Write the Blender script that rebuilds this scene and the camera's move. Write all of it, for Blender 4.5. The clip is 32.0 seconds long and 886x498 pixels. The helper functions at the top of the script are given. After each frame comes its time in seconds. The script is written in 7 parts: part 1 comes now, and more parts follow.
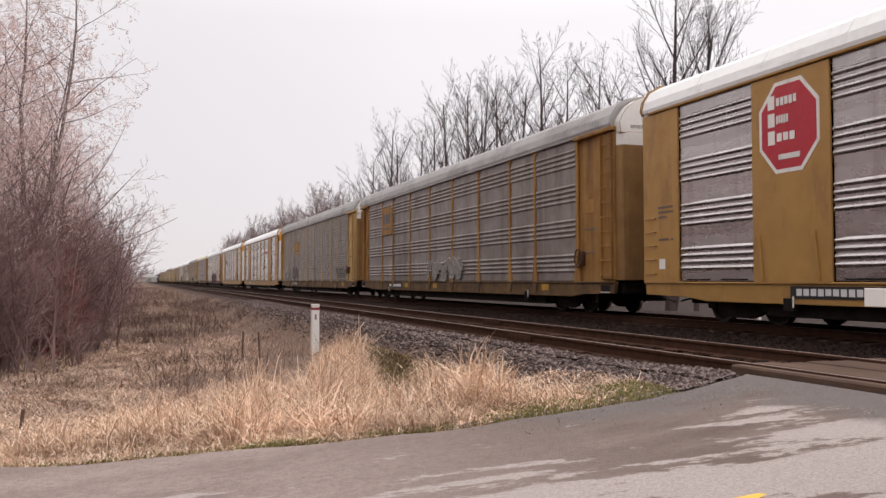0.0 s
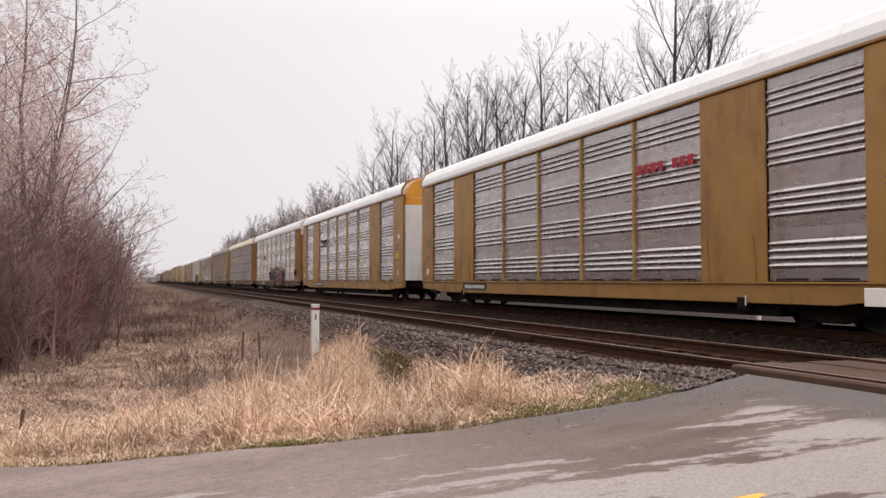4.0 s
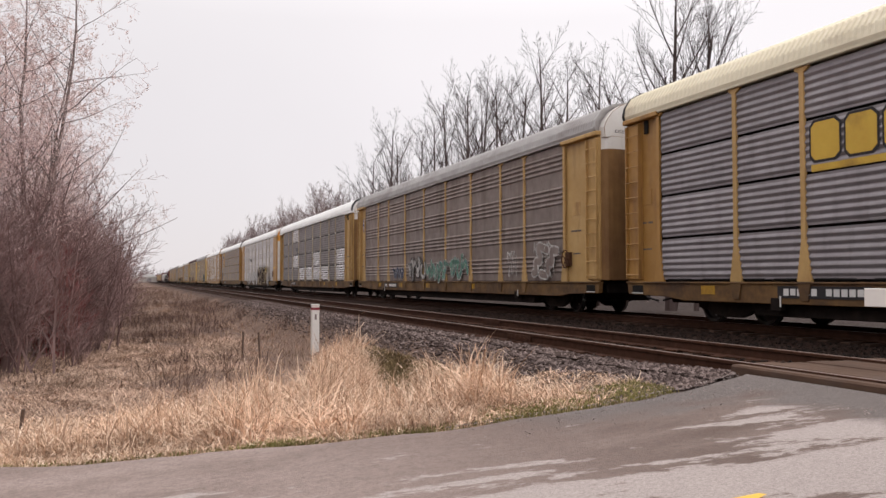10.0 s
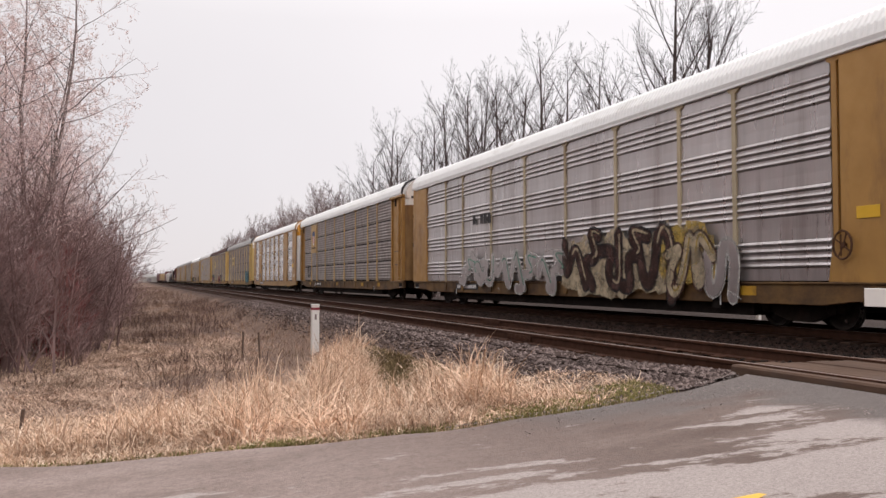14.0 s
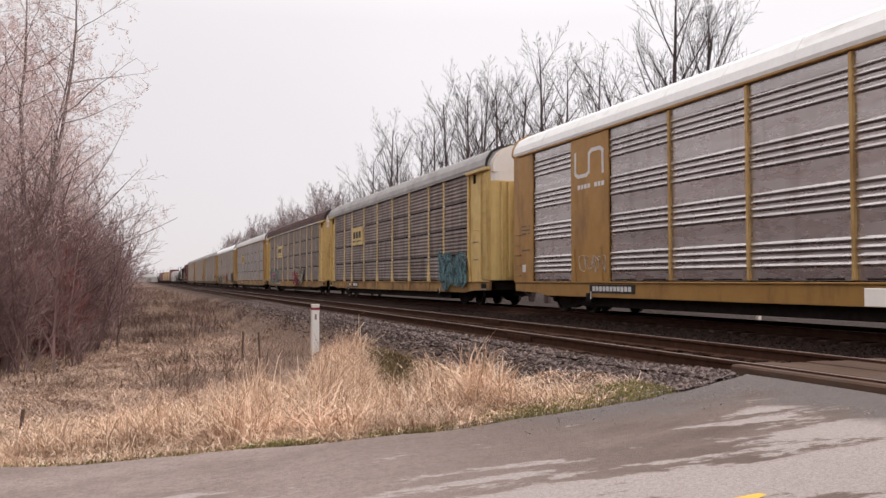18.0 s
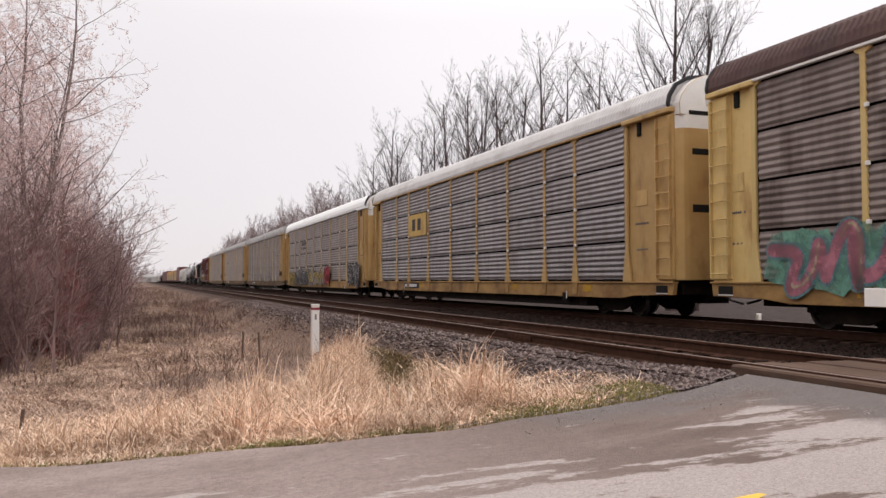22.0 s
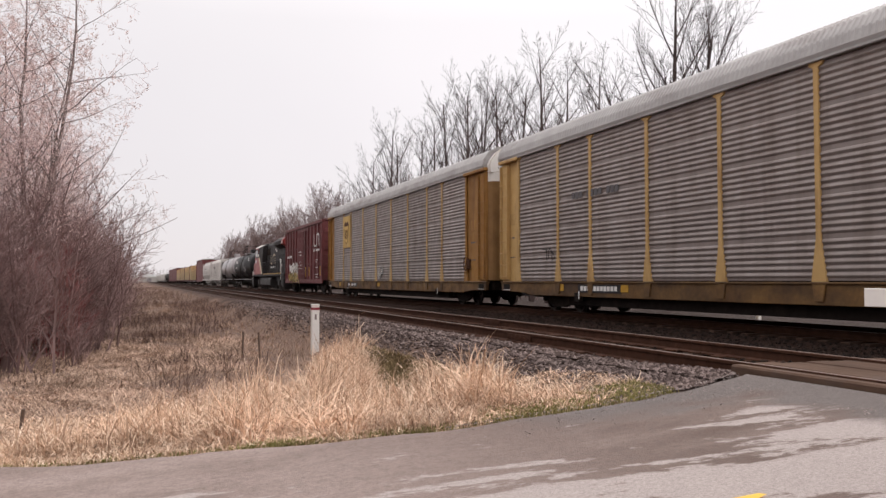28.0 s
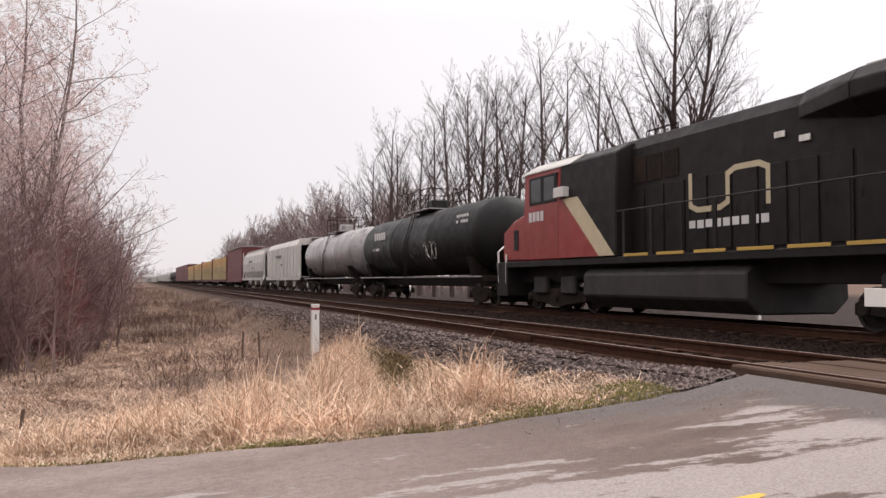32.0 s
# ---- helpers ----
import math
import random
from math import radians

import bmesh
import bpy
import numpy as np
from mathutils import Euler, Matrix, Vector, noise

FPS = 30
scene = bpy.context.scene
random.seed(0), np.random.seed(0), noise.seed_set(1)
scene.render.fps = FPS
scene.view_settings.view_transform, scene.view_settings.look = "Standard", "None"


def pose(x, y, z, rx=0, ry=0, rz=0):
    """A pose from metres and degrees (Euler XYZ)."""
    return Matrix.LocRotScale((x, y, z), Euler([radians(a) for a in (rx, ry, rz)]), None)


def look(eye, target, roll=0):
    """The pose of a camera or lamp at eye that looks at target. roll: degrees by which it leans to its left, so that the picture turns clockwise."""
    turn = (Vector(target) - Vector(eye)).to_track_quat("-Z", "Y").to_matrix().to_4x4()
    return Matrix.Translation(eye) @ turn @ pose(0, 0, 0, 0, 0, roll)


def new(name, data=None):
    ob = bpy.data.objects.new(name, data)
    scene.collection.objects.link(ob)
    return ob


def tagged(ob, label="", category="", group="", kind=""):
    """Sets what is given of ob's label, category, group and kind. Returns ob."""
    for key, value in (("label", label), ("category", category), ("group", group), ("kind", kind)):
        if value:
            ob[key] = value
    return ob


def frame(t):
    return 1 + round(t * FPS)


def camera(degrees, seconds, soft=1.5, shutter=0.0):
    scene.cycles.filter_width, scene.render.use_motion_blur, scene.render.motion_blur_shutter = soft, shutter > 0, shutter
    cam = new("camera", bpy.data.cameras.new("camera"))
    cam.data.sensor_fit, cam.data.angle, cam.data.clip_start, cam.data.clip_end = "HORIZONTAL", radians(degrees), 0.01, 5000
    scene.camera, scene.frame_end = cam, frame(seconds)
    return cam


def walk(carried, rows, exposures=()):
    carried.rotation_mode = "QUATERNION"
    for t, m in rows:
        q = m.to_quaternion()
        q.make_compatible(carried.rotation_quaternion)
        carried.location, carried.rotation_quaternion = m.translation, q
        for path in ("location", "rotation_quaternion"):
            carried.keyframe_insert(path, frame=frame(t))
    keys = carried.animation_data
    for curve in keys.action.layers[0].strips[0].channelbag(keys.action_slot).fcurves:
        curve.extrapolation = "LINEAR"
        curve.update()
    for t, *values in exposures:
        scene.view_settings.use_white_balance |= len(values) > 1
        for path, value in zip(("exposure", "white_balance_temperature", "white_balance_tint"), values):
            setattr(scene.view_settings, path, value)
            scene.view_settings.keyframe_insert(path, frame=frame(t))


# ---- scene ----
F_DEG = 56.3
YAW, PITCH, ROLL = 20.19, 2.19, 0.0
EYE = (0.0, 0.0, 0.97)
cam = camera(F_DEG, 32.0, 1.5)
aim = (EYE[0] + math.sin(radians(YAW)), EYE[1] + math.cos(radians(YAW)), EYE[2] + math.tan(radians(PITCH)))
walk(cam, [(0.0, look(EYE, aim, ROLL)), (32.0, look(EYE, aim, ROLL))], [(0.0, 0.01), (18.5, 0.01), (20.5, 0.05), (28.0, 0.07), (30.0, 0.09), (31.0, 0.14), (32.0, 0.10)])

# ---- light: an overcast spring sky, a weak wide sun high behind the camera
world = bpy.data.worlds.new("overcast_sky")
scene.world = world
world.use_nodes = True
wn, wl = world.node_tree.nodes, world.node_tree.links
wn.clear()
SUN_ELEV, SUN_AZ = radians(50), radians(75)
sky = wn.new("ShaderNodeTexSky")
sky.sky_type, sky.sun_disc = "NISHITA", False
sky.sun_elevation, sky.sun_rotation = SUN_ELEV, SUN_AZ
coord = wn.new("ShaderNodeTexCoord")
split = wn.new("ShaderNodeSeparateXYZ")
wl.new(coord.outputs["Generated"], split.inputs[0])
ramp = wn.new("ShaderNodeValToRGB")
ramp.color_ramp.elements[0].position, ramp.color_ramp.elements[0].color = 0.0, (0.808, 0.755, 0.777, 1)
ramp.color_ramp.elements[1].position, ramp.color_ramp.elements[1].color = 1.0, (2.275, 2.16, 2.16, 1)
for spot, tone in ((0.30, (0.909, 0.86, 0.871, 1)), (0.55, (1.465, 1.39, 1.395, 1))):
    ramp.color_ramp.elements.new(spot).color = tone
wl.new(split.outputs["Z"], ramp.inputs[0])
cloud = wn.new("ShaderNodeTexNoise")
cloud.inputs["Scale"].default_value, cloud.inputs["Detail"].default_value = 2.2, 4
wl.new(coord.outputs["Generated"], cloud.inputs["Vector"])
crange = wn.new("ShaderNodeMapRange")
crange.inputs["From Min"].default_value, crange.inputs["From Max"].default_value = 0.3, 0.7
crange.inputs["To Min"].default_value, crange.inputs["To Max"].default_value = 0.97, 1.03
wl.new(cloud.outputs["Fac"], crange.inputs["Value"])
veil = wn.new("ShaderNodeVectorMath")
veil.operation = "SCALE"
wl.new(ramp.outputs["Color"], veil.inputs[0])
east = wn.new("ShaderNodeMapRange")
east.inputs["From Min"].default_value, east.inputs["From Max"].default_value = -1.0, 1.0
east.inputs["To Min"].default_value, east.inputs["To Max"].default_value = 0.80, 1.22
wl.new(split.outputs["X"], east.inputs["Value"])
glow = wn.new("ShaderNodeMath")
glow.operation = "MULTIPLY"
wl.new(crange.outputs["Result"], glow.inputs[0])
wl.new(east.outputs["Result"], glow.inputs[1])
wl.new(glow.outputs[0], veil.inputs["Scale"])
bg_sky, bg_veil, both, out = wn.new("ShaderNodeBackground"), wn.new("ShaderNodeBackground"), wn.new("ShaderNodeMixShader"), wn.new("ShaderNodeOutputWorld")
bg_sky.inputs["Strength"].default_value, bg_veil.inputs["Strength"].default_value = 0.12, 1.0
wl.new(sky.outputs["Color"], bg_sky.inputs["Color"])
wl.new(veil.outputs["Vector"], bg_veil.inputs["Color"])
both.inputs["Fac"].default_value = 0.93
wl.new(bg_sky.outputs[0], both.inputs[1])
wl.new(bg_veil.outputs[0], both.inputs[2])
wl.new(both.outputs[0], out.inputs[0])
sun = new("sun", bpy.data.lights.new("sun", "SUN"))
sun.data.energy, sun.data.angle, sun.data.color = 1.1, radians(25), (1.0, 0.96, 0.9)
sun.matrix_world = look((30 * math.sin(SUN_AZ) * math.cos(SUN_ELEV), 30 * math.cos(SUN_AZ) * math.cos(SUN_ELEV), 30 * math.sin(SUN_ELEV)), (0, 0, 0))

# ---- materials
MATS = {}


def surf(name, c1, c2, scale=3.0, rough=0.7, metal=0.0, bump=0.0, bscale=40.0, stretch=(1, 1, 1), dirt=None, dirt_amt=0.5, dirt_scale=0.8, dirt_stretch=(1, 1, 1), vary=0.08):
    """A weathered surface: two tones of noise, a stain layer, fine relief, and a small change from piece to piece."""
    m = bpy.data.materials.new(name)
    m.use_nodes = True
    n, l = m.node_tree.nodes, m.node_tree.links
    bsdf = n["Principled BSDF"]
    tc, info = n.new("ShaderNodeTexCoord"), n.new("ShaderNodeObjectInfo")
    off = n.new("ShaderNodeVectorMath")
    off.operation = "MULTIPLY_ADD"
    off.inputs[1].default_value = (1, 1, 1)
    shift = n.new("ShaderNodeVectorMath")
    shift.operation = "SCALE"
    shift.inputs[0].default_value = (37.0, 19.0, 53.0)
    l.new(info.outputs["Random"], shift.inputs["Scale"])
    l.new(tc.outputs["Object"], off.inputs[0])
    l.new(shift.outputs["Vector"], off.inputs[2])

    def noise_at(sc, st, detail, rough_n=0.6):
        mp = n.new("ShaderNodeMapping")
        mp.inputs["Scale"].default_value = st
        l.new(off.outputs["Vector"], mp.inputs["Vector"])
        tx = n.new("ShaderNodeTexNoise")
        tx.inputs["Scale"].default_value, tx.inputs["Detail"].default_value, tx.inputs["Roughness"].default_value = sc, detail, rough_n
        l.new(mp.outputs["Vector"], tx.inputs["Vector"])
        return tx.outputs["Fac"]

    def ranged(fac, lo, hi, a=0.0, b=1.0):
        r = n.new("ShaderNodeMapRange")
        r.inputs["From Min"].default_value, r.inputs["From Max"].default_value = lo, hi
        r.inputs["To Min"].default_value, r.inputs["To Max"].default_value = a, b
        l.new(fac, r.inputs["Value"])
        return r.outputs["Result"]

    def mix_rgb(fac, a, b):
        mx = n.new("ShaderNodeMixRGB")
        l.new(fac, mx.inputs[0])
        for sock, v in ((mx.inputs[1], a), (mx.inputs[2], b)):
            if isinstance(v, tuple):
                sock.default_value = (*v, 1)
            else:
                l.new(v, sock)
        return mx.outputs[0]

    col = mix_rgb(ranged(noise_at(scale, stretch, 5), 0.32, 0.68), c1, c2)
    fine = mix_rgb(ranged(noise_at(scale * 9, stretch, 3), 0.35, 0.65), tuple(0.85 * v for v in c1), tuple(min(1.1 * v, 1) for v in c2))
    half = n.new("ShaderNodeMixRGB")
    half.inputs[0].default_value = 0.3
    l.new(col, half.inputs[1])
    l.new(fine, half.inputs[2])
    col = half.outputs[0]
    if dirt:
        col = mix_rgb(ranged(noise_at(dirt_scale, dirt_stretch, 6, 0.65), 0.62 - 0.25 * dirt_amt, 0.78 - 0.1 * dirt_amt, 0, 0.85), col, dirt)
    hsv = n.new("ShaderNodeHueSaturation")
    l.new(ranged(info.outputs["Random"], 0, 1, 1 - vary, 1 + vary), hsv.inputs["Value"])
    l.new(col, hsv.inputs["Color"])
    l.new(hsv.outputs["Color"], bsdf.inputs["Base Color"])
    l.new(ranged(noise_at(scale * 2, stretch, 4), 0.3, 0.7, max(rough - 0.1, 0.05), min(rough + 0.12, 1)), bsdf.inputs["Roughness"])
    bsdf.inputs["Metallic"].default_value = metal
    bsdf.inputs["Specular IOR Level"].default_value = 0.5 if rough < 0.55 else 0.3 if rough < 0.8 else 0.12
    if bump:
        bp = n.new("ShaderNodeBump")
        bp.inputs["Strength"].default_value, bp.inputs["Distance"].default_value = bump, 0.02
        l.new(noise_at(bscale, (1, 1, 1), 4), bp.inputs["Height"])
        l.new(bp.outputs["Normal"], bsdf.inputs["Normal"])
    MATS[name] = m
    return m


VS = (0.9, 1.6, 0.12)  # rain streaks run down
RUST, GRIME = (0.085, 0.035, 0.018), (0.05, 0.038, 0.032)
surf("ochre", (0.41, 0.222, 0.058), (0.32, 0.165, 0.042), 1.2, 0.5, dirt=(0.17, 0.08, 0.028), dirt_amt=0.42, dirt_scale=1.1, dirt_stretch=(1, 1.2, 0.4), bump=0.05)
surf("ochre_pale", (0.53, 0.35, 0.145), (0.42, 0.26, 0.098), 1.2, 0.55, dirt=(0.22, 0.11, 0.04), dirt_amt=0.4, dirt_scale=1.1, dirt_stretch=(1, 1.2, 0.4), bump=0.05)
surf("ochre_light", (0.68, 0.50, 0.21), (0.56, 0.395, 0.155), 1.2, 0.55, dirt=(0.30, 0.16, 0.06), dirt_amt=0.35, dirt_scale=1.1, dirt_stretch=(1, 1.2, 0.4), bump=0.05)
surf("ochre_rusty", (0.38, 0.20, 0.055), (0.28, 0.135, 0.036), 1.5, 0.65, dirt=(0.11, 0.042, 0.018), dirt_amt=0.75, dirt_scale=1.6, dirt_stretch=VS, bump=0.08)
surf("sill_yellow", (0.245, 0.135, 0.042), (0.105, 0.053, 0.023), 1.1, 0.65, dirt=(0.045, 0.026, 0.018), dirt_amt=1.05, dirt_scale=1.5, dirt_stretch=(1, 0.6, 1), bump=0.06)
# dirty brown of the end doors, deepened for the shade between wagons
surf("end_brown_shaded", (0.30, 0.17, 0.062), (0.20, 0.105, 0.042), 1.3, 0.65, dirt=(0.10, 0.045, 0.022), dirt_amt=0.7, dirt_scale=1.3, dirt_stretch=VS, bump=0.06)
surf("sill_tan", (0.47, 0.285, 0.10), (0.30, 0.16, 0.055), 1.1, 0.65, dirt=(0.10, 0.05, 0.028), dirt_amt=0.8, dirt_scale=1.2, dirt_stretch=(1, 0.6, 1), bump=0.06)
surf("fresh_yellow", (0.75, 0.45, 0.02), (0.65, 0.36, 0.02), 2, 0.5, dirt=(0.3, 0.15, 0.03), dirt_amt=0.3)
surf("patch_yellow", (0.55, 0.32, 0.03), (0.42, 0.22, 0.025), 3, 0.6, dirt=(0.16, 0.08, 0.02), dirt_amt=0.7, dirt_scale=2.5)
surf("galvanised", (0.575, 0.54, 0.533), (0.475, 0.44, 0.433), 2.0, 0.27, 0.88, stretch=(1, 0.25, 1.2), dirt=(0.36, 0.31, 0.295), dirt_amt=0.35, dirt_scale=1.2, dirt_stretch=VS)
surf("galvanised_grey", (0.31, 0.282, 0.282), (0.24, 0.216, 0.217), 1.6, 0.45, 0.55, dirt=(0.17, 0.14, 0.135), dirt_amt=0.55, dirt_scale=1.2, dirt_stretch=VS, bump=0.05)
surf("panel_blue_grey", (0.29, 0.268, 0.28), (0.235, 0.214, 0.225), 1.6, 0.5, 0.4, dirt=(0.18, 0.16, 0.17), dirt_amt=0.45, dirt_scale=1.2, dirt_stretch=VS, bump=0.05)
surf("panel_dark", (0.225, 0.196, 0.192), (0.175, 0.15, 0.147), 1.6, 0.5, 0.35, dirt=(0.115, 0.088, 0.083), dirt_amt=0.5, dirt_scale=1.2, dirt_stretch=VS, bump=0.05)
surf("panel_brown", (0.285, 0.236, 0.215), (0.20, 0.16, 0.143), 1.4, 0.6, 0.3, dirt=(0.13, 0.088, 0.072), dirt_amt=0.6, dirt_scale=1.1, dirt_stretch=VS, bump=0.06)
surf("panel_grimy", (0.28, 0.24, 0.218), (0.195, 0.163, 0.145), 1.4, 0.5, 0.35, dirt=(0.11, 0.082, 0.07), dirt_amt=0.6, dirt_scale=1.1, dirt_stretch=VS, bump=0.05)
surf("post_faded", (0.50, 0.42, 0.29), (0.40, 0.325, 0.215), 1.2, 0.6, dirt=(0.24, 0.15, 0.08), dirt_amt=0.4, dirt_scale=1.1, dirt_stretch=(1, 1.2, 0.4), bump=0.05)
surf("plate_orange", (0.50, 0.25, 0.045), (0.40, 0.18, 0.035), 2, 0.6, dirt=(0.2, 0.09, 0.03), dirt_amt=0.5)
surf("logo_yellow", (0.60, 0.40, 0.06), (0.52, 0.32, 0.05), 2, 0.55, dirt=(0.25, 0.14, 0.04), dirt_amt=0.4)
surf("galvanised_dull", (0.56, 0.525, 0.522), (0.46, 0.425, 0.418), 2.0, 0.33, 0.8, stretch=(1, 1.4, 0.12), dirt=(0.30, 0.25, 0.235), dirt_amt=0.4, dirt_scale=1.2, dirt_stretch=VS)
surf("panel_deep", (0.28, 0.23, 0.21), (0.195, 0.155, 0.14), 1.4, 0.6, 0.3, dirt=(0.10, 0.068, 0.056), dirt_amt=0.6, dirt_scale=1.1, dirt_stretch=VS, bump=0.06)
surf("panel_warm", (0.285, 0.246, 0.229), (0.218, 0.182, 0.168), 1.4, 0.5, 0.4, dirt=(0.17, 0.13, 0.115), dirt_amt=0.55, dirt_scale=1.1, dirt_stretch=VS, bump=0.05)
surf("roof_white", (0.86, 0.86, 0.85), (0.80, 0.80, 0.79), 0.8, 0.5, dirt=(0.55, 0.52, 0.48), dirt_amt=0.15, dirt_scale=0.7, dirt_stretch=(2, 0.6, 2))
surf("roof_cream", (0.72, 0.66, 0.50), (0.64, 0.58, 0.43), 0.8, 0.5, dirt=(0.45, 0.38, 0.28), dirt_amt=0.3, dirt_scale=0.7, dirt_stretch=(2, 0.6, 2))
surf("roof_grey", (0.42, 0.405, 0.395), (0.33, 0.315, 0.308), 0.8, 0.5, 0.3, dirt=(0.2, 0.17, 0.16), dirt_amt=0.45, dirt_scale=0.7, dirt_stretch=(2, 0.6, 2))
surf("roof_pale", (0.62, 0.605, 0.59), (0.52, 0.505, 0.495), 0.8, 0.5, 0.1, dirt=(0.36, 0.32, 0.29), dirt_amt=0.4, dirt_scale=0.7, dirt_stretch=(2, 0.6, 2))
surf("roof_rust", (0.105, 0.06, 0.052), (0.075, 0.043, 0.04), 0.8, 0.75, dirt=(0.045, 0.028, 0.026), dirt_amt=0.4, dirt_scale=0.7)
surf("white_paint", (0.78, 0.76, 0.73), (0.70, 0.67, 0.63), 1.5, 0.5, dirt=(0.42, 0.36, 0.3), dirt_amt=0.35, dirt_scale=1.3, dirt_stretch=VS)
surf("orange_paint", (0.72, 0.33, 0.03), (0.65, 0.28, 0.025), 1.5, 0.5, dirt=(0.35, 0.15, 0.03), dirt_amt=0.25)
surf("underframe", (0.018, 0.013, 0.011), (0.011, 0.008, 0.007), 3, 0.85, dirt=(0.035, 0.024, 0.019), dirt_amt=0.4, bump=0.1)
surf("bogie_steel", (0.026, 0.019, 0.016), (0.016, 0.012, 0.01), 4, 0.8, dirt=(0.045, 0.03, 0.023), dirt_amt=0.5, bump=0.1)
surf("wheel_steel", (0.05, 0.04, 0.035), (0.03, 0.024, 0.021), 5, 0.6, 0.5)
surf("tread_steel", (0.45, 0.43, 0.42), (0.36, 0.34, 0.33), 6, 0.3, 1.0)
surf("dark_inside", (0.02, 0.018, 0.017), (0.014, 0.013, 0.012), 2, 0.9)
surf("oxide_red", (0.158, 0.042, 0.043), (0.122, 0.034, 0.035), 1.0, 0.6, dirt=(0.055, 0.024, 0.02), dirt_amt=0.45, dirt_scale=1.2, dirt_stretch=VS, bump=0.05)
surf("loco_black", (0.014, 0.0098, 0.0098), (0.010, 0.0068, 0.0068), 1.2, 0.62, dirt=(0.024, 0.019, 0.017), dirt_amt=0.3, dirt_scale=1.2, dirt_stretch=VS)
surf("loco_grey", (0.045, 0.040, 0.038), (0.032, 0.028, 0.027), 1.2, 0.6, dirt=(0.06, 0.05, 0.045), dirt_amt=0.4, dirt_scale=1.2, dirt_stretch=VS)
surf("loco_red", (0.31, 0.034, 0.029), (0.24, 0.026, 0.024), 1.2, 0.45, dirt=(0.22, 0.04, 0.03), dirt_amt=0.35, dirt_scale=1.3, dirt_stretch=VS)
surf("tank_black", (0.008, 0.007, 0.007), (0.005, 0.0045, 0.0045), 1.0, 0.56, dirt=(0.02, 0.016, 0.015), dirt_amt=0.35, dirt_scale=1.1, dirt_stretch=(1, 1, 0.3))
surf("tank_grey", (0.36, 0.335, 0.335), (0.27, 0.248, 0.248), 1.0, 0.32, 0.2, dirt=(0.07, 0.06, 0.06), dirt_amt=0.5, dirt_scale=1.1, dirt_stretch=(1, 1, 0.3))
surf("hopper_grey", (0.60, 0.565, 0.53), (0.50, 0.465, 0.435), 1.0, 0.55, dirt=(0.22, 0.18, 0.15), dirt_amt=0.45, dirt_scale=1.2, dirt_stretch=VS)
surf("lumber_wrap", (0.78, 0.60, 0.33), (0.68, 0.50, 0.26), 0.7, 0.6, dirt=(0.4, 0.28, 0.14), dirt_amt=0.35)
surf("rail_side", (0.075, 0.034, 0.021), (0.042, 0.020, 0.013), 6, 0.85, bump=0.15)
surf("rusty_metal", (0.12, 0.06, 0.036), (0.065, 0.034, 0.022), 6, 0.8, bump=0.1)
surf("rail_head", (0.25, 0.18, 0.155), (0.14, 0.098, 0.084), 4, 0.5, 0.7, stretch=(8, 0.4, 8))
surf("tie_wood", (0.062, 0.036, 0.026), (0.032, 0.019, 0.014), 5, 0.9, bump=0.3, stretch=(0.3, 2, 2))
surf("plank_wood", (0.125, 0.078, 0.055), (0.062, 0.038, 0.028), 4, 0.85, bump=0.35, bscale=18, stretch=(3, 0.25, 3), dirt=(0.09, 0.065, 0.055), dirt_amt=0.5, dirt_scale=2)
surf("stub_wood", (0.17, 0.12, 0.095), (0.11, 0.078, 0.063), 8, 0.9, bump=0.2)
surf("bark", (0.115, 0.083, 0.077), (0.064, 0.046, 0.043), 8, 0.9, bump=0.2, stretch=(1, 1, 0.3))
surf("bark_grey", (0.27, 0.215, 0.20), (0.17, 0.135, 0.127), 6, 0.9, bump=0.2, stretch=(1, 1, 0.4))
surf("twig", (0.06, 0.041, 0.038), (0.034, 0.023, 0.021), 3, 0.9, vary=0.2)
surf("red_paint", (0.45, 0.02, 0.035), (0.38, 0.016, 0.03), 2, 0.5)
surf("black_paint", (0.02, 0.018, 0.02), (0.03, 0.026, 0.028), 4, 0.6)
surf("blue_paint", (0.05, 0.09, 0.22), (0.04, 0.07, 0.18), 3, 0.6)
surf("teal_paint", (0.10, 0.26, 0.30), (0.07, 0.19, 0.23), 2, 0.6)
surf("green_paint", (0.12, 0.30, 0.17), (0.08, 0.22, 0.13), 3, 0.6)
surf("brown_paint", (0.075, 0.035, 0.025), (0.055, 0.028, 0.022), 3, 0.6)
surf("yellow_paint", (0.60, 0.44, 0.08), (0.50, 0.34, 0.06), 3, 0.6)
surf("maroon_paint", (0.26, 0.025, 0.04), (0.2, 0.02, 0.032), 3, 0.6)
surf("cream_paint", (0.62, 0.52, 0.36), (0.52, 0.43, 0.29), 3, 0.6)
surf("plate_yellow", (0.58, 0.38, 0.10), (0.50, 0.31, 0.08), 2, 0.55, dirt=(0.25, 0.14, 0.05), dirt_amt=0.35)
surf("chalk_white", (0.74, 0.72, 0.70), (0.6, 0.58, 0.57), 3, 0.7)
surf("faded_grey", (0.10, 0.095, 0.10), (0.14, 0.13, 0.135), 3, 0.7)


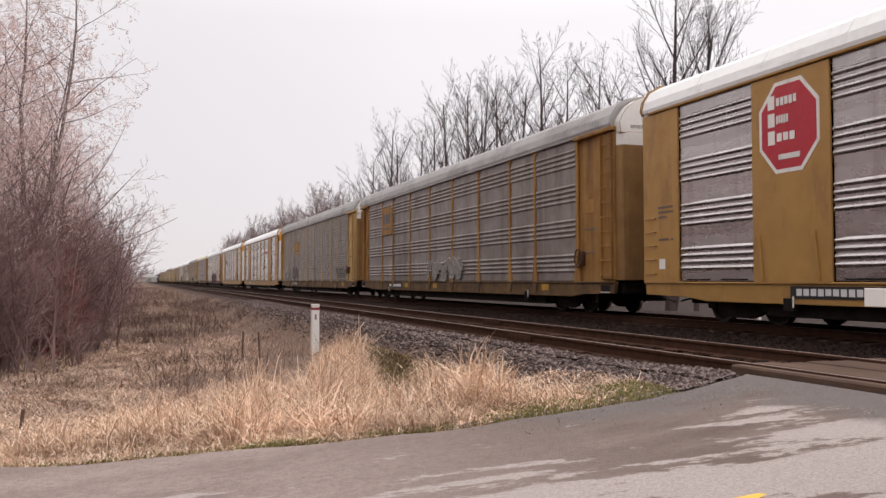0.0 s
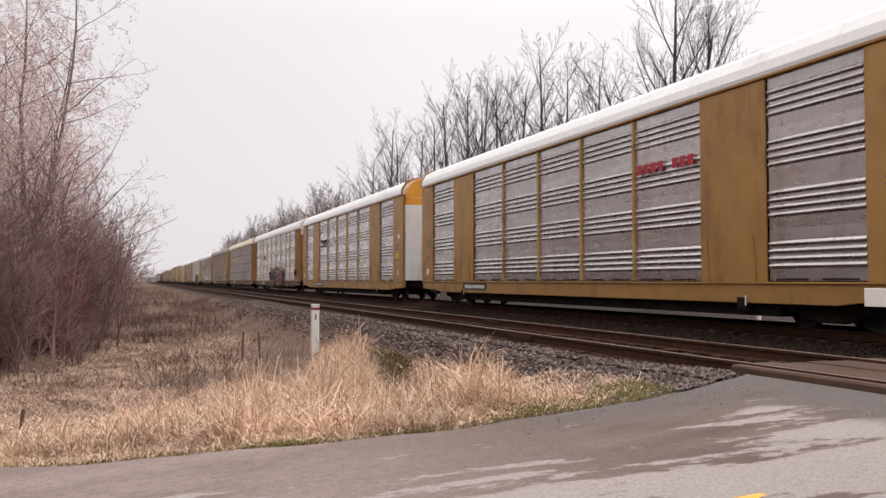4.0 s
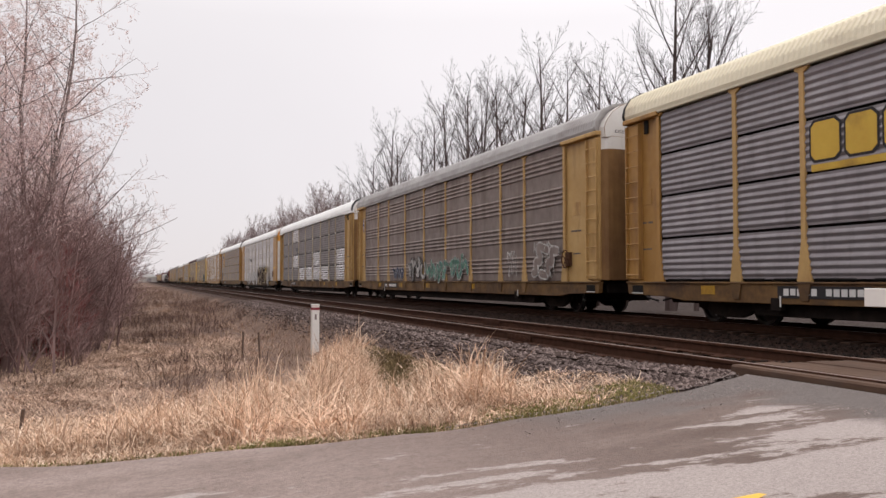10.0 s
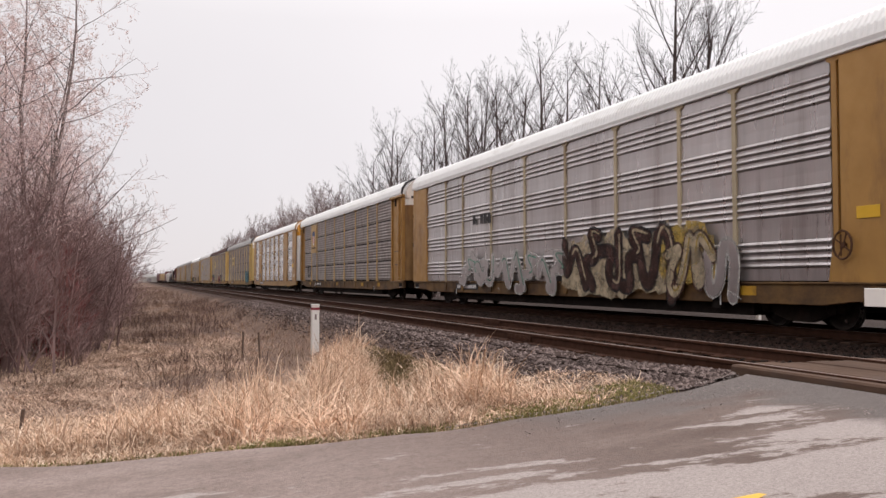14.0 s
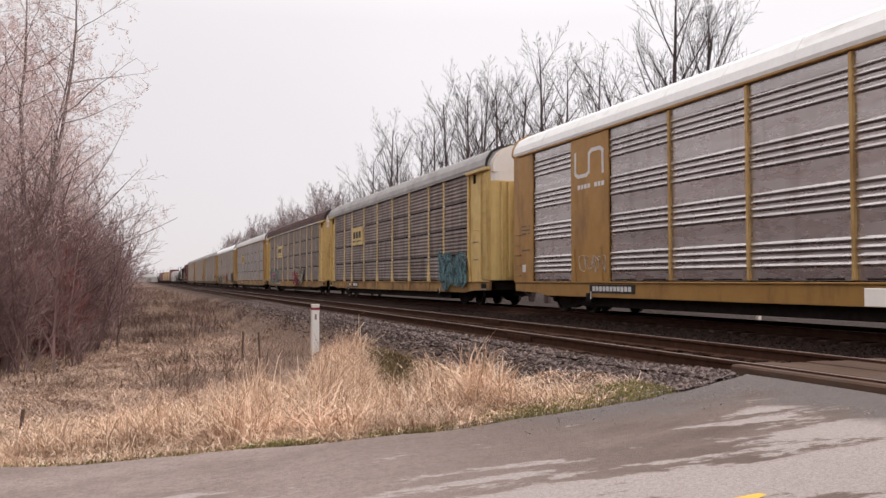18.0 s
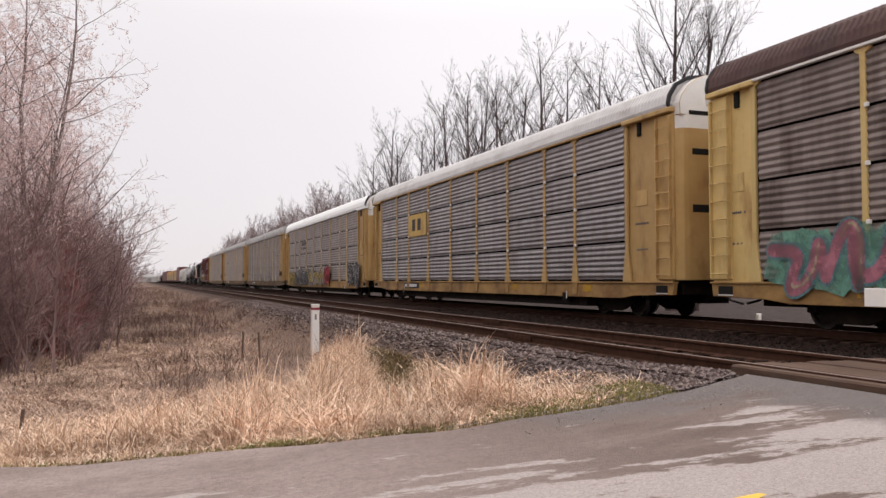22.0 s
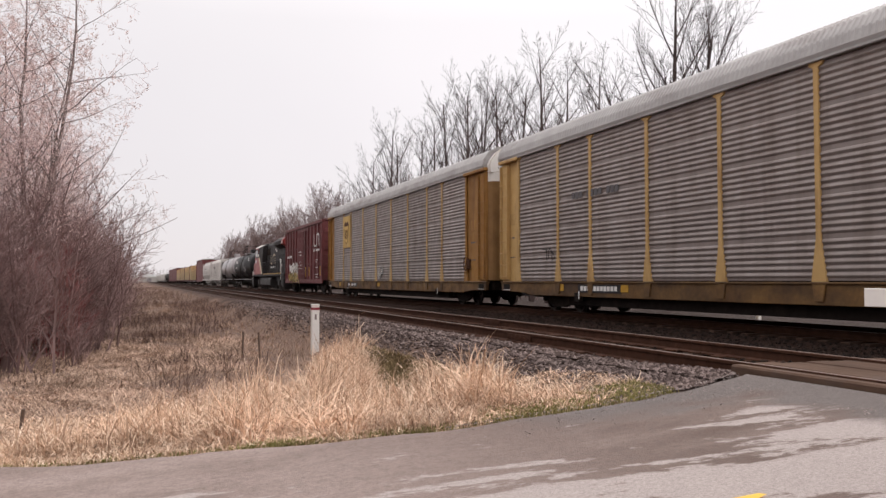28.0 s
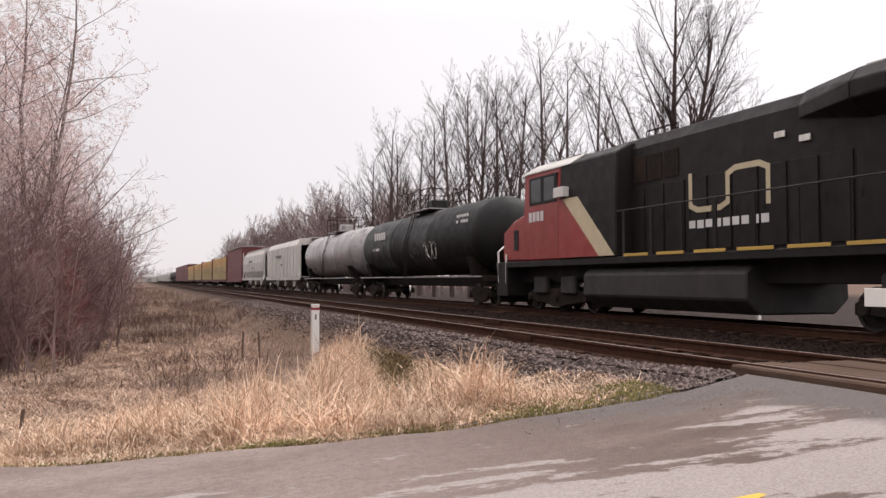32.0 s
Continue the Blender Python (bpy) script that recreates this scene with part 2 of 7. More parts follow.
def spray(name, source, cover):
    """Thin weathered spray paint: the steel shows through where it has worn."""
    surf(name, *source, 4, 0.75, dirt=(0.11, 0.09, 0.082), dirt_amt=0.25, dirt_scale=2.2, dirt_stretch=(1, 1, 0.35))
    t = MATS[name].node_tree
    tc, tx, mr = t.nodes.new("ShaderNodeTexCoord"), t.nodes.new("ShaderNodeTexNoise"), t.nodes.new("ShaderNodeMapRange")
    tx.inputs["Scale"].default_value, tx.inputs["Detail"].default_value = 3.5, 7
    t.links.new(tc.outputs["Object"], tx.inputs["Vector"])
    for key, v in (("From Min", 0.36), ("From Max", 0.6), ("To Min", cover), ("To Max", 0.25 * cover)):
        mr.inputs[key].default_value = v
    t.links.new(tx.outputs["Fac"], mr.inputs["Value"])
    t.links.new(mr.outputs["Result"], t.nodes["Principled BSDF"].inputs["Alpha"])


for nm, a, b, cover in (("pink_paint", (0.50, 0.20, 0.25), (0.42, 0.16, 0.2), 0.9), ("black_paint", (0.02, 0.018, 0.02), (0.03, 0.026, 0.028), 1.0), ("blue_paint", (0.06, 0.08, 0.17), (0.05, 0.06, 0.13), 0.8), ("teal_paint", (0.16, 0.30, 0.32), (0.12, 0.22, 0.24), 0.97), ("green_paint", (0.20, 0.40, 0.31), (0.14, 0.30, 0.23), 0.9), ("brown_paint", (0.085, 0.038, 0.03), (0.06, 0.03, 0.024), 1.0), ("yellow_paint", (0.50, 0.36, 0.09), (0.42, 0.28, 0.07), 0.8), ("maroon_paint", (0.22, 0.035, 0.045), (0.17, 0.03, 0.038), 0.9), ("red_paint", (0.36, 0.03, 0.045), (0.30, 0.028, 0.04), 0.95), ("cream_paint", (0.55, 0.45, 0.31), (0.46, 0.37, 0.25), 0.88), ("chalk_white", (0.70, 0.67, 0.64), (0.55, 0.52, 0.50), 0.76), ("white_paint", (0.78, 0.75, 0.72), (0.66, 0.63, 0.6), 0.95), ("faded_grey", (0.12, 0.11, 0.115), (0.16, 0.145, 0.15), 0.8)):
    spray("spray_" + nm, (a, b), cover)


def glass(name):
    m = bpy.data.materials.new(name)
    m.use_nodes = True
    b = m.node_tree.nodes["Principled BSDF"]
    b.inputs["Base Color"].default_value = (0.02, 0.022, 0.024, 1)
    b.inputs["Roughness"].default_value, b.inputs["IOR"].default_value = 0.06, 1.5
    MATS[name] = m


glass("cab_glass")

# ---- mesh helpers
CACHE = {}


class Geo:
    """Collects vertices and faces, each face with a material slot."""

    def __init__(self):
        self.v, self.f, self.m = [], [], []

    def add(self, verts, faces, slot=0):
        base = len(self.v)
        self.v += [tuple(p) for p in verts]
        self.f += [tuple(base + i for i in f) for f in faces]
        self.m += [slot] * len(faces)
        return self

    def box(self, x0, x1, y0, y1, z0, z1, slot=0):
        return self.add([(x0, y0, z0), (x1, y0, z0), (x1, y1, z0), (x0, y1, z0), (x0, y0, z1), (x1, y0, z1), (x1, y1, z1), (x0, y1, z1)],
                        [(0, 3, 2, 1), (4, 5, 6, 7), (0, 1, 5, 4), (1, 2, 6, 5), (2, 3, 7, 6), (3, 0, 4, 7)], slot)

    def prism_y(self, prof, y0, y1, slot=0, caps=True):
        """A closed x, z outline carried along y."""
        n = len(prof)
        vs = [(x, y0, z) for x, z in prof] + [(x, y1, z) for x, z in prof]
        fs = [(i, (i + 1) % n, n + (i + 1) % n, n + i) for i in range(n)]
        if caps:
            fs += [tuple(range(n - 1, -1, -1)), tuple(range(n, 2 * n))]
        return self.add(vs, fs, slot)

    def prism_x(self, prof, x0, x1, slot=0):
        """A closed y, z outline carried along x."""
        n = len(prof)
        vs = [(x0, y, z) for y, z in prof] + [(x1, y, z) for y, z in prof]
        fs = [(i, n + i, n + (i + 1) % n, (i + 1) % n) for i in range(n)] + [tuple(range(n)), tuple(range(2 * n - 1, n - 1, -1))]
        return self.add(vs, fs, slot)

    def tube(self, pts, r, n=6, slot=0):
        pts = [Vector(p) for p in pts]
        rings = []
        for i, p in enumerate(pts):
            d = (pts[min(i + 1, len(pts) - 1)] - pts[max(i - 1, 0)]).normalized()
            a = d.orthogonal().normalized()
            b = d.cross(a)
            rings.append([p + r * (math.cos(2 * math.pi * k / n) * a + math.sin(2 * math.pi * k / n) * b) for k in range(n)])
        if len(rings) > 1:
            for i in range(1, len(rings)):
                best = min(range(n), key=lambda s: sum((rings[i][(k + s) % n] - pts[i] - rings[i - 1][k] + pts[i - 1]).length for k in range(n)))
                rings[i] = rings[i][best:] + rings[i][:best]
        fs = []
        for i in range(len(rings) - 1):
            fs += [(i * n + k, i * n + (k + 1) % n, (i + 1) * n + (k + 1) % n, (i + 1) * n + k) for k in range(n)]
        fs += [tuple(range(n - 1, -1, -1)), tuple((len(rings) - 1) * n + k for k in range(n))]
        return self.add([p for r_ in rings for p in r_], fs, slot)

    def lathe_x(self, prof, cy, cz, n=24, slot=0):
        """An (x, radius) line turned round an axis along x."""
        vs = [(x, cy + r * math.cos(2 * math.pi * k / n), cz + r * math.sin(2 * math.pi * k / n)) for x, r in prof for k in range(n)]
        fs = [(i * n + k, (i + 1) * n + k, (i + 1) * n + (k + 1) % n, i * n + (k + 1) % n) for i in range(len(prof) - 1) for k in range(n)]
        return self.add(vs, fs, slot)

    def lathe_y(self, prof, cx, cz, n=32, slot=0):
        vs = [(cx + r * math.cos(2 * math.pi * k / n), y, cz + r * math.sin(2 * math.pi * k / n)) for y, r in prof for k in range(n)]
        fs = [(i * n + k, i * n + (k + 1) % n, (i + 1) * n + (k + 1) % n, (i + 1) * n + k) for i in range(len(prof) - 1) for k in range(n)]
        return self.add(vs, fs, slot)

    def poly_x(self, pts, x, slot=0, thick=0.004):
        """A thin plate facing -x with the y, z outline pts."""
        n = len(pts)
        vs = [(x, y, z) for y, z in pts] + [(x + thick, y, z) for y, z in pts]
        return self.add(vs, [tuple(range(n)), tuple(range(2 * n - 1, n - 1, -1))] + [(i, n + i, n + (i + 1) % n, (i + 1) % n) for i in range(n)], slot)

    def mesh(self, name, *mats, bevel=0.0, smooth=False):
        me = bpy.data.meshes.new(name)
        me.from_pydata(self.v, [], self.f)
        for m in mats:
            me.materials.append(MATS[m])
        if len(mats) > 1:
            me.polygons.foreach_set("material_index", self.m)
        bm = bmesh.new()
        bm.from_mesh(me)
        if bevel:
            bmesh.ops.bevel(bm, geom=[e for e in bm.edges if e.calc_face_angle(0) > 0.6], offset=bevel, segments=1, affect="EDGES", clamp_overlap=True)
        bmesh.ops.recalc_face_normals(bm, faces=bm.faces)
        bm.to_mesh(me)
        bm.free()
        if smooth:
            me.polygons.foreach_set("use_smooth", [True] * len(me.polygons))
        me.update()
        return me


def cached(key, build):
    if key not in CACHE:
        CACHE[key] = build()
    return CACHE[key]


def part(name, mesh, parent, label="", at=(0, 0, 0), turn=0.0):
    ob = new(name, mesh)
    ob.parent = parent
    ob.location = at
    if turn:
        ob.rotation_euler = (0, 0, turn)
    if label:
        ob["label"] = label
    return ob


def box_part(name, parent, mat, x0, x1, y0, y1, z0, z1, bevel=0.01, label=""):
    """A box with its own centre as origin; boxes of one size share a mesh."""
    size = tuple(round(v, 3) for v in (x1 - x0, y1 - y0, z1 - z0))
    a, b, c = (v / 2 for v in size)
    me = cached(("box", mat, size, bevel), lambda: Geo().box(-a, a, -b, b, -c, c).mesh(name, mat, bevel=min(bevel, 0.3 * min(size))))
    return part(name, me, parent, label, ((x0 + x1) / 2, (y0 + y1) / 2, (z0 + z1) / 2))


def thing(name, label, category, group="", at=(0, 0, 0)):
    ob = tagged(new(name), label, category, group)
    ob.location = at
    return ob


# ---- the lie of the land (rail tops of the main track are at z = 0)
MAIN_X, NEAR_X, NEAR_Z = 13.63, 6.78, 0.11
ROAD_EDGE = 7.75


def ease(a, b, v):
    t = min(max((v - a) / (b - a), 0.0), 1.0)
    return t * t * (3 - 2 * t)


def road_z(x):
    if x < 9:
        return -0.53 + 0.56 * (0.4 * ease(-1.0, 6.0, x) + 0.6 * min(max((x + 0.6) / 6.4, 0.0), 1.0))
    return 0.05 - 0.08 * ease(9, 12, x) - 0.7 * ease(17, 26, x)


EDGE = ((-60, 7.9), (-1.05, 7.73), (0.72, 7.22), (2.42, 6.60), (4.2, 6.45), (4.84, 6.66), (5.78, 6.95))


def edge_y(x):
    """Where the asphalt ends beside the grass."""
    for (xa, ya), (xb, yb) in zip(EDGE, EDGE[1:]):
        if x <= xb:
            break
    y = ya + (yb - ya) * min(max((x - xa) / (xb - xa), 0.0), 1.0)
    return y + 0.10 * noise.noise(Vector((x * 1.1, 3.1, 0))) + 0.05 * noise.noise(Vector((x * 4.1, 1.1, 0)))


def land_z(x, y):
    bed = -0.10 - 0.12 * ease(9.0, 11.0, x)
    z = bed
    if x < 5.2:
        z = bed - 0.62 * ease(5.0, 3.3, x) + 0.10 * ease(0.5, -6, x)
    elif x > 16.2:
        z = bed - 0.32 * ease(16.2, 19.0, x) - 0.3 * ease(24, 34, x)
    z += 0.05 * noise.noise(Vector((x * 0.35, y * 0.35, 0.0))) * ease(4.0, 2.0, x)
    r = max(abs(y - 1.9) - 5.1, 0.0)
    w = 1 - ease(0.0, 2.4, r)
    return z * (1 - w) + w * (road_z(x) - 0.06)


def steps(*spans):
    out_ = []
    for a, b, d in spans:
        out_ += list(np.arange(a, b, d))
    return out_ + [spans[-1][1]]


def land_sheet():
    xs = steps((-1500, -200, 130), (-200, -30, 17), (-30, -8, 2), (-8, 20, 0.35), (20, 40, 2), (40, 240, 20), (240, 1500, 126))
    ys = steps((-400, -40, 40), (-40, -8, 4), (-8, 26, 0.4), (26, 60, 2), (60, 300, 12), (300, 2400, 140))
    g = Geo()
    nx = len(xs)
    g.v = [(x, y, land_z(x, y)) for y in ys for x in xs]
    g.f = [(j * nx + i, j * nx + i + 1, (j + 1) * nx + i + 1, (j + 1) * nx + i) for j in range(len(ys) - 1) for i in range(nx - 1)]
    g.m = [0] * len(g.f)
    me = g.mesh("ground", "soil", smooth=True)
    return tagged(new("ground", me), "brown spring soil with flattened dead grass", "ground", kind="structure")


def node_mat(name):
    m = bpy.data.materials.new(name)
    m.use_nodes = True
    MATS[name] = m
    return m, m.node_tree.nodes, m.node_tree.links, m.node_tree.nodes["Principled BSDF"]


def tex_noise(n, l, vec, scale, detail=5, rough=0.6, stretch=(1, 1, 1)):
    mp = n.new("ShaderNodeMapping")
    mp.inputs["Scale"].default_value = stretch
    l.new(vec, mp.inputs["Vector"])
    tx = n.new("ShaderNodeTexNoise")
    tx.inputs["Scale"].default_value, tx.inputs["Detail"].default_value, tx.inputs["Roughness"].default_value = scale, detail, rough
    l.new(mp.outputs["Vector"], tx.inputs["Vector"])
    return tx.outputs["Fac"]


def map_range(n, l, fac, lo, hi, a=0.0, b=1.0):
    r = n.new("ShaderNodeMapRange")
    for key, v in (("From Min", lo), ("From Max", hi), ("To Min", a), ("To Max", b)):
        r.inputs[key].default_value = v
    l.new(fac, r.inputs["Value"])
    return r.outputs["Result"]


def mix_col(n, l, fac, a, b):
    mx = n.new("ShaderNodeMixRGB")
    l.new(fac, mx.inputs[0])
    for sock, v in ((mx.inputs[1], a), (mx.inputs[2], b)):
        if isinstance(v, tuple):
            sock.default_value = (*v, 1)
        else:
            l.new(v, sock)
    return mx.outputs[0]


def math_node(n, l, op, a, b):
    mt = n.new("ShaderNodeMath")
    mt.operation = op
    for sock, v in ((mt.inputs[0], a), (mt.inputs[1], b)):
        if isinstance(v, (int, float)):
            sock.default_value = v
        else:
            l.new(v, sock)
    return mt.outputs[0]


def soil_material():
    m, n, l, bsdf = node_mat("soil")
    pos = n.new("ShaderNodeNewGeometry").outputs["Position"]
    base = mix_col(n, l, map_range(n, l, tex_noise(n, l, pos, 0.5), 0.35, 0.65), (0.125, 0.084, 0.067), (0.19, 0.13, 0.10))
    base = mix_col(n, l, map_range(n, l, tex_noise(n, l, pos, 9, 6), 0.35, 0.7, 0, 0.7), base, (0.125, 0.086, 0.07))
    xyz = n.new("ShaderNodeSeparateXYZ")
    l.new(pos, xyz.inputs[0])
    wob = math_node(n, l, "ADD", xyz.outputs["X"], map_range(n, l, tex_noise(n, l, pos, 0.8), 0.2, 0.8, -0.7, 0.7))
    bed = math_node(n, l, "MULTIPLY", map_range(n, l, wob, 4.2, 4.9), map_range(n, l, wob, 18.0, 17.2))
    # dark track bed, with the train's shade put into its colour
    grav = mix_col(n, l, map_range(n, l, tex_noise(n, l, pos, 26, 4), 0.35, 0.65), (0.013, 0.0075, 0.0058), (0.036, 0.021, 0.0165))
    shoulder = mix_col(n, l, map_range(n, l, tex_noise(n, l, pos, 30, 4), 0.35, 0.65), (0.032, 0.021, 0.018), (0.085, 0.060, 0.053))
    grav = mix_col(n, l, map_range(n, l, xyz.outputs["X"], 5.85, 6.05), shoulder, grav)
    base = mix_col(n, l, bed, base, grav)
    far = mix_col(n, l, map_range(n, l, tex_noise(n, l, pos, 3.0, 5), 0.4, 0.6), (0.062, 0.048, 0.044), (0.038, 0.029, 0.026))
    base = mix_col(n, l, math_node(n, l, "MULTIPLY", map_range(n, l, wob, 18.2, 18.8), map_range(n, l, wob, 95, 70)), base, far)
    l.new(base, bsdf.inputs["Base Color"])
    bsdf.inputs["Roughness"].default_value = 0.95
    bsdf.inputs["Specular IOR Level"].default_value = 0.04
    bp = n.new("ShaderNodeBump")
    bp.inputs["Strength"].default_value, bp.inputs["Distance"].default_value = 0.7, 0.05
    l.new(tex_noise(n, l, pos, 22, 6, 0.7), bp.inputs["Height"])
    l.new(bp.outputs["Normal"], bsdf.inputs["Normal"])


def road_material():
    m, n, l, bsdf = node_mat("road_asphalt")
    pos = n.new("ShaderNodeNewGeometry").outputs["Position"]
    xyz = n.new("ShaderNodeSeparateXYZ")
    l.new(pos, xyz.inputs[0])
    X, Y = xyz.outputs["X"], xyz.outputs["Y"]
    grain = tex_noise(n, l, pos, 48, 4, 0.75)
    speck = tex_noise(n, l, pos, 120, 2, 0.6)
    blot = tex_noise(n, l, pos, 1.5, 7, 0.62, (0.5, 1.3, 1))
    damp = mix_col(n, l, map_range(n, l, blot, 0.36, 0.64), (0.108, 0.070, 0.056), (0.20, 0.147, 0.128))
    drier = mix_col(n, l, map_range(n, l, blot, 0.36, 0.64), (0.225, 0.168, 0.148), (0.325, 0.253, 0.228))
    damp = mix_col(n, l, map_range(n, l, math_node(n, l, "ADD", X, map_range(n, l, blot, 0.3, 0.7, -0.9, 0.9)), 3.2, 1.2), damp, drier)
    damp = mix_col(n, l, map_range(n, l, tex_noise(n, l, pos, 13, 6, 0.7), 0.45, 0.65, 0, 0.35), damp, (0.09, 0.066, 0.057))
    damp = mix_col(n, l, map_range(n, l, grain, 0.40, 0.68, 0, 0.5), damp, (0.075, 0.056, 0.05))
    dry = mix_col(n, l, map_range(n, l, grain, 0.3, 0.7), (0.255, 0.215, 0.202), (0.43, 0.375, 0.354))
    dry = mix_col(n, l, map_range(n, l, speck, 0.56, 0.70, 0, 0.65), dry, (0.13, 0.108, 0.1))
    # pale dried patches that lie along the road, most of them towards its crown
    reach = math_node(n, l, "ADD", map_range(n, l, X, 0.2, 2.6, 5.75, 4.75), map_range(n, l, X, 3.6, 4.8, 0.0, 0.45))
    crown = map_range(n, l, math_node(n, l, "SUBTRACT", reach, Y), -1.1, 1.1, -0.14, 0.135)
    lay = n.new("ShaderNodeCombineXYZ")
    l.new(X, lay.inputs[0])
    l.new(math_node(n, l, "ADD", Y, math_node(n, l, "MULTIPLY", X, 0.22)), lay.inputs[1])
    streak = tex_noise(n, l, lay.outputs[0], 1.15, 10, 0.66, (0.45, 1.6, 1))
    torn = tex_noise(n, l, lay.outputs[0], 3.2, 9, 0.72, (0.6, 1.3, 1))
    mask = math_node(n, l, "ADD", math_node(n, l, "ADD", streak, crown), map_range(n, l, torn, 0.3, 0.7, -0.10, 0.10))
    mask = map_range(n, l, mask, 0.515, 0.55)
    base = mix_col(n, l, mask, damp, dry)
    # gritty grey tarmac where the road meets the timber deck
    grey = mix_col(n, l, map_range(n, l, grain, 0.34, 0.68), (0.058, 0.046, 0.043), (0.15, 0.127, 0.12))
    grey = mix_col(n, l, map_range(n, l, speck, 0.56, 0.68, 0, 0.7), grey, (0.30, 0.27, 0.262))
    wob = math_node(n, l, "ADD", math_node(n, l, "ADD", Y, math_node(n, l, "MULTIPLY", X, 0.12)), map_range(n, l, blot, 0.3, 0.7, -0.45, 0.45))
    near = math_node(n, l, "MULTIPLY", map_range(n, l, wob, 6.15, 6.6), map_range(n, l, X, 2.6, 3.6, 0, 0.92))
    near = math_node(n, l, "MAXIMUM", near, map_range(n, l, math_node(n, l, "ADD", X, map_range(n, l, blot, 0.3, 0.7, -0.35, 0.35)), 4.75, 5.2, 0, 0.92))
    base = mix_col(n, l, near, base, grey)
    l.new(base, bsdf.inputs["Base Color"])
    l.new(map_range(n, l, mask, 0, 1, 0.78, 0.92), bsdf.inputs["Roughness"])
    bsdf.inputs["Specular IOR Level"].default_value = 0.3
    bp = n.new("ShaderNodeBump")
    bp.inputs["Strength"].default_value, bp.inputs["Distance"].default_value = 0.9, 0.012
    l.new(grain, bp.inputs["Height"])
    l.new(bp.outputs["Normal"], bsdf.inputs["Normal"])


soil_material()
road_material()
land_sheet()


def road_sheet():
    xs = steps((-60, -8, 4), (-8, 5.77, 0.19))
    n_y = 60
    g = Geo()
    for x in xs:
        edge = edge_y(x)
        far = -3.6 + 0.16 * noise.noise(Vector((x * 0.9, 9.1, 0)))
        for j in range(n_y + 1):
            y = far + (edge - far) * j / n_y
            g.v.append((x, y, road_z(x) + 0.012 * noise.noise(Vector((x * 0.8, y * 0.8, 2))) - (0.07 if j in (0, n_y) else 0)))
    w = n_y + 1
    g.f = [(i * w + j, (i + 1) * w + j, (i + 1) * w + j + 1, i * w + j + 1) for i in range(len(xs) - 1) for j in range(n_y)]
    g.m = [0] * len(g.f)
    tagged(new("road", g.mesh("road", "road_asphalt", smooth=True)), "worn patchy asphalt road with pale dried streaks", "road", kind="structure")


road_sheet()


# ---- tracks
def rail_profile():
    half = [(0.075, -0.17), (0.075, -0.158), (0.012, -0.14), (0.01, -0.05), (0.035, -0.035), (0.037, -0.006), (0.028, 0.0)]
    return half + [(-x, z) for x, z in reversed(half)]


def rail(parent, x, z, y0, y1):
    prof = rail_profile()
    g = Geo()
    n = len(prof)
    cuts = list(np.arange(y0, y1, 60.0)) + [y1]
    g.v = [(px, y, pz) for y in cuts for px, pz in prof]
    for i in range(len(cuts) - 1):
        for k in range(n):
            g.f.append((i * n + k, i * n + (k + 1) % n, (i + 1) * n + (k + 1) % n, (i + 1) * n + k))
            g.m.append(1 if k == 6 else 0)
    g.f += [tuple(range(n)), tuple(range(len(cuts) * n - 1, (len(cuts) - 1) * n - 1, -1))]
    g.m += [0, 0]
    return part("rail", g.mesh("rail", "rail_side", "rail_head"), parent, "rusty steel rail with a worn bright head", (x, 0, z))


def track(name, x, z, label, y0, y1):
    base = tagged(new(name), label, "railway track", kind="structure")
    for side in (-0.755, 0.755):
        rail(base, x + side, z, y0, y1)
    rng = random.Random(5)
    meshes = [Geo().box(-1.3, 1.3, -0.11, 0.11, -0.17, 0).mesh("tie", "tie_wood", bevel=0.015) for _ in range(3)]
    plate = Geo().box(-0.17, 0.17, -0.09, 0.09, 0, 0.02).mesh("tie_plate", "rail_side", bevel=0.004)
    far_ties = Geo()
    y = -14.0
    while y < 320:
        if y < 62:
            t = part("tie", rng.choice(meshes), base, "", (x + rng.uniform(-0.05, 0.05), y, z - 0.175 + rng.uniform(-0.012, 0.012)), rng.uniform(-0.02, 0.02))
            if y < 40 and not -4.4 < y < 7.2:
                for side in (-0.755, 0.755):
                    part("tie_plate", plate, t, "", (side, 0, 0))
        else:
            far_ties.box(x - 1.3, x + 1.3, y - 0.11, y + 0.11, z - 0.34, z - 0.175)
        y += 0.53
    far = part("far_ties", far_ties.mesh("far_ties", "tie_wood"), base)
    far["kind"] = "stuff"
    return base


siding = track("track_siding", NEAR_X, NEAR_Z, "empty siding track with rusty rails on dark wooden ties", -200, 1500)
main_line = track("track_main", MAIN_X, 0.0, "main line track in dark ballast under the train", -400, 2200)


def crossing_panel(x, z, label, y1):
    """Timber planks beside and between the rails, level with their heads."""
    base = tagged(new("crossing_deck"), label, "level crossing", kind="structure")
    rng = random.Random(int(x * 10))
    cols = [(-0.98, -0.84), (-0.66, -0.36), (-0.34, -0.02), (0.0, 0.32), (0.34, 0.66), (0.83, 1.15)]
    for a, b in cols:
        for k in range(3):
            ya, yb = y1 - 3.7 * (k + 1) + 0.02, y1 - 3.7 * k + rng.uniform(-0.05, 0.03)
            box_part("plank", base, "plank_wood", x + a, x + b, ya, yb, z - 0.20, z - 0.015 + rng.uniform(-0.008, 0.008), 0.018)
    return base


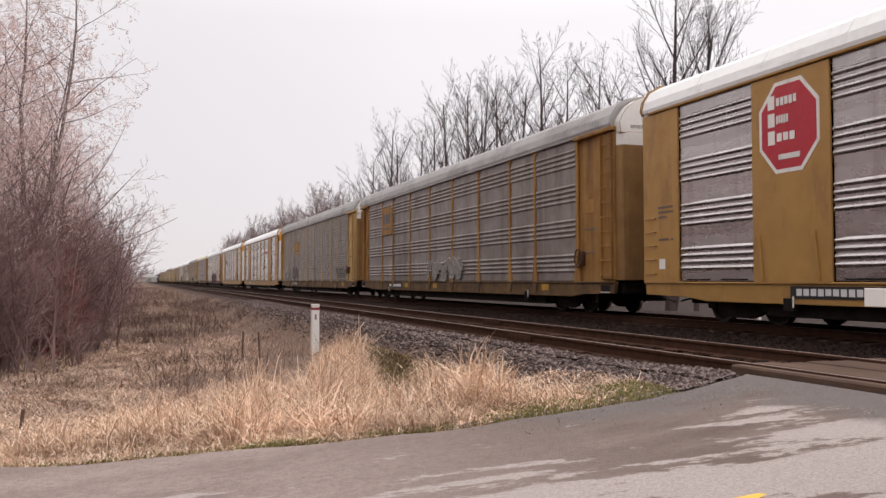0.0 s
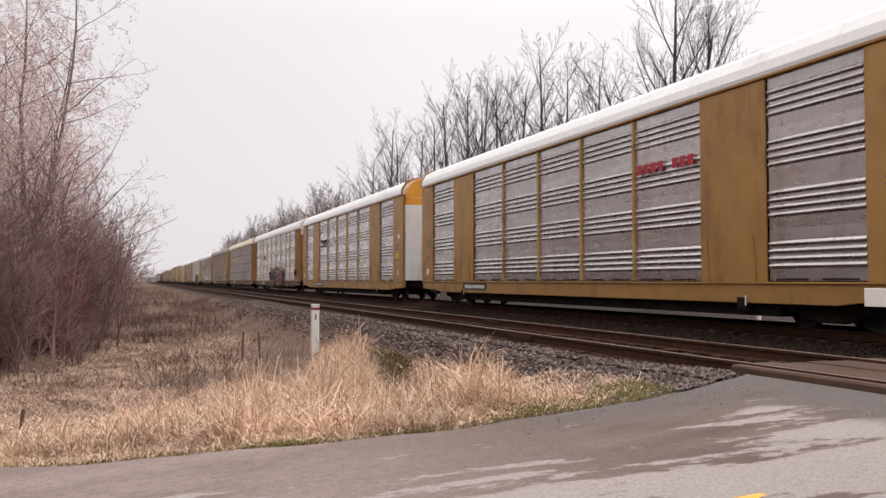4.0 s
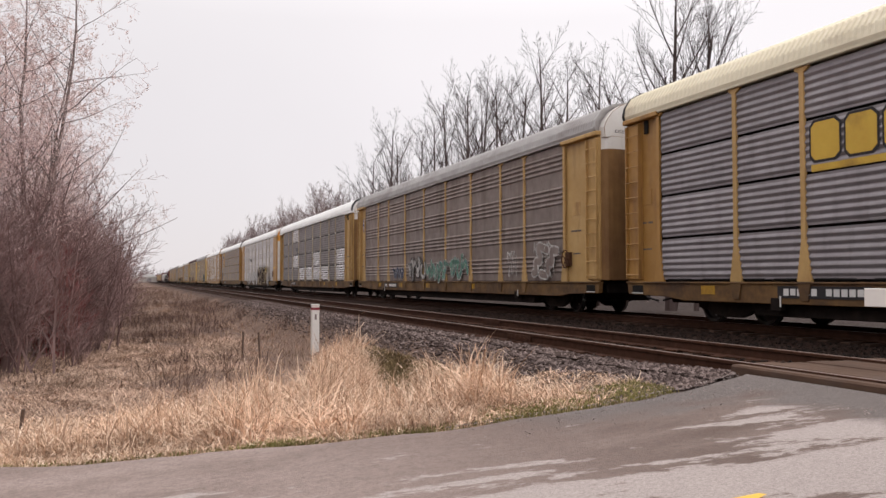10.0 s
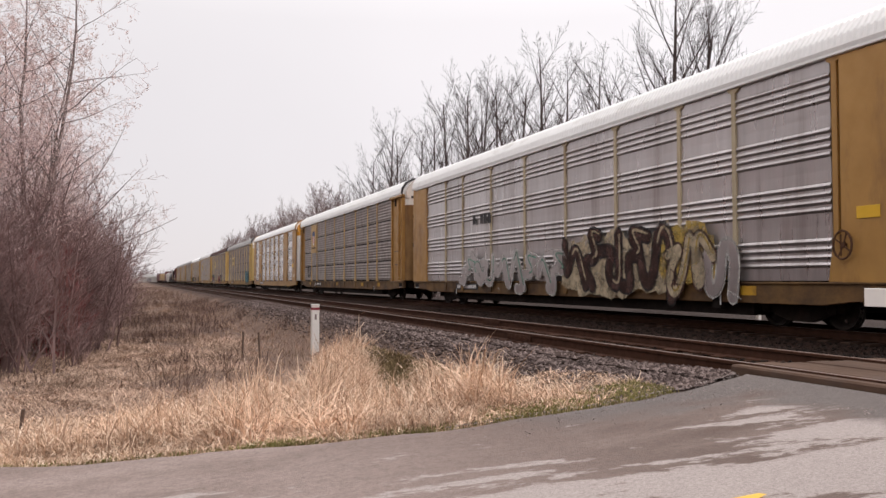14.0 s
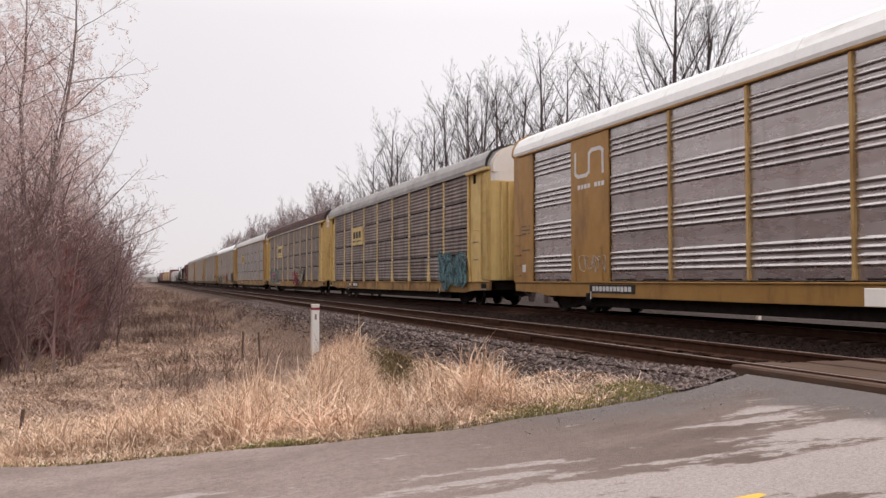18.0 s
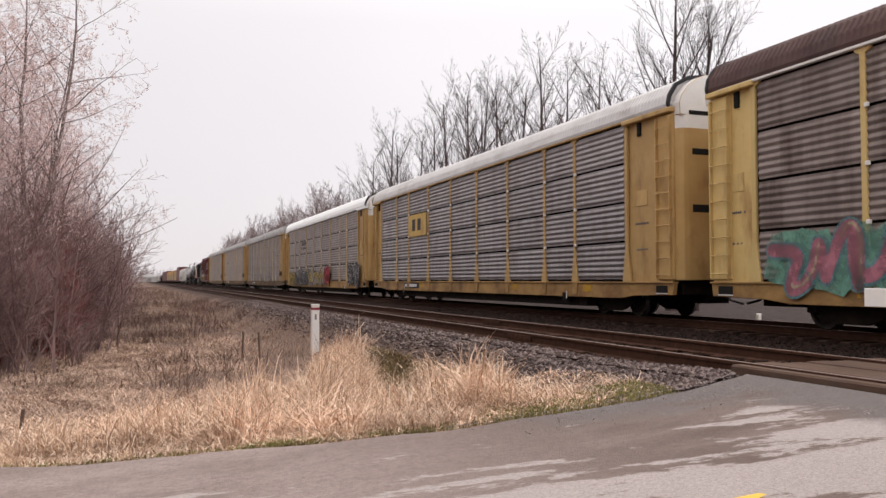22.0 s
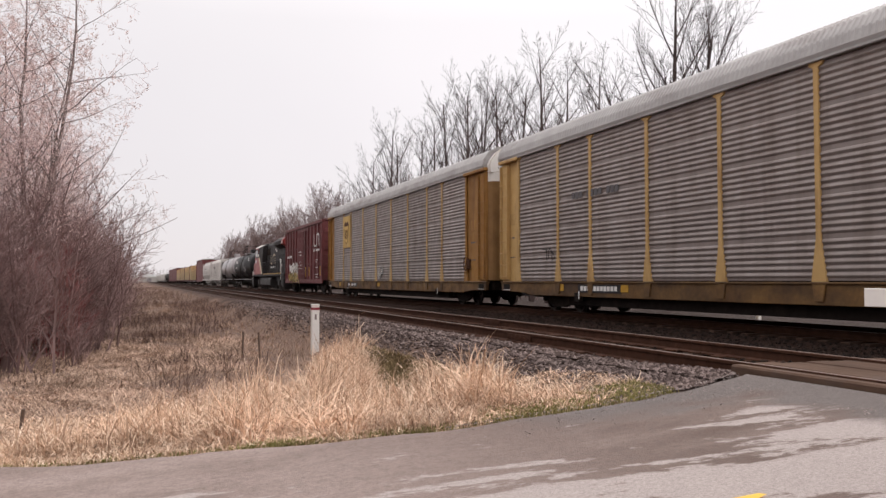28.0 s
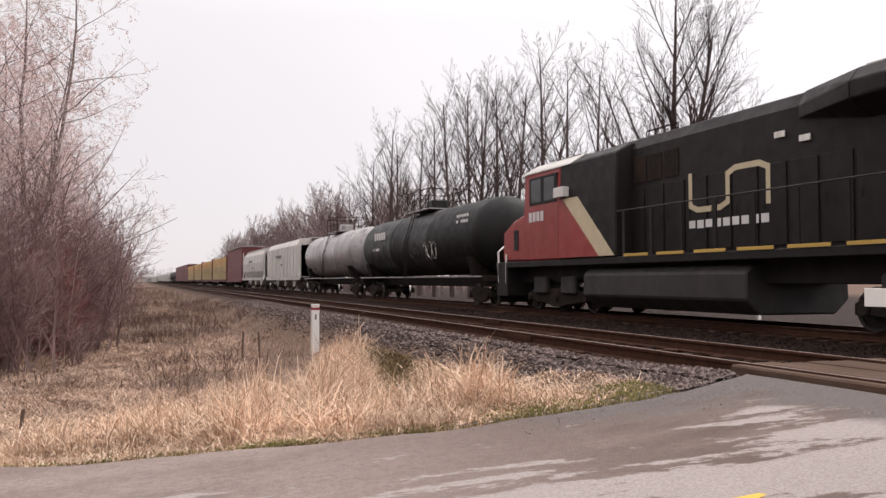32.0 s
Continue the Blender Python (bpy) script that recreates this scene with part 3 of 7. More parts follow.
crossing_panel(NEAR_X, NEAR_Z, "worn grey-brown timber crossing planks between the rails", 7.15)
crossing_panel(MAIN_X, 0.0, "timber crossing planks under the train", 7.15)
fill = Geo().box(8.35, 12.05, -3.9, 6.9, -0.4, 0.04).mesh("road_between_tracks", "road_asphalt", bevel=0.03)
tagged(new("road_between_tracks", fill), "gravelly asphalt strip between the two tracks", "road", kind="structure")


def joint(y, side):
    """A bolted joint on the siding's rail."""
    t = thing("rail_joint", "rusty bolted joint bar on the siding rail", "rail joint", "rail joints", (NEAR_X + side, y, NEAR_Z))
    box_part("joint_bar", t, "rail_side", -0.05, -0.03, -0.45, 0.45, -0.14, -0.04, 0.004)
    box_part("joint_bar", t, "rail_side", 0.03, 0.05, -0.45, 0.45, -0.14, -0.04, 0.004)
    for k in range(6):
        part("bolt", cached("jbolt", lambda: Geo().lathe_x([(-0.02, 0.001), (-0.02, 0.018), (0.01, 0.018)], 0, 0, 6).mesh("bolt", "rail_side")), t, "", (-0.05, -0.375 + 0.15 * k, -0.09))


joint(12.6, -0.755)
joint(17.2, 0.755)


def loose_tie_plates():
    for y, dx, a in ((13.7, 0.45, 0.3), (18.9, 1.05, 0.1), (20.0, 1.1, -0.2), (10.2, 0.5, 0.8)):
        t = tagged(new("loose_tie_plate", cached("ltp", lambda: Geo().box(-0.17, 0.17, -0.1, 0.1, 0, 0.03).mesh("loose_tie_plate", "rail_side", bevel=0.006))), "loose rusty tie plate lying beside the rail", "tie plate", "loose tie plates")
        t.matrix_world = pose(NEAR_X + dx, y, NEAR_Z - 0.165, 2, 3, math.degrees(a))


loose_tie_plates()


# ---- rolling stock: x is across (the camera is towards -x), y along the track (front end at -y), z from the rail tops
V, L_CAR = 17.02, 28.6
PHASE = 22.9  # y of the fifth car carrier's middle at 9 s
WHEELS = []   # wheelsets with the y of their vehicle's middle at t = 0


def wheelset_mesh():
    def build():
        g = Geo()
        for s in (-1, 1):
            g.lathe_x([(s * 0.68, 0.09), (s * 0.69, 0.16), (s * 0.73, 0.34), (s * 0.695, 0.36), (s * 0.695, 0.445), (s * 0.725, 0.445), (s * 0.735, 0.42)], 0, 0, 22, 0)
            g.lathe_x([(s * 0.735, 0.42), (s * 0.83, 0.412)], 0, 0, 22, 1)
            g.lathe_x([(s * 0.83, 0.412), (s * 0.825, 0.35), (s * 0.77, 0.32), (s * 0.79, 0.16), (s * 0.84, 0.13), (s * 0.84, 0.001)], 0, 0, 22, 0)
            for k in range(2):
                a = k * math.pi + 0.4
                g.box(s * 0.80 - 0.012, s * 0.80 + 0.012, 0.24 * math.cos(a) - 0.03, 0.24 * math.cos(a) + 0.03, 0.24 * math.sin(a) - 0.02, 0.24 * math.sin(a) + 0.02, 1)
        g.lathe_x([(-1.0, 0.001), (-1.0, 0.075), (-0.68, 0.08), (0.68, 0.08), (1.0, 0.075), (1.0, 0.001)], 0, 0, 12, 0)
        return g.mesh("wheelset", "wheel_steel", "tread_steel")
    return cached("wheelset", build)


def bogie(car, y, axles=(-0.88, 0.88), key=0.0):
    """A cast three-piece bogie: two side frames, bolster, springs and its wheelsets."""
    half = max(axles) + 0.25

    def frame_mesh():
        h = half
        prof = [(-h, 0.33), (-h, 0.55), (-h + 0.2, 0.62), (-0.55, 0.72), (0.55, 0.72), (h - 0.2, 0.62), (h, 0.55), (h, 0.33), (h - 0.3, 0.33), (0.55, 0.2), (0.32, 0.14), (-0.32, 0.14), (-0.55, 0.2), (-h + 0.3, 0.33)]
        return Geo().prism_x(prof, -0.07, 0.07).mesh("side_frame", "bogie_steel", bevel=0.02)

    def spring_mesh():
        g = Geo()
        for dy in (-0.16, 0, 0.16):
            pts = [(0.055 * math.cos(a * 0.9), dy + 0.055 * math.sin(a * 0.9), 0.2 + 0.018 * a) for a in range(16)]
            g.tube(pts, 0.014, 4)
        return g.mesh("springs", "bogie_steel")
    b = part("bogie", cached(("bolster", half), lambda: Geo().box(-1.1, 1.1, -0.2, 0.2, 0.42, 0.66).box(-0.35, 0.35, -0.35, 0.35, 0.6, 0.78).mesh("bolster", "bogie_steel", bevel=0.03)), car, "grimy dark steel bogie", (0, y, 0))
    for s in (-1.0, 1.0):
        part("side_frame", cached(("sideframe", half), frame_mesh), b, "", (s, 0, 0))
        part("spring_nest", cached("springs", spring_mesh), b, "", (s - 0.08 * s, 0, 0))["kind"] = "stuff"
    for a in axles:
        w = part("wheelset", wheelset_mesh(), b, "steel wheelset with bright worn treads", (0, a, 0.42))
        WHEELS.append((w, (0, a, 0.42), key + y + a))
        for s in (-1.0, 1.0):
            part("axle_box", cached("axlebox", lambda: Geo().lathe_x([(-0.12, 0.001), (-0.12, 0.09), (-0.09, 0.125), (0.1, 0.125)], 0, 0, 10).mesh("axle_box", "bogie_steel")), b, "", (s * 1.02, a, 0.42), math.pi if s > 0 else 0)
    return b


def coupler(car, y, sign):
    g = Geo().box(-0.09, 0.09, -0.45, 0.3, 0.72, 0.90).box(-0.17, 0.17, 0.2, 0.42, 0.66, 0.94).box(-0.17, -0.08, 0.38, 0.5, 0.68, 0.92)
    part("coupler", cached("coupler", lambda: g.mesh("coupler", "bogie_steel", bevel=0.02)), car, "rusty knuckle coupler", (0, y, 0), 0 if sign > 0 else math.pi)
    pts = [(0.35 * sign, y, 0.75), (0.3 * sign, y + 0.3 * sign, 0.5), (0.2 * sign, y + 0.62 * sign, 0.42)]
    part("air_hose", Geo().tube(pts, 0.03, 6).mesh("air_hose", "black_paint"), car, "black rubber air hose")


def bars_text(parent, name, x, y0, y1, z0, z1, n, mat, label, seed=1):
    """Unreadable marks: a row of plain bars on a side that faces -x."""
    rng = random.Random(seed)
    g = Geo()
    step = (y1 - y0) / n
    for k in range(n):
        if rng.random() < 0.88:
            g.box(x - 0.004, x, y0 + k * step + 0.12 * step, y0 + (k + 1) * step - 0.12 * step, z0 + rng.uniform(0, 0.1) * (z1 - z0), z1)
    ob = part(name, g.mesh(name, mat), parent, label)
    ob["kind"] = "stuff"
    return ob


def blob(rng, cy, cz, w, h, n=11):
    pts = []
    for k in range(n):
        a = 2 * math.pi * k / n
        r = rng.uniform(0.78, 1.12)
        c, s = math.cos(a), math.sin(a)
        pts.append((cy + w / 2 * r * math.copysign(abs(c) ** 0.65, c), cz + h / 2 * r * math.copysign(abs(s) ** 0.65, s)))
    return pts


def rounded(path, turns=2):
    """Cuts the corners of an open line, so that it bends softly."""
    for _ in range(turns):
        out_ = [path[0]]
        for (ax, ay), (bx, by) in zip(path, path[1:]):
            out_ += [(0.75 * ax + 0.25 * bx, 0.75 * ay + 0.25 * by), (0.25 * ax + 0.75 * bx, 0.25 * ay + 0.75 * by)]
        path = out_ + [path[-1]]
    return path


FLOURISHES = ([[(1.1, 0.0), (1.0, 0.9), (0.5, 1.1), (0.4, 0.2), (0.0, 0.0), (-0.1, 0.8)]], [[(1.1, 0.9), (0.3, 1.1), (0.9, 0.5), (0.0, 0.6), (0.5, 0.0), (-0.1, 0.1)]], [[(1.0, 0.1), (0.6, 1.05), (0.2, 0.3), (-0.1, 1.0)]], [[(1.1, 0.5), (0.7, 1.0), (0.2, 0.7), (0.5, 0.1), (0.9, 0.4), (0.0, 1.1)]], [[(1.0, 1.0), (0.9, 0.2), (0.4, -0.05), (0.1, 0.4), (0.6, 0.8), (-0.1, 0.7)]])


def graffiti(car, x, y0, y1, z0, z1, letters, fill, edge, seed, accent=None, cloud=None):
    """Spray paint on a side that faces -x: fat round strokes with an outline behind them, over a cloudy ground."""
    rng = random.Random(seed)
    fill, edge, accent, cloud = ("spray_" + v if v and "spray_" + v in MATS else v for v in (fill, edge, accent, cloud))
    g = Geo()
    zc, h, w = (z0 + z1) / 2, z1 - z0, (y1 - y0) / letters
    depth = [0.0]

    def ribbon(path, t, slot, lay):
        """A band of width t with round ends and joints."""
        for k, p in enumerate(path):
            depth[0] += 0.00002
            g.poly_x([(p[0] + t / 2 * math.cos(a * 0.7854), p[1] + t / 2 * math.sin(a * 0.7854)) for a in range(8)], x - lay - depth[0], slot, 0.001)
            if k:
                q = path[k - 1]
                d = Vector((p[0] - q[0], p[1] - q[1]))
                if d.length > 0.01:
                    e = Vector((-d.y, d.x)).normalized() * t / 2
                    depth[0] += 0.00002
                    g.poly_x([(q[0] - e.x, q[1] - e.y), (p[0] - e.x, p[1] - e.y), (p[0] + e.x, p[1] + e.y), (q[0] + e.x, q[1] + e.y)], x - lay - depth[0], slot, 0.001)

    if cloud:
        for k in range(2 * letters):
            g.poly_x(blob(rng, y0 + (y1 - y0) * (k + 0.5) / (2 * letters), zc + rng.uniform(-0.12, 0.16) * h, w * rng.uniform(0.9, 1.5), h * rng.uniform(0.7, 1.0), 14), x - 0.0003 * k, 3, 0.001)
    t = min(0.30 * w, 0.20 * h)
    rim = min(0.055, 0.35 * t)
    words = []
    for k in range(letters):
        cy, lw = y0 + w * (k + 0.5), w * 1.0
        lean, up, tall = rng.uniform(-0.12, 0.12), rng.uniform(-0.06, 0.06) * h, rng.uniform(0.68, 0.82)
        for path in FLOURISHES[rng.randrange(len(FLOURISHES))]:
            pts = []
            for u, v in path:
                u, v = u + rng.uniform(-0.22, 0.22), v + rng.uniform(-0.12, 0.12)
                pts.append((cy + (0.5 - u) * lw + lean * (v - 0.5) * h, zc + (v - 0.5) * tall * h + up))
            words.append(rounded(pts))
    for path in words:
        ribbon(path, t + 2 * rim, 1, 0.008)
        ribbon(path, t, 0, 0.012)
        if accent:
            shift = 0.2 * t
            ribbon([(a - shift, b + shift) for a, b in path[1:len(path) // 2]], 0.22 * t, 2, 0.016)
    for _ in range(2 * letters):
        a, b = rng.uniform(y0, y1), rng.uniform(z0, z1)
        ribbon(rounded([(a, b), (a + rng.uniform(-0.2, 0.2) * w, b + rng.uniform(0.05, 0.2) * h), (a + rng.uniform(-0.4, 0.4) * w, b + rng.uniform(-0.1, 0.1) * h)], 1), 0.028, 1, 0.02)
    ob = part("graffiti", g.mesh("graffiti", fill, edge, accent or edge, cloud or fill), car, "sprayed graffiti of fat outlined strokes")
    ob["kind"] = "stuff"


def tag_lines(car, x, y0, y1, z0, z1, n, mat, seed):
    """A thin sprayed scrawl of looping lines."""
    rng = random.Random(seed)
    g = Geo()
    w = (y1 - y0) / n
    for k in range(n):
        cy, cz = y0 + w * (k + 0.5), (z0 + z1) / 2
        pts = [(x, cy + w * 0.5 * math.cos(a * 0.75 + rng.random()), cz + (z1 - z0) * 0.5 * math.sin(a * rng.uniform(0.8, 1.1) + rng.random())) for a in range(9)]
        fine = []
        for i in range(len(pts) - 1):
            fine += [tuple(pts[i][j] + (pts[i + 1][j] - pts[i][j]) * f / 2 for j in range(3)) for f in range(2)]
        g.tube(fine, 0.014, 4)
    part("graffiti", g.mesh("graffiti", "spray_" + mat if "spray_" + mat in MATS else mat), car, "thin sprayed graffiti scrawl")


# car carriers -------------------------------------------------
SIDE, BOT, TOP = -1.50, 0.97, 5.13
BAYS = [2.7, 1.95, 2.82, 2.82, 2.82, 2.82, 2.82, 1.95, 2.75]
BODY = 27.05


def ribs(z0, z1, groups, per, pitch, depth, wide=0.6, dish=0.0):
    """An x, z line up a panel with groups of ridges, each with a rounded crest, and slightly dished bands between them."""
    line = [(0.0, z0)]
    span = (z1 - z0) / groups
    for gi in range(groups):
        a = z0 + span * gi + (span - per * pitch) * 0.5
        if dish and gi:
            line.append((dish, z0 + span * gi))
        for k in range(per):
            c = a + (k + 0.5) * pitch
            line += [(-depth * f, c + v * wide * pitch) for f, v in ((0.0, -0.5), (0.6, -0.26), (0.96, -0.08), (0.97, 0.04), (0.55, 0.28), (0.0, 0.5))]
    return line + [(0.0, z1)]


def panel_mesh(style, w, mat):
    """A pressed steel side panel, w wide, its foot at z = 0."""
    def build():
        h = TOP - BOT
        if style == "full":
            line = ribs(0, h, 4, 4, 0.15, 0.034, 0.74, 0.004)
        elif style == "fine":
            line = ribs(0, h, 5, 6, 0.127, 0.024, 0.85)
        else:
            line = ribs(0.03, h / 4 - 0.03, 1, 6, 0.150, 0.026, 0.85)
        g = Geo()
        n = len(line)
        a, b = -w / 2, w / 2
        g.v = [(x, a, z) for x, z in line] + [(x, b, z) for x, z in line] + [(0.03, a, z) for x, z in line] + [(0.03, b, z) for x, z in line]
        for i in range(n - 1):
            g.f += [(i, n + i, n + i + 1, i + 1), (i, i + 1, 2 * n + i + 1, 2 * n + i), (n + i, 3 * n + i, 3 * n + i + 1, n + i + 1)]
        g.f += [(0, 2 * n, 3 * n, n), (n - 1, 2 * n - 1, 4 * n - 1, 3 * n - 1)]
        g.m = [0] * len(g.f)
        return g.mesh("side_panel", mat)
    return cached(("panel", style, round(w, 3), mat), build)


def post_mesh(mat, flare):
    def build():
        t, f = 0.065, 0.19 if flare else 0.075
        h = TOP - BOT
        prof = [(-f, -0.03), (f, -0.03), (f * 0.9, 0.12), (t, 0.80 if flare else 0.14), (t, h - 0.10), (t + 0.11, h - 0.04), (t + 0.13, h + 0.03), (-t - 0.13, h + 0.03), (-t - 0.11, h - 0.04), (-t, h - 0.10), (-t, 0.80 if flare else 0.14), (-f * 0.9, 0.12)]
        return Geo().prism_x(prof, -0.046, 0.03).mesh("post", mat, bevel=0.012)
    return cached(("post", mat, flare), build)


def bracket_mesh():
    return cached("bracket", lambda: Geo().box(-0.02, 0.02, -0.05, 0.05, -0.04, 0.04).mesh("bracket", "white_paint", bevel=0.006))


def roof_mesh(mat, ribbed, length):
    def build():
        half = [(-1.60, 5.20), (-1.62, 5.28), (-1.57, 5.49), (-1.40, 5.75), (-1.06, 5.93), (-0.6, 6.02), (0.0, 6.06)]
        prof = half + [(-x, z) for x, z in reversed(half[:-1])]
        g = Geo()
        n = len(prof)
        ys, lift = [], []
        if ribbed:
            y = -length / 2
            while y < length / 2 - 0.01:
                for d, h in ((0.0, 0.0), (0.025, 0.0), (0.05, 0.028), (0.09, 0.028), (0.115, 0.0)):
                    ys.append(y + d), lift.append(h)
                y += 0.15
            ys.append(length / 2), lift.append(0.0)
        else:
            for k in range(13):
                y = -length / 2 + length * k / 12
                ys += [y - 0.03, y - 0.025, y + 0.025, y + 0.03] if 0 < k < 12 else [y]
                lift += [0, 0.014, 0.014, 0] if 0 < k < 12 else [0]
        for y, h in zip(ys, lift):
            for i, (x, z) in enumerate(prof):
                k = 0 if i in (0, 1, n - 2, n - 1) else h
                g.v.append((x * (1 + k * 0.35), y, z + k))
        for j in range(len(ys) - 1):
            g.f += [(j * n + i, (j + 1) * n + i, (j + 1) * n + i + 1, j * n + i + 1) for i in range(n - 1)]
            g.f.append((j * n, j * n + n - 1, (j + 1) * n + n - 1, (j + 1) * n))
        g.f += [tuple(range(n)), tuple(range(len(ys) * n - 1, (len(ys) - 1) * n - 1, -1))]
        g.m = [0] * len(g.f)
        return g.mesh("roof", mat)
    return cached(("roof", mat, ribbed, length), build)


def ladder_mesh(mat):
    def build():
        g = Geo().box(-0.05, 0.03, -0.31, -0.27, 0.02, 4.0).box(-0.05, 0.03, 0.25, 0.29, 0.02, 4.0)
        for k in range(10):
            z = 0.12 + 0.40 * k
            g.tube([(0.0, -0.36, z), (-0.055, -0.34, z), (-0.055, 0.27, z), (0.0, 0.27, z)], 0.014, 5)
        return g.mesh("ladder", mat)
    return cached(("ladder", mat), build)


CAP = [(-1.47, 4.98), (-1.49, 5.28), (-1.42, 5.46), (-1.22, 5.72), (-0.95, 5.90), (-0.72, 5.99), (0.72, 5.99), (0.95, 5.90), (1.22, 5.72), (1.42, 5.46), (1.49, 5.28), (1.47, 4.98)]


def end_door_mesh(lower, upper):
    """Tall end doors with rounded corners, pale above and yellow below, with a cap that fills the roof's curve."""
    def build():
        g = Geo()
        out_ = [(-1.46, -0.2), (-1.45, 0.06), (-1.41, 0.18), (-1.34, 0.25), (-1.22, 0.28), (1.22, 0.28), (1.34, 0.25), (1.41, 0.18), (1.45, 0.06), (1.46, -0.2)]
        n = len(out_)
        zs = [0.98, 4.66, 4.665, 5.02]
        for z in zs:
            g.v += [(x, y, z) for x, y in out_]
        for j in range(3):
            g.f += [(j * n + i, j * n + i + 1, (j + 1) * n + i + 1, (j + 1) * n + i) for i in range(n - 1)]
            g.m += [0 if j == 0 else 1] * (n - 1)
        g.f += [tuple(range(3 * n, 4 * n)), tuple(range(n - 1, -1, -1))]
        g.m += [1, 0]
        g.prism_y([(0.985 * x, z) for x, z in CAP], -0.2, 0.27, 1)
        return g.mesh("end_door", lower, upper, bevel=0.012)
    return cached(("enddoor", lower, upper), build)


def roof_rim_mesh(mat):
    """The bent angle that closes the roof's end."""
    half = [(-1.63, 5.22), (-1.65, 5.30), (-1.60, 5.52), (-1.42, 5.79), (-1.08, 5.97), (-0.6, 6.06), (0.0, 6.10)]
    prof = half + [(-x, z) for x, z in reversed(half[:-1])]
    inner = [(0.955 * x, z - 0.075) for x, z in prof]
    return cached(("rim", mat), lambda: Geo().prism_y(prof + inner[::-1], -0.035, 0.035).mesh("roof_rim", mat))


def text_part(parent, words, size, mat, at, turn, label):
    """Painted words in the built-in face, kept as a flat mesh."""
    def build():
        cu = bpy.data.curves.new("words", "FONT")
        cu.body, cu.size, cu.align_x = words, size, "CENTER"
        tmp = bpy.data.objects.new("words", cu)
        me = bpy.data.meshes.new_from_object(tmp)
        bpy.data.objects.remove(tmp)
        bpy.data.curves.remove(cu)
        me.materials.clear()
        me.materials.append(MATS[mat])
        return me
    ob = part("lettering", cached(("text", words, size, mat), build), parent, label, at)
    ob.rotation_euler = (radians(90), 0, turn)
    ob["kind"] = "stuff"
    return ob


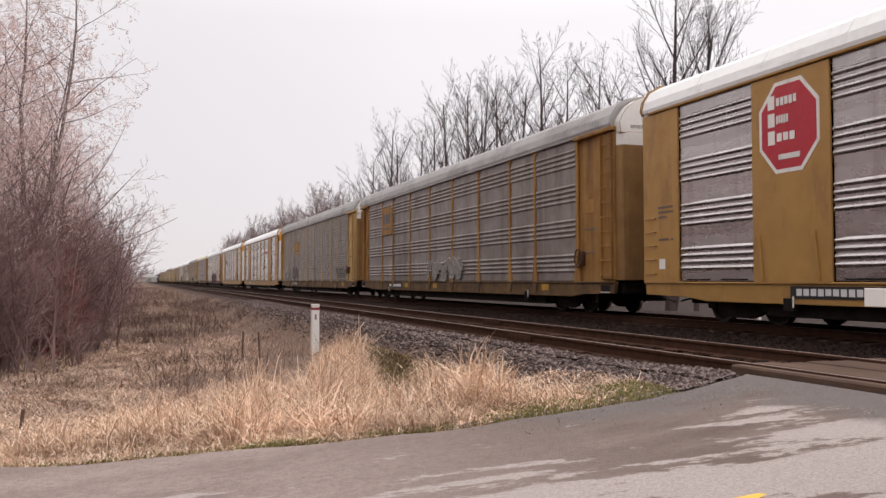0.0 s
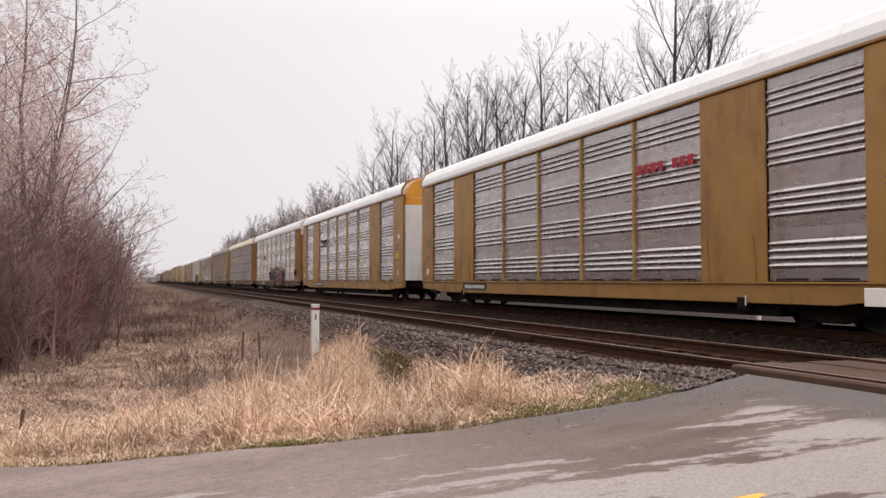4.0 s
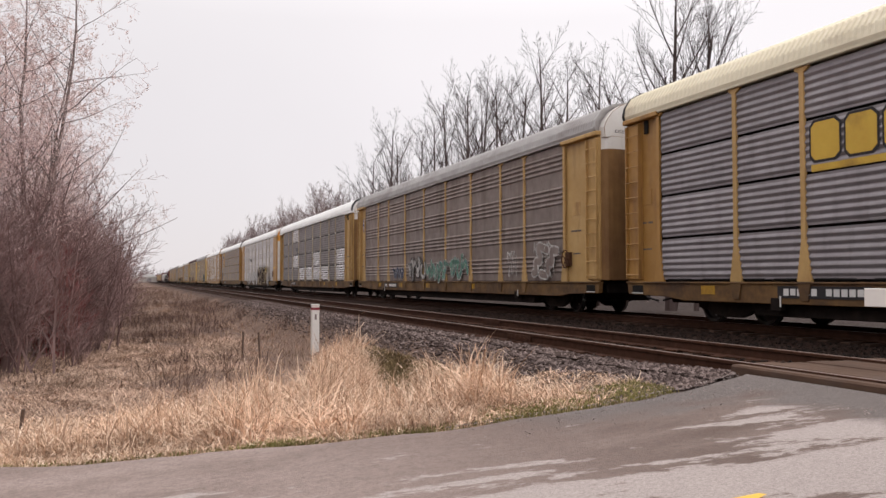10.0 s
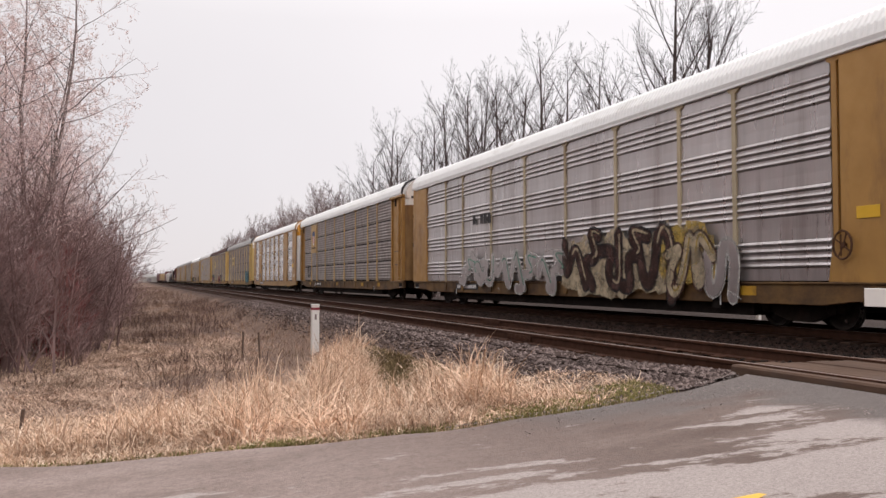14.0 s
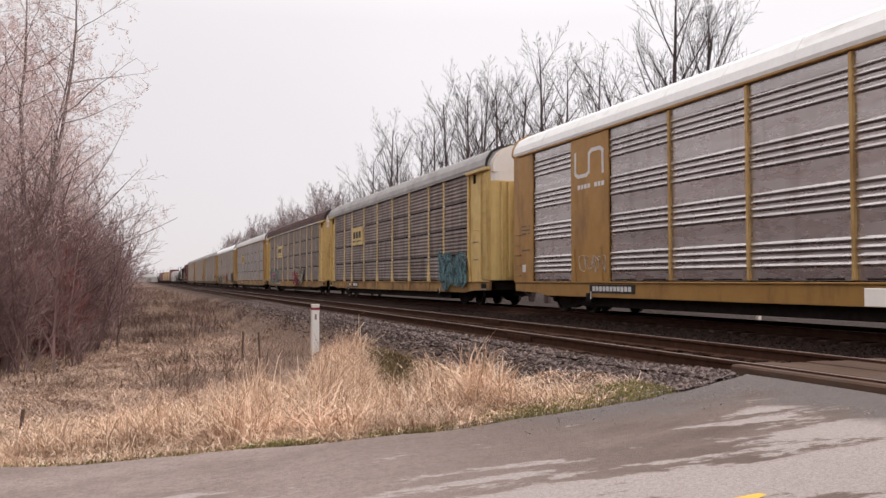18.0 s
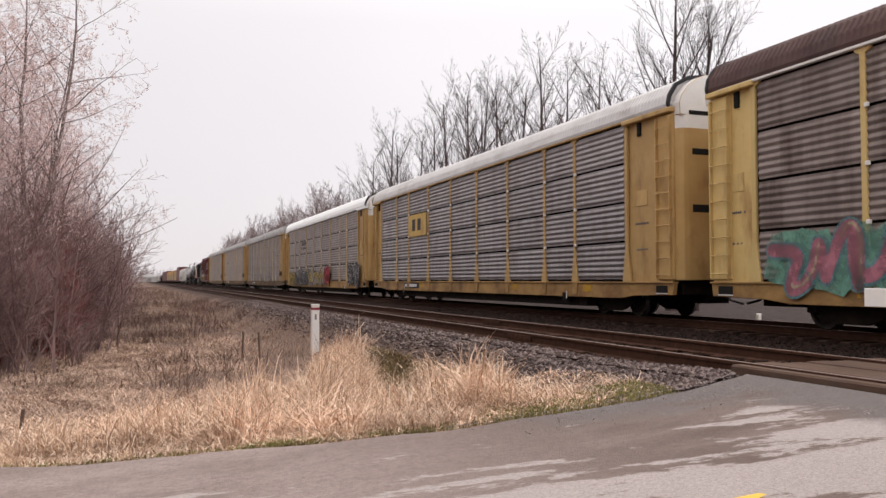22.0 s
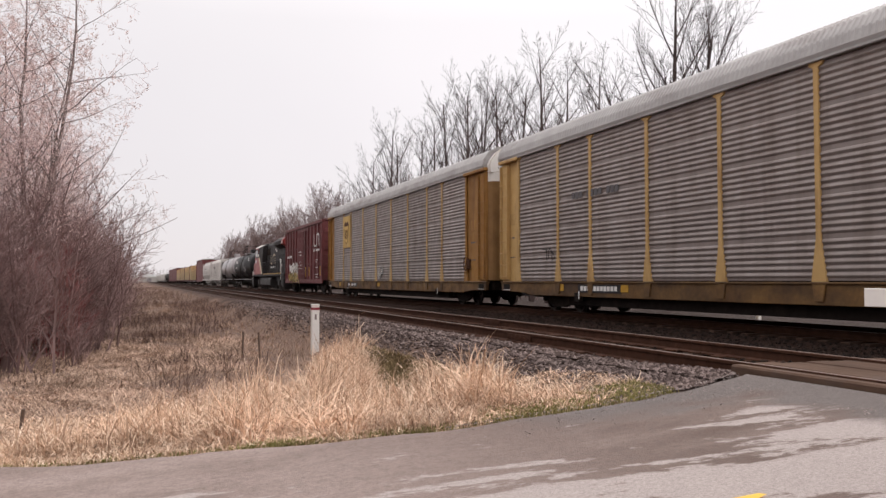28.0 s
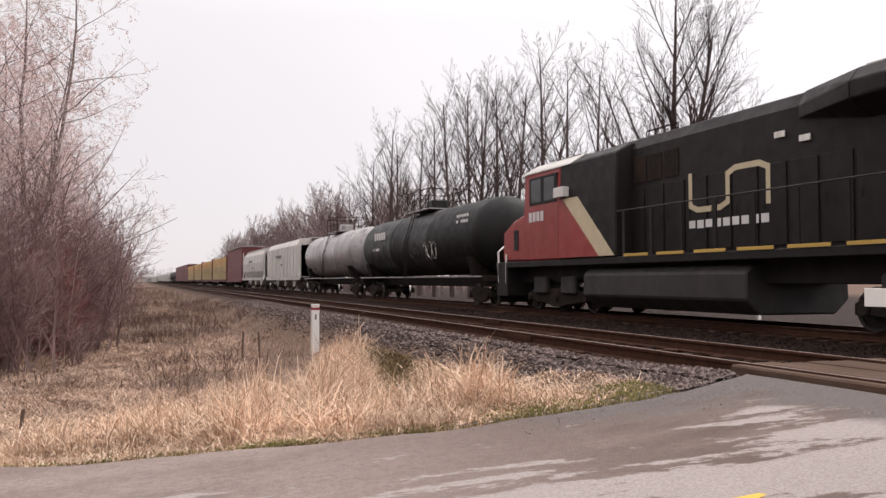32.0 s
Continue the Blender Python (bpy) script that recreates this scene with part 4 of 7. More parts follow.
def car_carrier(k, spec):
    """A covered car carrier; k counts from the front."""
    y_mid = PHASE + L_CAR * (k - 4) + V * 9.0 + spec.get("shift", 0.0)
    c = thing("car_carrier", spec["label"], "railway wagon", "car carriers of the train", (MAIN_X, y_mid, 0))
    body, panel = spec.get("body", "ochre_pale"), spec.get("panel", "panel_warm")
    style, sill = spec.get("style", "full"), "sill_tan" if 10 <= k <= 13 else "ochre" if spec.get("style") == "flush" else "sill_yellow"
    hb = 13.05 if style == "flush" else BODY / 2
    part("inner_wall", cached(("innerwall", hb), lambda: Geo().box(-1.38, 1.38, -hb + 0.25, hb - 0.25, 0.9, 5.08).mesh("inner_wall", "dark_inside")), c, "dark inside of the wagon")
    part("underframe", cached(("underframe", hb), lambda: Geo().box(-1.25, 1.25, -hb, hb, 0.62, 0.93).mesh("underframe", "underframe", bevel=0.02)), c)
    part("centre_sill", cached(("centresill", hb), lambda: Geo().box(-0.35, 0.35, -hb + 0.3, hb - 0.3, 0.40, 0.617).mesh("centre_sill", "underframe", bevel=0.02)), c)
    for s in (-1, 1):
        part("well_floor", cached("wellfloor", lambda: Geo().box(-0.472, 0.472, -9.0, 9.0, 0.23, 0.617).mesh("well_floor", "underframe", bevel=0.02)), c, "", (s * 0.828, 0, 0))
    part("roof", roof_mesh(spec.get("roof", "roof_grey"), spec.get("ribbed", True), 2 * hb - (0.06 if style == "flush" else 0.12)), c, spec.get("roof_label", ""))
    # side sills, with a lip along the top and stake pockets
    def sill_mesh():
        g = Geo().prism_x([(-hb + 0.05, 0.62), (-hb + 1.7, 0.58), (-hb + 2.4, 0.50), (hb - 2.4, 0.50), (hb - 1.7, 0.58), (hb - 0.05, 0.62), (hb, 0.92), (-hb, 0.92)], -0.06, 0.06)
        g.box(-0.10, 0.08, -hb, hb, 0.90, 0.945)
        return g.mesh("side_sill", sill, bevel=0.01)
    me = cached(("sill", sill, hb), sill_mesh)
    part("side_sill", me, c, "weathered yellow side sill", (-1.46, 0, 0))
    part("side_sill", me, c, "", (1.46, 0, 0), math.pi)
    # bays along the side
    if style == "flush":
        runs = [("y", 1.66), ("p", 2.5), ("y", 2.1)] + [("p", 2.75)] * 5 + [("y", 2.1), ("p", 2.55), ("y", 1.44)]
    else:
        ea, eb = spec.get("ends", (2.1, 1.5))
        runs = [("e", ea)] + [("p", w) for w in BAYS] + [("e", eb)]
    y = -hb
    bay = 0
    patch = spec.get("patch", {})
    for kind, w in runs:
        mid_y = y + w / 2
        if kind == "p":
            pw = w - (0.07 if style == "flush" else 0.10)
            if style == "split":
                for row in range(4):
                    mat = patch.get((bay, row), panel)
                    part("side_panel", panel_mesh("split", pw, mat), c, "", (SIDE, mid_y, BOT + row * (TOP - BOT) / 4))
            else:
                part("side_panel", panel_mesh("full" if style == "flush" else style, pw, panel), c, "", (SIDE, mid_y, BOT))
            if style in ("flush", "split"):
                for f in (-0.24, 0.24):
                    box_part("drain_slot", c, "dark_inside", SIDE - 0.012, SIDE + 0.01, mid_y + f * w - 0.17 * w, mid_y + f * w + 0.17 * w, BOT + 0.012, BOT + 0.045, 0.003)
            part("side_panel", panel_mesh("full" if style in ("flush", "split") else style, pw, panel), c, "", (-SIDE, mid_y, BOT), math.pi)
            bay += 1
        elif kind == "y":
            for s in (-1, 1):
                box_part("side_plate", c, body, s * 1.53 - 0.03, s * 1.53 + 0.03, y, y + w, BOT - 0.05, TOP, 0.012)
            for dy in ((0.3, w - 0.3) if 0 < bay < 7 else ()):
                part("rib", cached(("slantrib", body), lambda: Geo().prism_x([(-0.03, 0.0), (0.03, 0.0), (0.10, 0.95), (0.07, 0.95)], -0.02, 0.02).mesh("rib", body, bevel=0.006)), c, "", (-1.575, y + dy, BOT), 0)
        else:
            front = y < 0
            a, b = (y, y + w)
            inner, outer = (b, a) if front else (a, b)
            d = -1 if front else 1
            for s in (-1, 1):
                box_part("corner_plate", c, body, s * 1.44 - 0.02, s * 1.44 + 0.02, a + 0.1, b, BOT - 0.05, TOP, 0.01)
            part("post", post_mesh(body, True), c, "", (SIDE, inner + 0.07 * d, BOT))
            if spec.get("ladders", True):
                box_part("top_beam", c, spec.get("beam", body), -1.63, -1.40, a - (0.02 if front else -0.0), b + (0.0 if front else 0.02), 5.07, 5.19, 0.02)
                box_part("corner_column", c, body, -1.525, -1.36, min(outer, outer - 0.66 * d), max(outer, outer - 0.66 * d), 0.99, 5.05, 0.025)
                part("ladder", ladder_mesh(body), c, "", (-1.55, outer - 0.35 * d, 1.0))
                if style == "split":
                    box_part("beam_bracket", c, "dark_inside", -1.51, -1.455, min(inner + 0.55 * d, inner + 0.70 * d), max(inner + 0.55 * d, inner + 0.70 * d), 4.72, 5.06, 0.006)
            else:
                box_part("corner_column", c, body, -1.56, -1.36, min(outer, outer - 1.9 * d), max(outer, outer - 1.9 * d), BOT - 0.05, TOP, 0.02)
            box_part("step_recess", c, "dark_inside", -1.532, -1.50, min(outer - 0.25 * d, outer - 0.72 * d), max(outer - 0.25 * d, outer - 0.72 * d), 0.67, 0.85, 0.004)
            box_part("step_tread", c, "chalk_white", -1.545, -1.50, min(outer - 0.25 * d, outer - 0.72 * d), max(outer - 0.25 * d, outer - 0.72 * d), 0.64, 0.665, 0.003)
            box_part("marking_plate", c, spec.get("mark", body), -1.475, -1.46, min(inner + 0.45 * d, inner + 0.95 * d), max(inner + 0.45 * d, inner + 0.95 * d), 2.9, 3.3, 0.004)
            bars_text(c, "stencil_mark", -1.466, min(inner + 0.4 * d, inner + 1.0 * d), max(inner + 0.4 * d, inner + 1.0 * d), 2.42, 2.47, 9, "faded_grey", "small black stencilled marks", k + int(front))
            bars_text(c, "stencil_mark", -1.466, min(inner + 0.45 * d, inner + 0.95 * d), max(inner + 0.45 * d, inner + 0.95 * d), 1.75, 1.79, 8, "faded_grey", "small black stencilled marks", k + 9)
            if front and style != "split":
                # brake wheel in its housing
                def brake_mesh():
                    g = Geo().box(-0.05, 0.08, -0.13, 0.13, -0.2, 0.2)
                    ring = [(-0.13, 0.21 * math.cos(a * 0.3927), 0.26 * math.sin(a * 0.3927)) for a in range(17)]
                    g.tube(ring, 0.022, 5)
                    for a in range(4):
                        g.tube([(-0.11, 0, 0), (-0.13, 0.2 * math.cos(a * 1.571 + 0.5), 0.25 * math.sin(a * 1.571 + 0.5))], 0.014, 4)
                    return g.tube([(-0.13, 0, 0), (-0.03, 0, 0)], 0.05, 6).mesh("brake_wheel", "rusty_metal")
                part("brake_wheel", cached("brakewheel", brake_mesh), c, "rusty brake wheel on its gear box", (-1.5, inner + 0.3 * d, 1.62))
        if kind != "e" and style != "flush" and y > -hb + 2.2:
            part("post", post_mesh(spec.get("post", body), spec.get("flare", True)), c, "", (SIDE, y, BOT))
            part("stake_foot", cached(("foot", sill), lambda: Geo().prism_x([(-0.17, 0.0), (0.17, 0.0), (0.10, -0.33), (-0.10, -0.33)], -0.02, 0.02).mesh("stake_foot", sill, bevel=0.008)), c, "", (-1.535, y, 0.90))
            if spec.get("brackets"):
                for row in range(1, 4):
                    part("bracket", bracket_mesh(), c, "", (SIDE - 0.06, y - 0.1, BOT + row * (TOP - BOT) / 4))
        elif kind == "p" and style == "flush" and 1 < bay < 7 and bay > 2:
            box_part("post", c, "ochre_pale", -1.57, -1.49, y - 0.04, y + 0.04, BOT, TOP, 0.01)
        y += w
    # jacking pads, and on the smooth-ended cars grab irons, a brake wheel and notice plates
    for yy in (-8.1, 8.1):
        box_part("jacking_pad", c, "underframe", -1.545, -1.40, yy - 0.14, yy + 0.14, 0.36, 0.62, 0.01)
        box_part("pad_edge", c, "white_paint", -1.55, -1.54, yy - 0.16, yy - 0.12, 0.44, 0.66, 0.002)
    if style == "flush":
        for s in (-1, 1):
            for k2 in range(5):
                part("grab_iron", cached(("grab", body), lambda: Geo().tube([(0.06, -0.2, 0), (-0.04, -0.2, 0), (-0.04, 0.2, 0), (0.06, 0.2, 0)], 0.016, 5).mesh("grab_iron", body)), c, "", (-1.57, s * (hb - 0.36), 1.15 + 0.34 * k2))
            box_part("notice_plate", c, "white_paint", -1.572, -1.56, s * (hb - 0.8) - 0.12, s * (hb - 0.8) + 0.12, 1.25, 1.5, 0.002, "small white notice plate")
            for zz in (1.95, 2.5, 2.62, 2.74):
                bars_text(c, "stencil_mark", -1.565, s * (hb - 0.95) - 0.3, s * (hb - 0.95) + 0.3, zz, zz + 0.05, 7, "faded_grey", "small dark stencilled bars", int(zz * 10) + k)
    # roof edge rail
    for s in (-1, 1):
        box_part("eave_rail", c, spec.get("eave", spec.get("roof", "roof_grey")), s * 1.545 - 0.055, s * 1.545 + 0.055, -hb + 0.3, hb - 0.3, TOP + 0.012, TOP + 0.12, 0.015)
    # most end doors take the brown that has the gap's shade in it
    lower, upper = spec.get("door", (body if 10 <= k <= 13 else "end_brown_shaded", "white_paint"))
    dm = end_door_mesh(lower, upper)
    for yy, turn in ((hb - 0.05, 0.0), (-hb + 0.05, math.pi)):
        door = part("end_door", dm, c, spec.get("door_label", ""), (0, yy, 0), turn)
        for bx, by in ((-0.62, 0.28), (0.62, 0.28)) if spec.get("door") else ((0.0, 0.28),):
            box_part("door_seam", door, "dark_inside", bx - 0.012, bx + 0.012, by - 0.02, by + 0.006, 1.02, 5.0, 0.002)
        if body == "ochre_light":
            for k2 in range(9):
                part("pleat", cached(("pleat", lower), lambda: Geo().prism_y([(-0.09, 1.0), (0.09, 1.0), (0.09, 4.62), (-0.09, 4.62)], 0.0, 0.02).prism_y([(-0.045, 1.0), (0.045, 1.0), (0.045, 4.62), (-0.045, 4.62)], 0.02, 0.12).mesh("pleat", lower, bevel=0.01)), door, "", (-1.12 + 0.28 * k2, 0.275, 0))
        elif style == "split":
            for x0, z0, z1 in ((1.2, 4.985, 5.09), (1.12, 4.02, 4.17), (1.12, 2.62, 2.81)):
                box_part("door_slot", door, "dark_inside", -x0, x0, 0.26, 0.288, z0, z1, 0.006)
        elif not spec.get("door"):
            for zz in (1.25, 3.3):
                box_part("door_hinge", door, lower, -1.1, -0.3, 0.27, 0.31, zz, zz + 0.05, 0.008)
            text_part(door, "EXCESS HEIGHT CAR", 0.125, "black_paint", (0.55, 0.284, 5.12), math.pi, "small black stencilled words")
    for yy in (-hb + 0.04, hb - 0.04):
        part("roof_rim", roof_rim_mesh("black_paint" if style == "split" else body if style == "flush" else spec.get("roof", "roof_grey")), c, "", (0, yy, 0))
    for s in (-1, 1):
        bogie(c, s * 10.05, key=y_mid)
        coupler(c, s * (hb + 0.25), s)
    if spec.get("pocket", True):
        rng = random.Random(90 + k)
        for yy in (-9.6, -4.9, 0.4, 5.2, 9.7):
            if rng.random() < 0.55:
                yy += rng.uniform(-0.8, 0.8)
                box_part("yellow_patch", c, "patch_yellow", -1.529, -1.52, yy - 0.24, yy + 0.24, 0.66, 0.86, 0.003)
    n0 = 6.9
    box_part("number_panel", c, "black_paint", -1.534, -1.52, n0 - 1.15, n0 + 1.15, 0.62, 0.86, 0.003, "black panel with white reporting marks")
    bars_text(c, "reporting_mark", -1.536, n0 - 1.0, n0 + 1.0, 0.67, 0.81, 11, "chalk_white", "white reporting marks as plain bars", k + 40)
    return c


def plate(c, y0, y1, z0, z1, mat, mark, label):
    box_part("logo_plate", c, mat, -1.575, -1.55, y0, y1, z0, z1, 0.006, label)
    zc, h = (z0 + z1) / 2, z1 - z0
    bars_text(c, "logo_mark", -1.577, y0 + 0.14 * (y1 - y0), y1 - 0.14 * (y1 - y0), zc - 0.12 * h, zc + 0.26 * h, 3, mark, "bold plain logo bars", 3)
    bars_text(c, "logo_mark", -1.577, y0 + 0.12 * (y1 - y0), y1 - 0.12 * (y1 - y0), zc - 0.32 * h, zc - 0.24 * h, 8, mark, "small plain bars", 5)


def block_logo(c, y0, y1, z0, z1, mat, edge, label, out=0.0):
    """Three fat angular shapes over a bar, each with a dark rim, on the side; y1 is the left end as one reads it."""
    w, h = y1 - y0, z1 - z0
    forms = [[(a + 0.04, 0.0), (a + 0.24, 0.0), (a + 0.29, 0.14), (a + 0.29, 0.86), (a + 0.24, 1.0), (a + 0.04, 1.0), (a, 0.86), (a, 0.14)] for a in (0.0, 0.355, 0.71)]
    for k, form in enumerate(forms):
        cu = sum(u for u, v in form) / len(form)
        g = Geo()
        for grow, slot, x in ((1.14, 1, -1.572 + out), (1.0, 0, -1.577 + out)):
            g.poly_x([(y1 - (cu + (u - cu) * grow) * w, z0 + (0.22 + 0.78 * (0.5 + (v - 0.5) * grow * 0.98)) * h) for u, v in form], x, slot, 0.003)
        part("logo_shape", g.mesh("logo_shape", mat, edge), c, label)
    box_part("logo_bar", c, mat, -1.577 + out, -1.572 + out, y0, y1, z0, z0 + 0.14 * h, 0.001, label)


def octagon(y, z, w, h, k=0.28):
    a, b = w / 2, h / 2
    return [(y - a, z - b + k * h), (y - a, z + b - k * h), (y - a + k * w, z + b), (y + a - k * w, z + b), (y + a, z + b - k * h), (y + a, z - b + k * h), (y + a - k * w, z - b), (y - a + k * w, z - b)]


def ribbon_logo(parent, x, y0, y1, z0, z1, mat, label):
    """A plain bent band in place of the railway's mark: one dip and one arch."""
    w, h = y1 - y0, z1 - z0
    way = [(0.05, 0.98), (0.05, 0.18), (0.14, 0.07), (0.42, 0.07), (0.51, 0.18), (0.51, 0.82), (0.60, 0.93), (0.86, 0.93), (0.95, 0.82), (0.95, 0.02)]
    t = 0.135 * h
    pts = [Vector((y1 - u * w, z0 + v * h)) for u, v in way]
    left, right = [], []
    for i, p in enumerate(pts):
        d1 = (p - pts[i - 1]).normalized() if i else (pts[1] - p).normalized()
        d2 = (pts[i + 1] - p).normalized() if i + 1 < len(pts) else d1
        d = (d1 + d2).normalized()
        e = Vector((-d.y, d.x)) * (t / 2) / max(d.dot(d1), 0.6)
        left.append(p + e), right.append(p - e)
    g = Geo()
    n = len(pts)
    vs = [(x - 0.006, q.x, q.y) for q in left + right] + [(x - 0.001, q.x, q.y) for q in left + right]
    fs = []
    for i in range(n - 1):
        fs += [(i, i + 1, n + i + 1, n + i), (2 * n + i, 3 * n + i, 3 * n + i + 1, 2 * n + i + 1), (i, 2 * n + i, 2 * n + i + 1, i + 1), (n + i, n + i + 1, 3 * n + i + 1, 3 * n + i)]
    g.add(vs, fs + [(0, n, 3 * n, 2 * n), (n - 1, 3 * n - 1, 4 * n - 1, 2 * n - 1)])
    return part("railway_mark", g.mesh("railway_mark", mat), parent, label)


# ---- the train, from its front
SPECS = {
    -3: dict(style="flush", body="ochre", panel="galvanised", roof="roof_white", ribbed=False, eave="ochre", pocket=False, label="yellow car carrier wagon with bright ribbed panels and white roof"),
    -2: dict(style="flush", body="ochre", panel="galvanised", roof="roof_white", ribbed=False, eave="ochre", pocket=False, label="yellow car carrier wagon with bright ribbed panels and red octagonal emblem"),
    -1: dict(panel="panel_grimy", post="ochre_rusty", body="ochre_rusty", roof="roof_grey", label="grimy brown-grey ribbed car carrier wagon with rusty yellow ends"),
    0: dict(style="fine", panel="panel_grimy", post="ochre_pale", body="ochre_pale", roof="roof_grey", label="grey ribbed car carrier wagon with yellow posts and small orange plate"),
    1: dict(style="flush", body="ochre", panel="galvanised", roof="roof_white", ribbed=False, eave="ochre", door=("white_paint", "orange_paint"), door_label="white end door with orange top", pocket=False, label="yellow and silver car carrier wagon with white roof"),
    2: dict(style="flush", body="ochre", panel="galvanised", roof="roof_white", ribbed=False, eave="ochre", door=("white_paint", "orange_paint"), door_label="white end door with orange top", pocket=False, label="yellow and silver car carrier wagon with black mark on a panel"),
    3: dict(panel="galvanised", post="ochre_pale", flare=False, beam="post_faded", body="ochre", roof="roof_white", label="bright silver ribbed car carrier wagon with red and white graffiti"),
    4: dict(style="split", panel="panel_blue_grey", body="ochre", post="ochre_pale", roof="roof_cream", eave="roof_cream", label="blue-grey panelled car carrier wagon with cream roof"),
    5: dict(panel="panel_brown", body="ochre_pale", roof="roof_grey", label="dull brown-grey ribbed car carrier wagon with white and green graffiti"),
    6: dict(style="split", panel="panel_dark", body="ochre_pale", post="post_faded", beam="roof_white", roof="roof_white", eave="roof_white", brackets=True, patch={(0, 0): "galvanised", (0, 1): "galvanised", (2, 0): "galvanised", (3, 0): "galvanised", (3, 1): "galvanised", (4, 0): "galvanised", (5, 0): "galvanised", (6, 1): "galvanised", (6, 3): "galvanised"}, label="dark grey car carrier wagon patched with bright silver panels"),
    7: dict(panel="galvanised_dull", post="post_faded", body="ochre", roof="roof_white", ladders=False, door=("white_paint", "orange_paint"), flare=False, label="silver-grey ribbed car carrier wagon with large brown graffiti"),
    8: dict(style="split", panel="panel_warm", post="ochre_pale", body="ochre", roof="roof_white", eave="roof_white", label="grey panelled car carrier wagon with a shield emblem on yellow plate"),
    9: dict(style="flush", body="ochre", panel="galvanised", roof="roof_white", ribbed=False, eave="ochre", door=("white_paint", "orange_paint"), door_label="white end door with orange top", pocket=False, label="yellow and silver car carrier wagon with white railway mark"),
    10: dict(style="split", panel="panel_deep", body="ochre_light", roof="roof_grey", brackets=True, label="brown-grey panelled car carrier wagon with teal graffiti"),
    11: dict(style="split", panel="panel_deep", body="ochre_light", roof="roof_rust", eave="white_paint", brackets=True, label="brown panelled car carrier wagon with rust-brown roof"),
    12: dict(style="split", panel="galvanised_grey", body="ochre_pale", roof="roof_pale", eave="ochre_pale", brackets=True, label="grey panelled car carrier wagon with yellow lettered plate"),
    13: dict(style="split", panel="panel_warm", body="ochre_pale", roof="roof_white", eave="roof_white", beam="roof_white", brackets=True, label="grey panelled car carrier wagon with yellow and white graffiti"),
    14: dict(panel="panel_brown", post="post_faded", body="ochre_pale", roof="roof_grey", label="brown-grey ribbed car carrier wagon with white scrawls"),
    15: dict(style="fine", panel="panel_warm", body="ochre_pale", post="ochre_pale", roof="roof_grey", label="pale grey ribbed car carrier wagon with faded mark"),
    16: dict(style="fine", panel="panel_warm", body="ochre_rusty", post="ochre_pale", roof="roof_grey", label="pale grey ribbed car carrier wagon with yellow plate and rusty posts"),
}
TRAIN = []
CARS = {}
SHIFT = {-2: 0.48, -1: -0.11, 0: -0.15, 1: -0.1, 2: 0.3, 3: -0.12, 4: -0.57, 5: -0.72, 6: -0.95, 7: -0.27, 8: -0.18, 10: 0.23, 11: 0.06, 12: -0.1, 13: -0.1, 14: -0.5, 15: -0.72, 16: -0.92}  # slack in the couplings
for k, spec in SPECS.items():
    spec["shift"] = SHIFT.get(k, 0.0)
    CARS[k] = car_carrier(k, spec)
    TRAIN.append(CARS[k])

# emblems and paint
c = CARS[-2]
g = Geo().poly_x(octagon(8.0, 4.05, 1.62, 1.85), -1.567, 1).poly_x(octagon(8.0, 4.05, 1.47, 1.69), -1.571, 0)
part("emblem", g.mesh("emblem", "red_paint", "white_paint"), c, "red octagonal emblem with a white border")
for r, (a, b) in enumerate(((0.55, -0.25), (0.55, -0.02), (0.58, -0.55))):
    zz = 4.48 - 0.36 * r
    bars_text(c, "emblem_bar", -1.577, 8.0 + b, 8.0 + 0.32, zz, zz + 0.17, 5, "white_paint", "plain white bars", r)
    box_part("emblem_bar", c, "white_paint", -1.578, -1.574, 8.0 + 0.36, 8.0 + 0.55, zz - 0.04, zz + 0.24, 0.001)
bars_text(c, "emblem_bar", -1.577, 7.6, 8.35, 3.38, 3.5, 1, "white_paint", "plain white bar", 8)

c = CARS[-1]
plate(c, 7.42, 9.2, 3.35, 4.75, "ochre_rusty", "faded_grey", "faded rusty yellow emblem plate")
graffiti(c, -1.57, -2.2, 2.0, 0.98, 1.85, 6, "panel_grimy", "chalk_white", 21)
c = CARS[0]
block_logo(c, 5.0, 6.9, 3.15, 4.05, "plate_orange", "black_paint", "weathered orange block mark", 0.038)
tag_lines(c, -1.57, 9.2, 11.6, 1.05, 2.2, 3, "chalk_white", 4)
graffiti(c, -1.56, 5.4, 7.4, 1.05, 2.0, 3, "panel_brown", "blue_paint", 43)
tag_lines(c, -1.57, -6.4, -5.5, 1.1, 2.1, 3, "chalk_white", 5)
tag_lines(c, -1.57, -11.0, -8.7, 1.1, 1.8, 6, "faded_grey", 13)
graffiti(c, -1.57, 9.2, 11.5, 1.05, 2.1, 3, "panel_grimy", "chalk_white", 22)
c = CARS[1]
bars_text(c, "railway_name", -1.56, -6.6, -4.2, 3.68, 3.93, 8, "red_paint", "faded red plain bars", 4)
bars_text(c, "stencil_mark", -1.57, -12.7, -12.2, 3.0, 3.15, 3, "chalk_white", "white stencilled marks", 4)
c = CARS[2]
bars_text(c, "railway_name", -1.56, 4.3, 6.5, 3.62, 3.8, 2, "black_paint", "black plain mark", 4)
bars_text(c, "railway_name", -1.56, 4.3, 5.6, 3.42, 3.72, 3, "black_paint", "black plain mark", 4)
bars_text(c, "railway_name", -1.56, 4.2, 6.5, 3.3, 3.4, 1, "black_paint", "black plain bar", 4)
bars_text(c, "stencil_mark", -1.57, -12.6, -12.0, 3.05, 3.25, 4, "chalk_white", "white stencilled marks", 4)
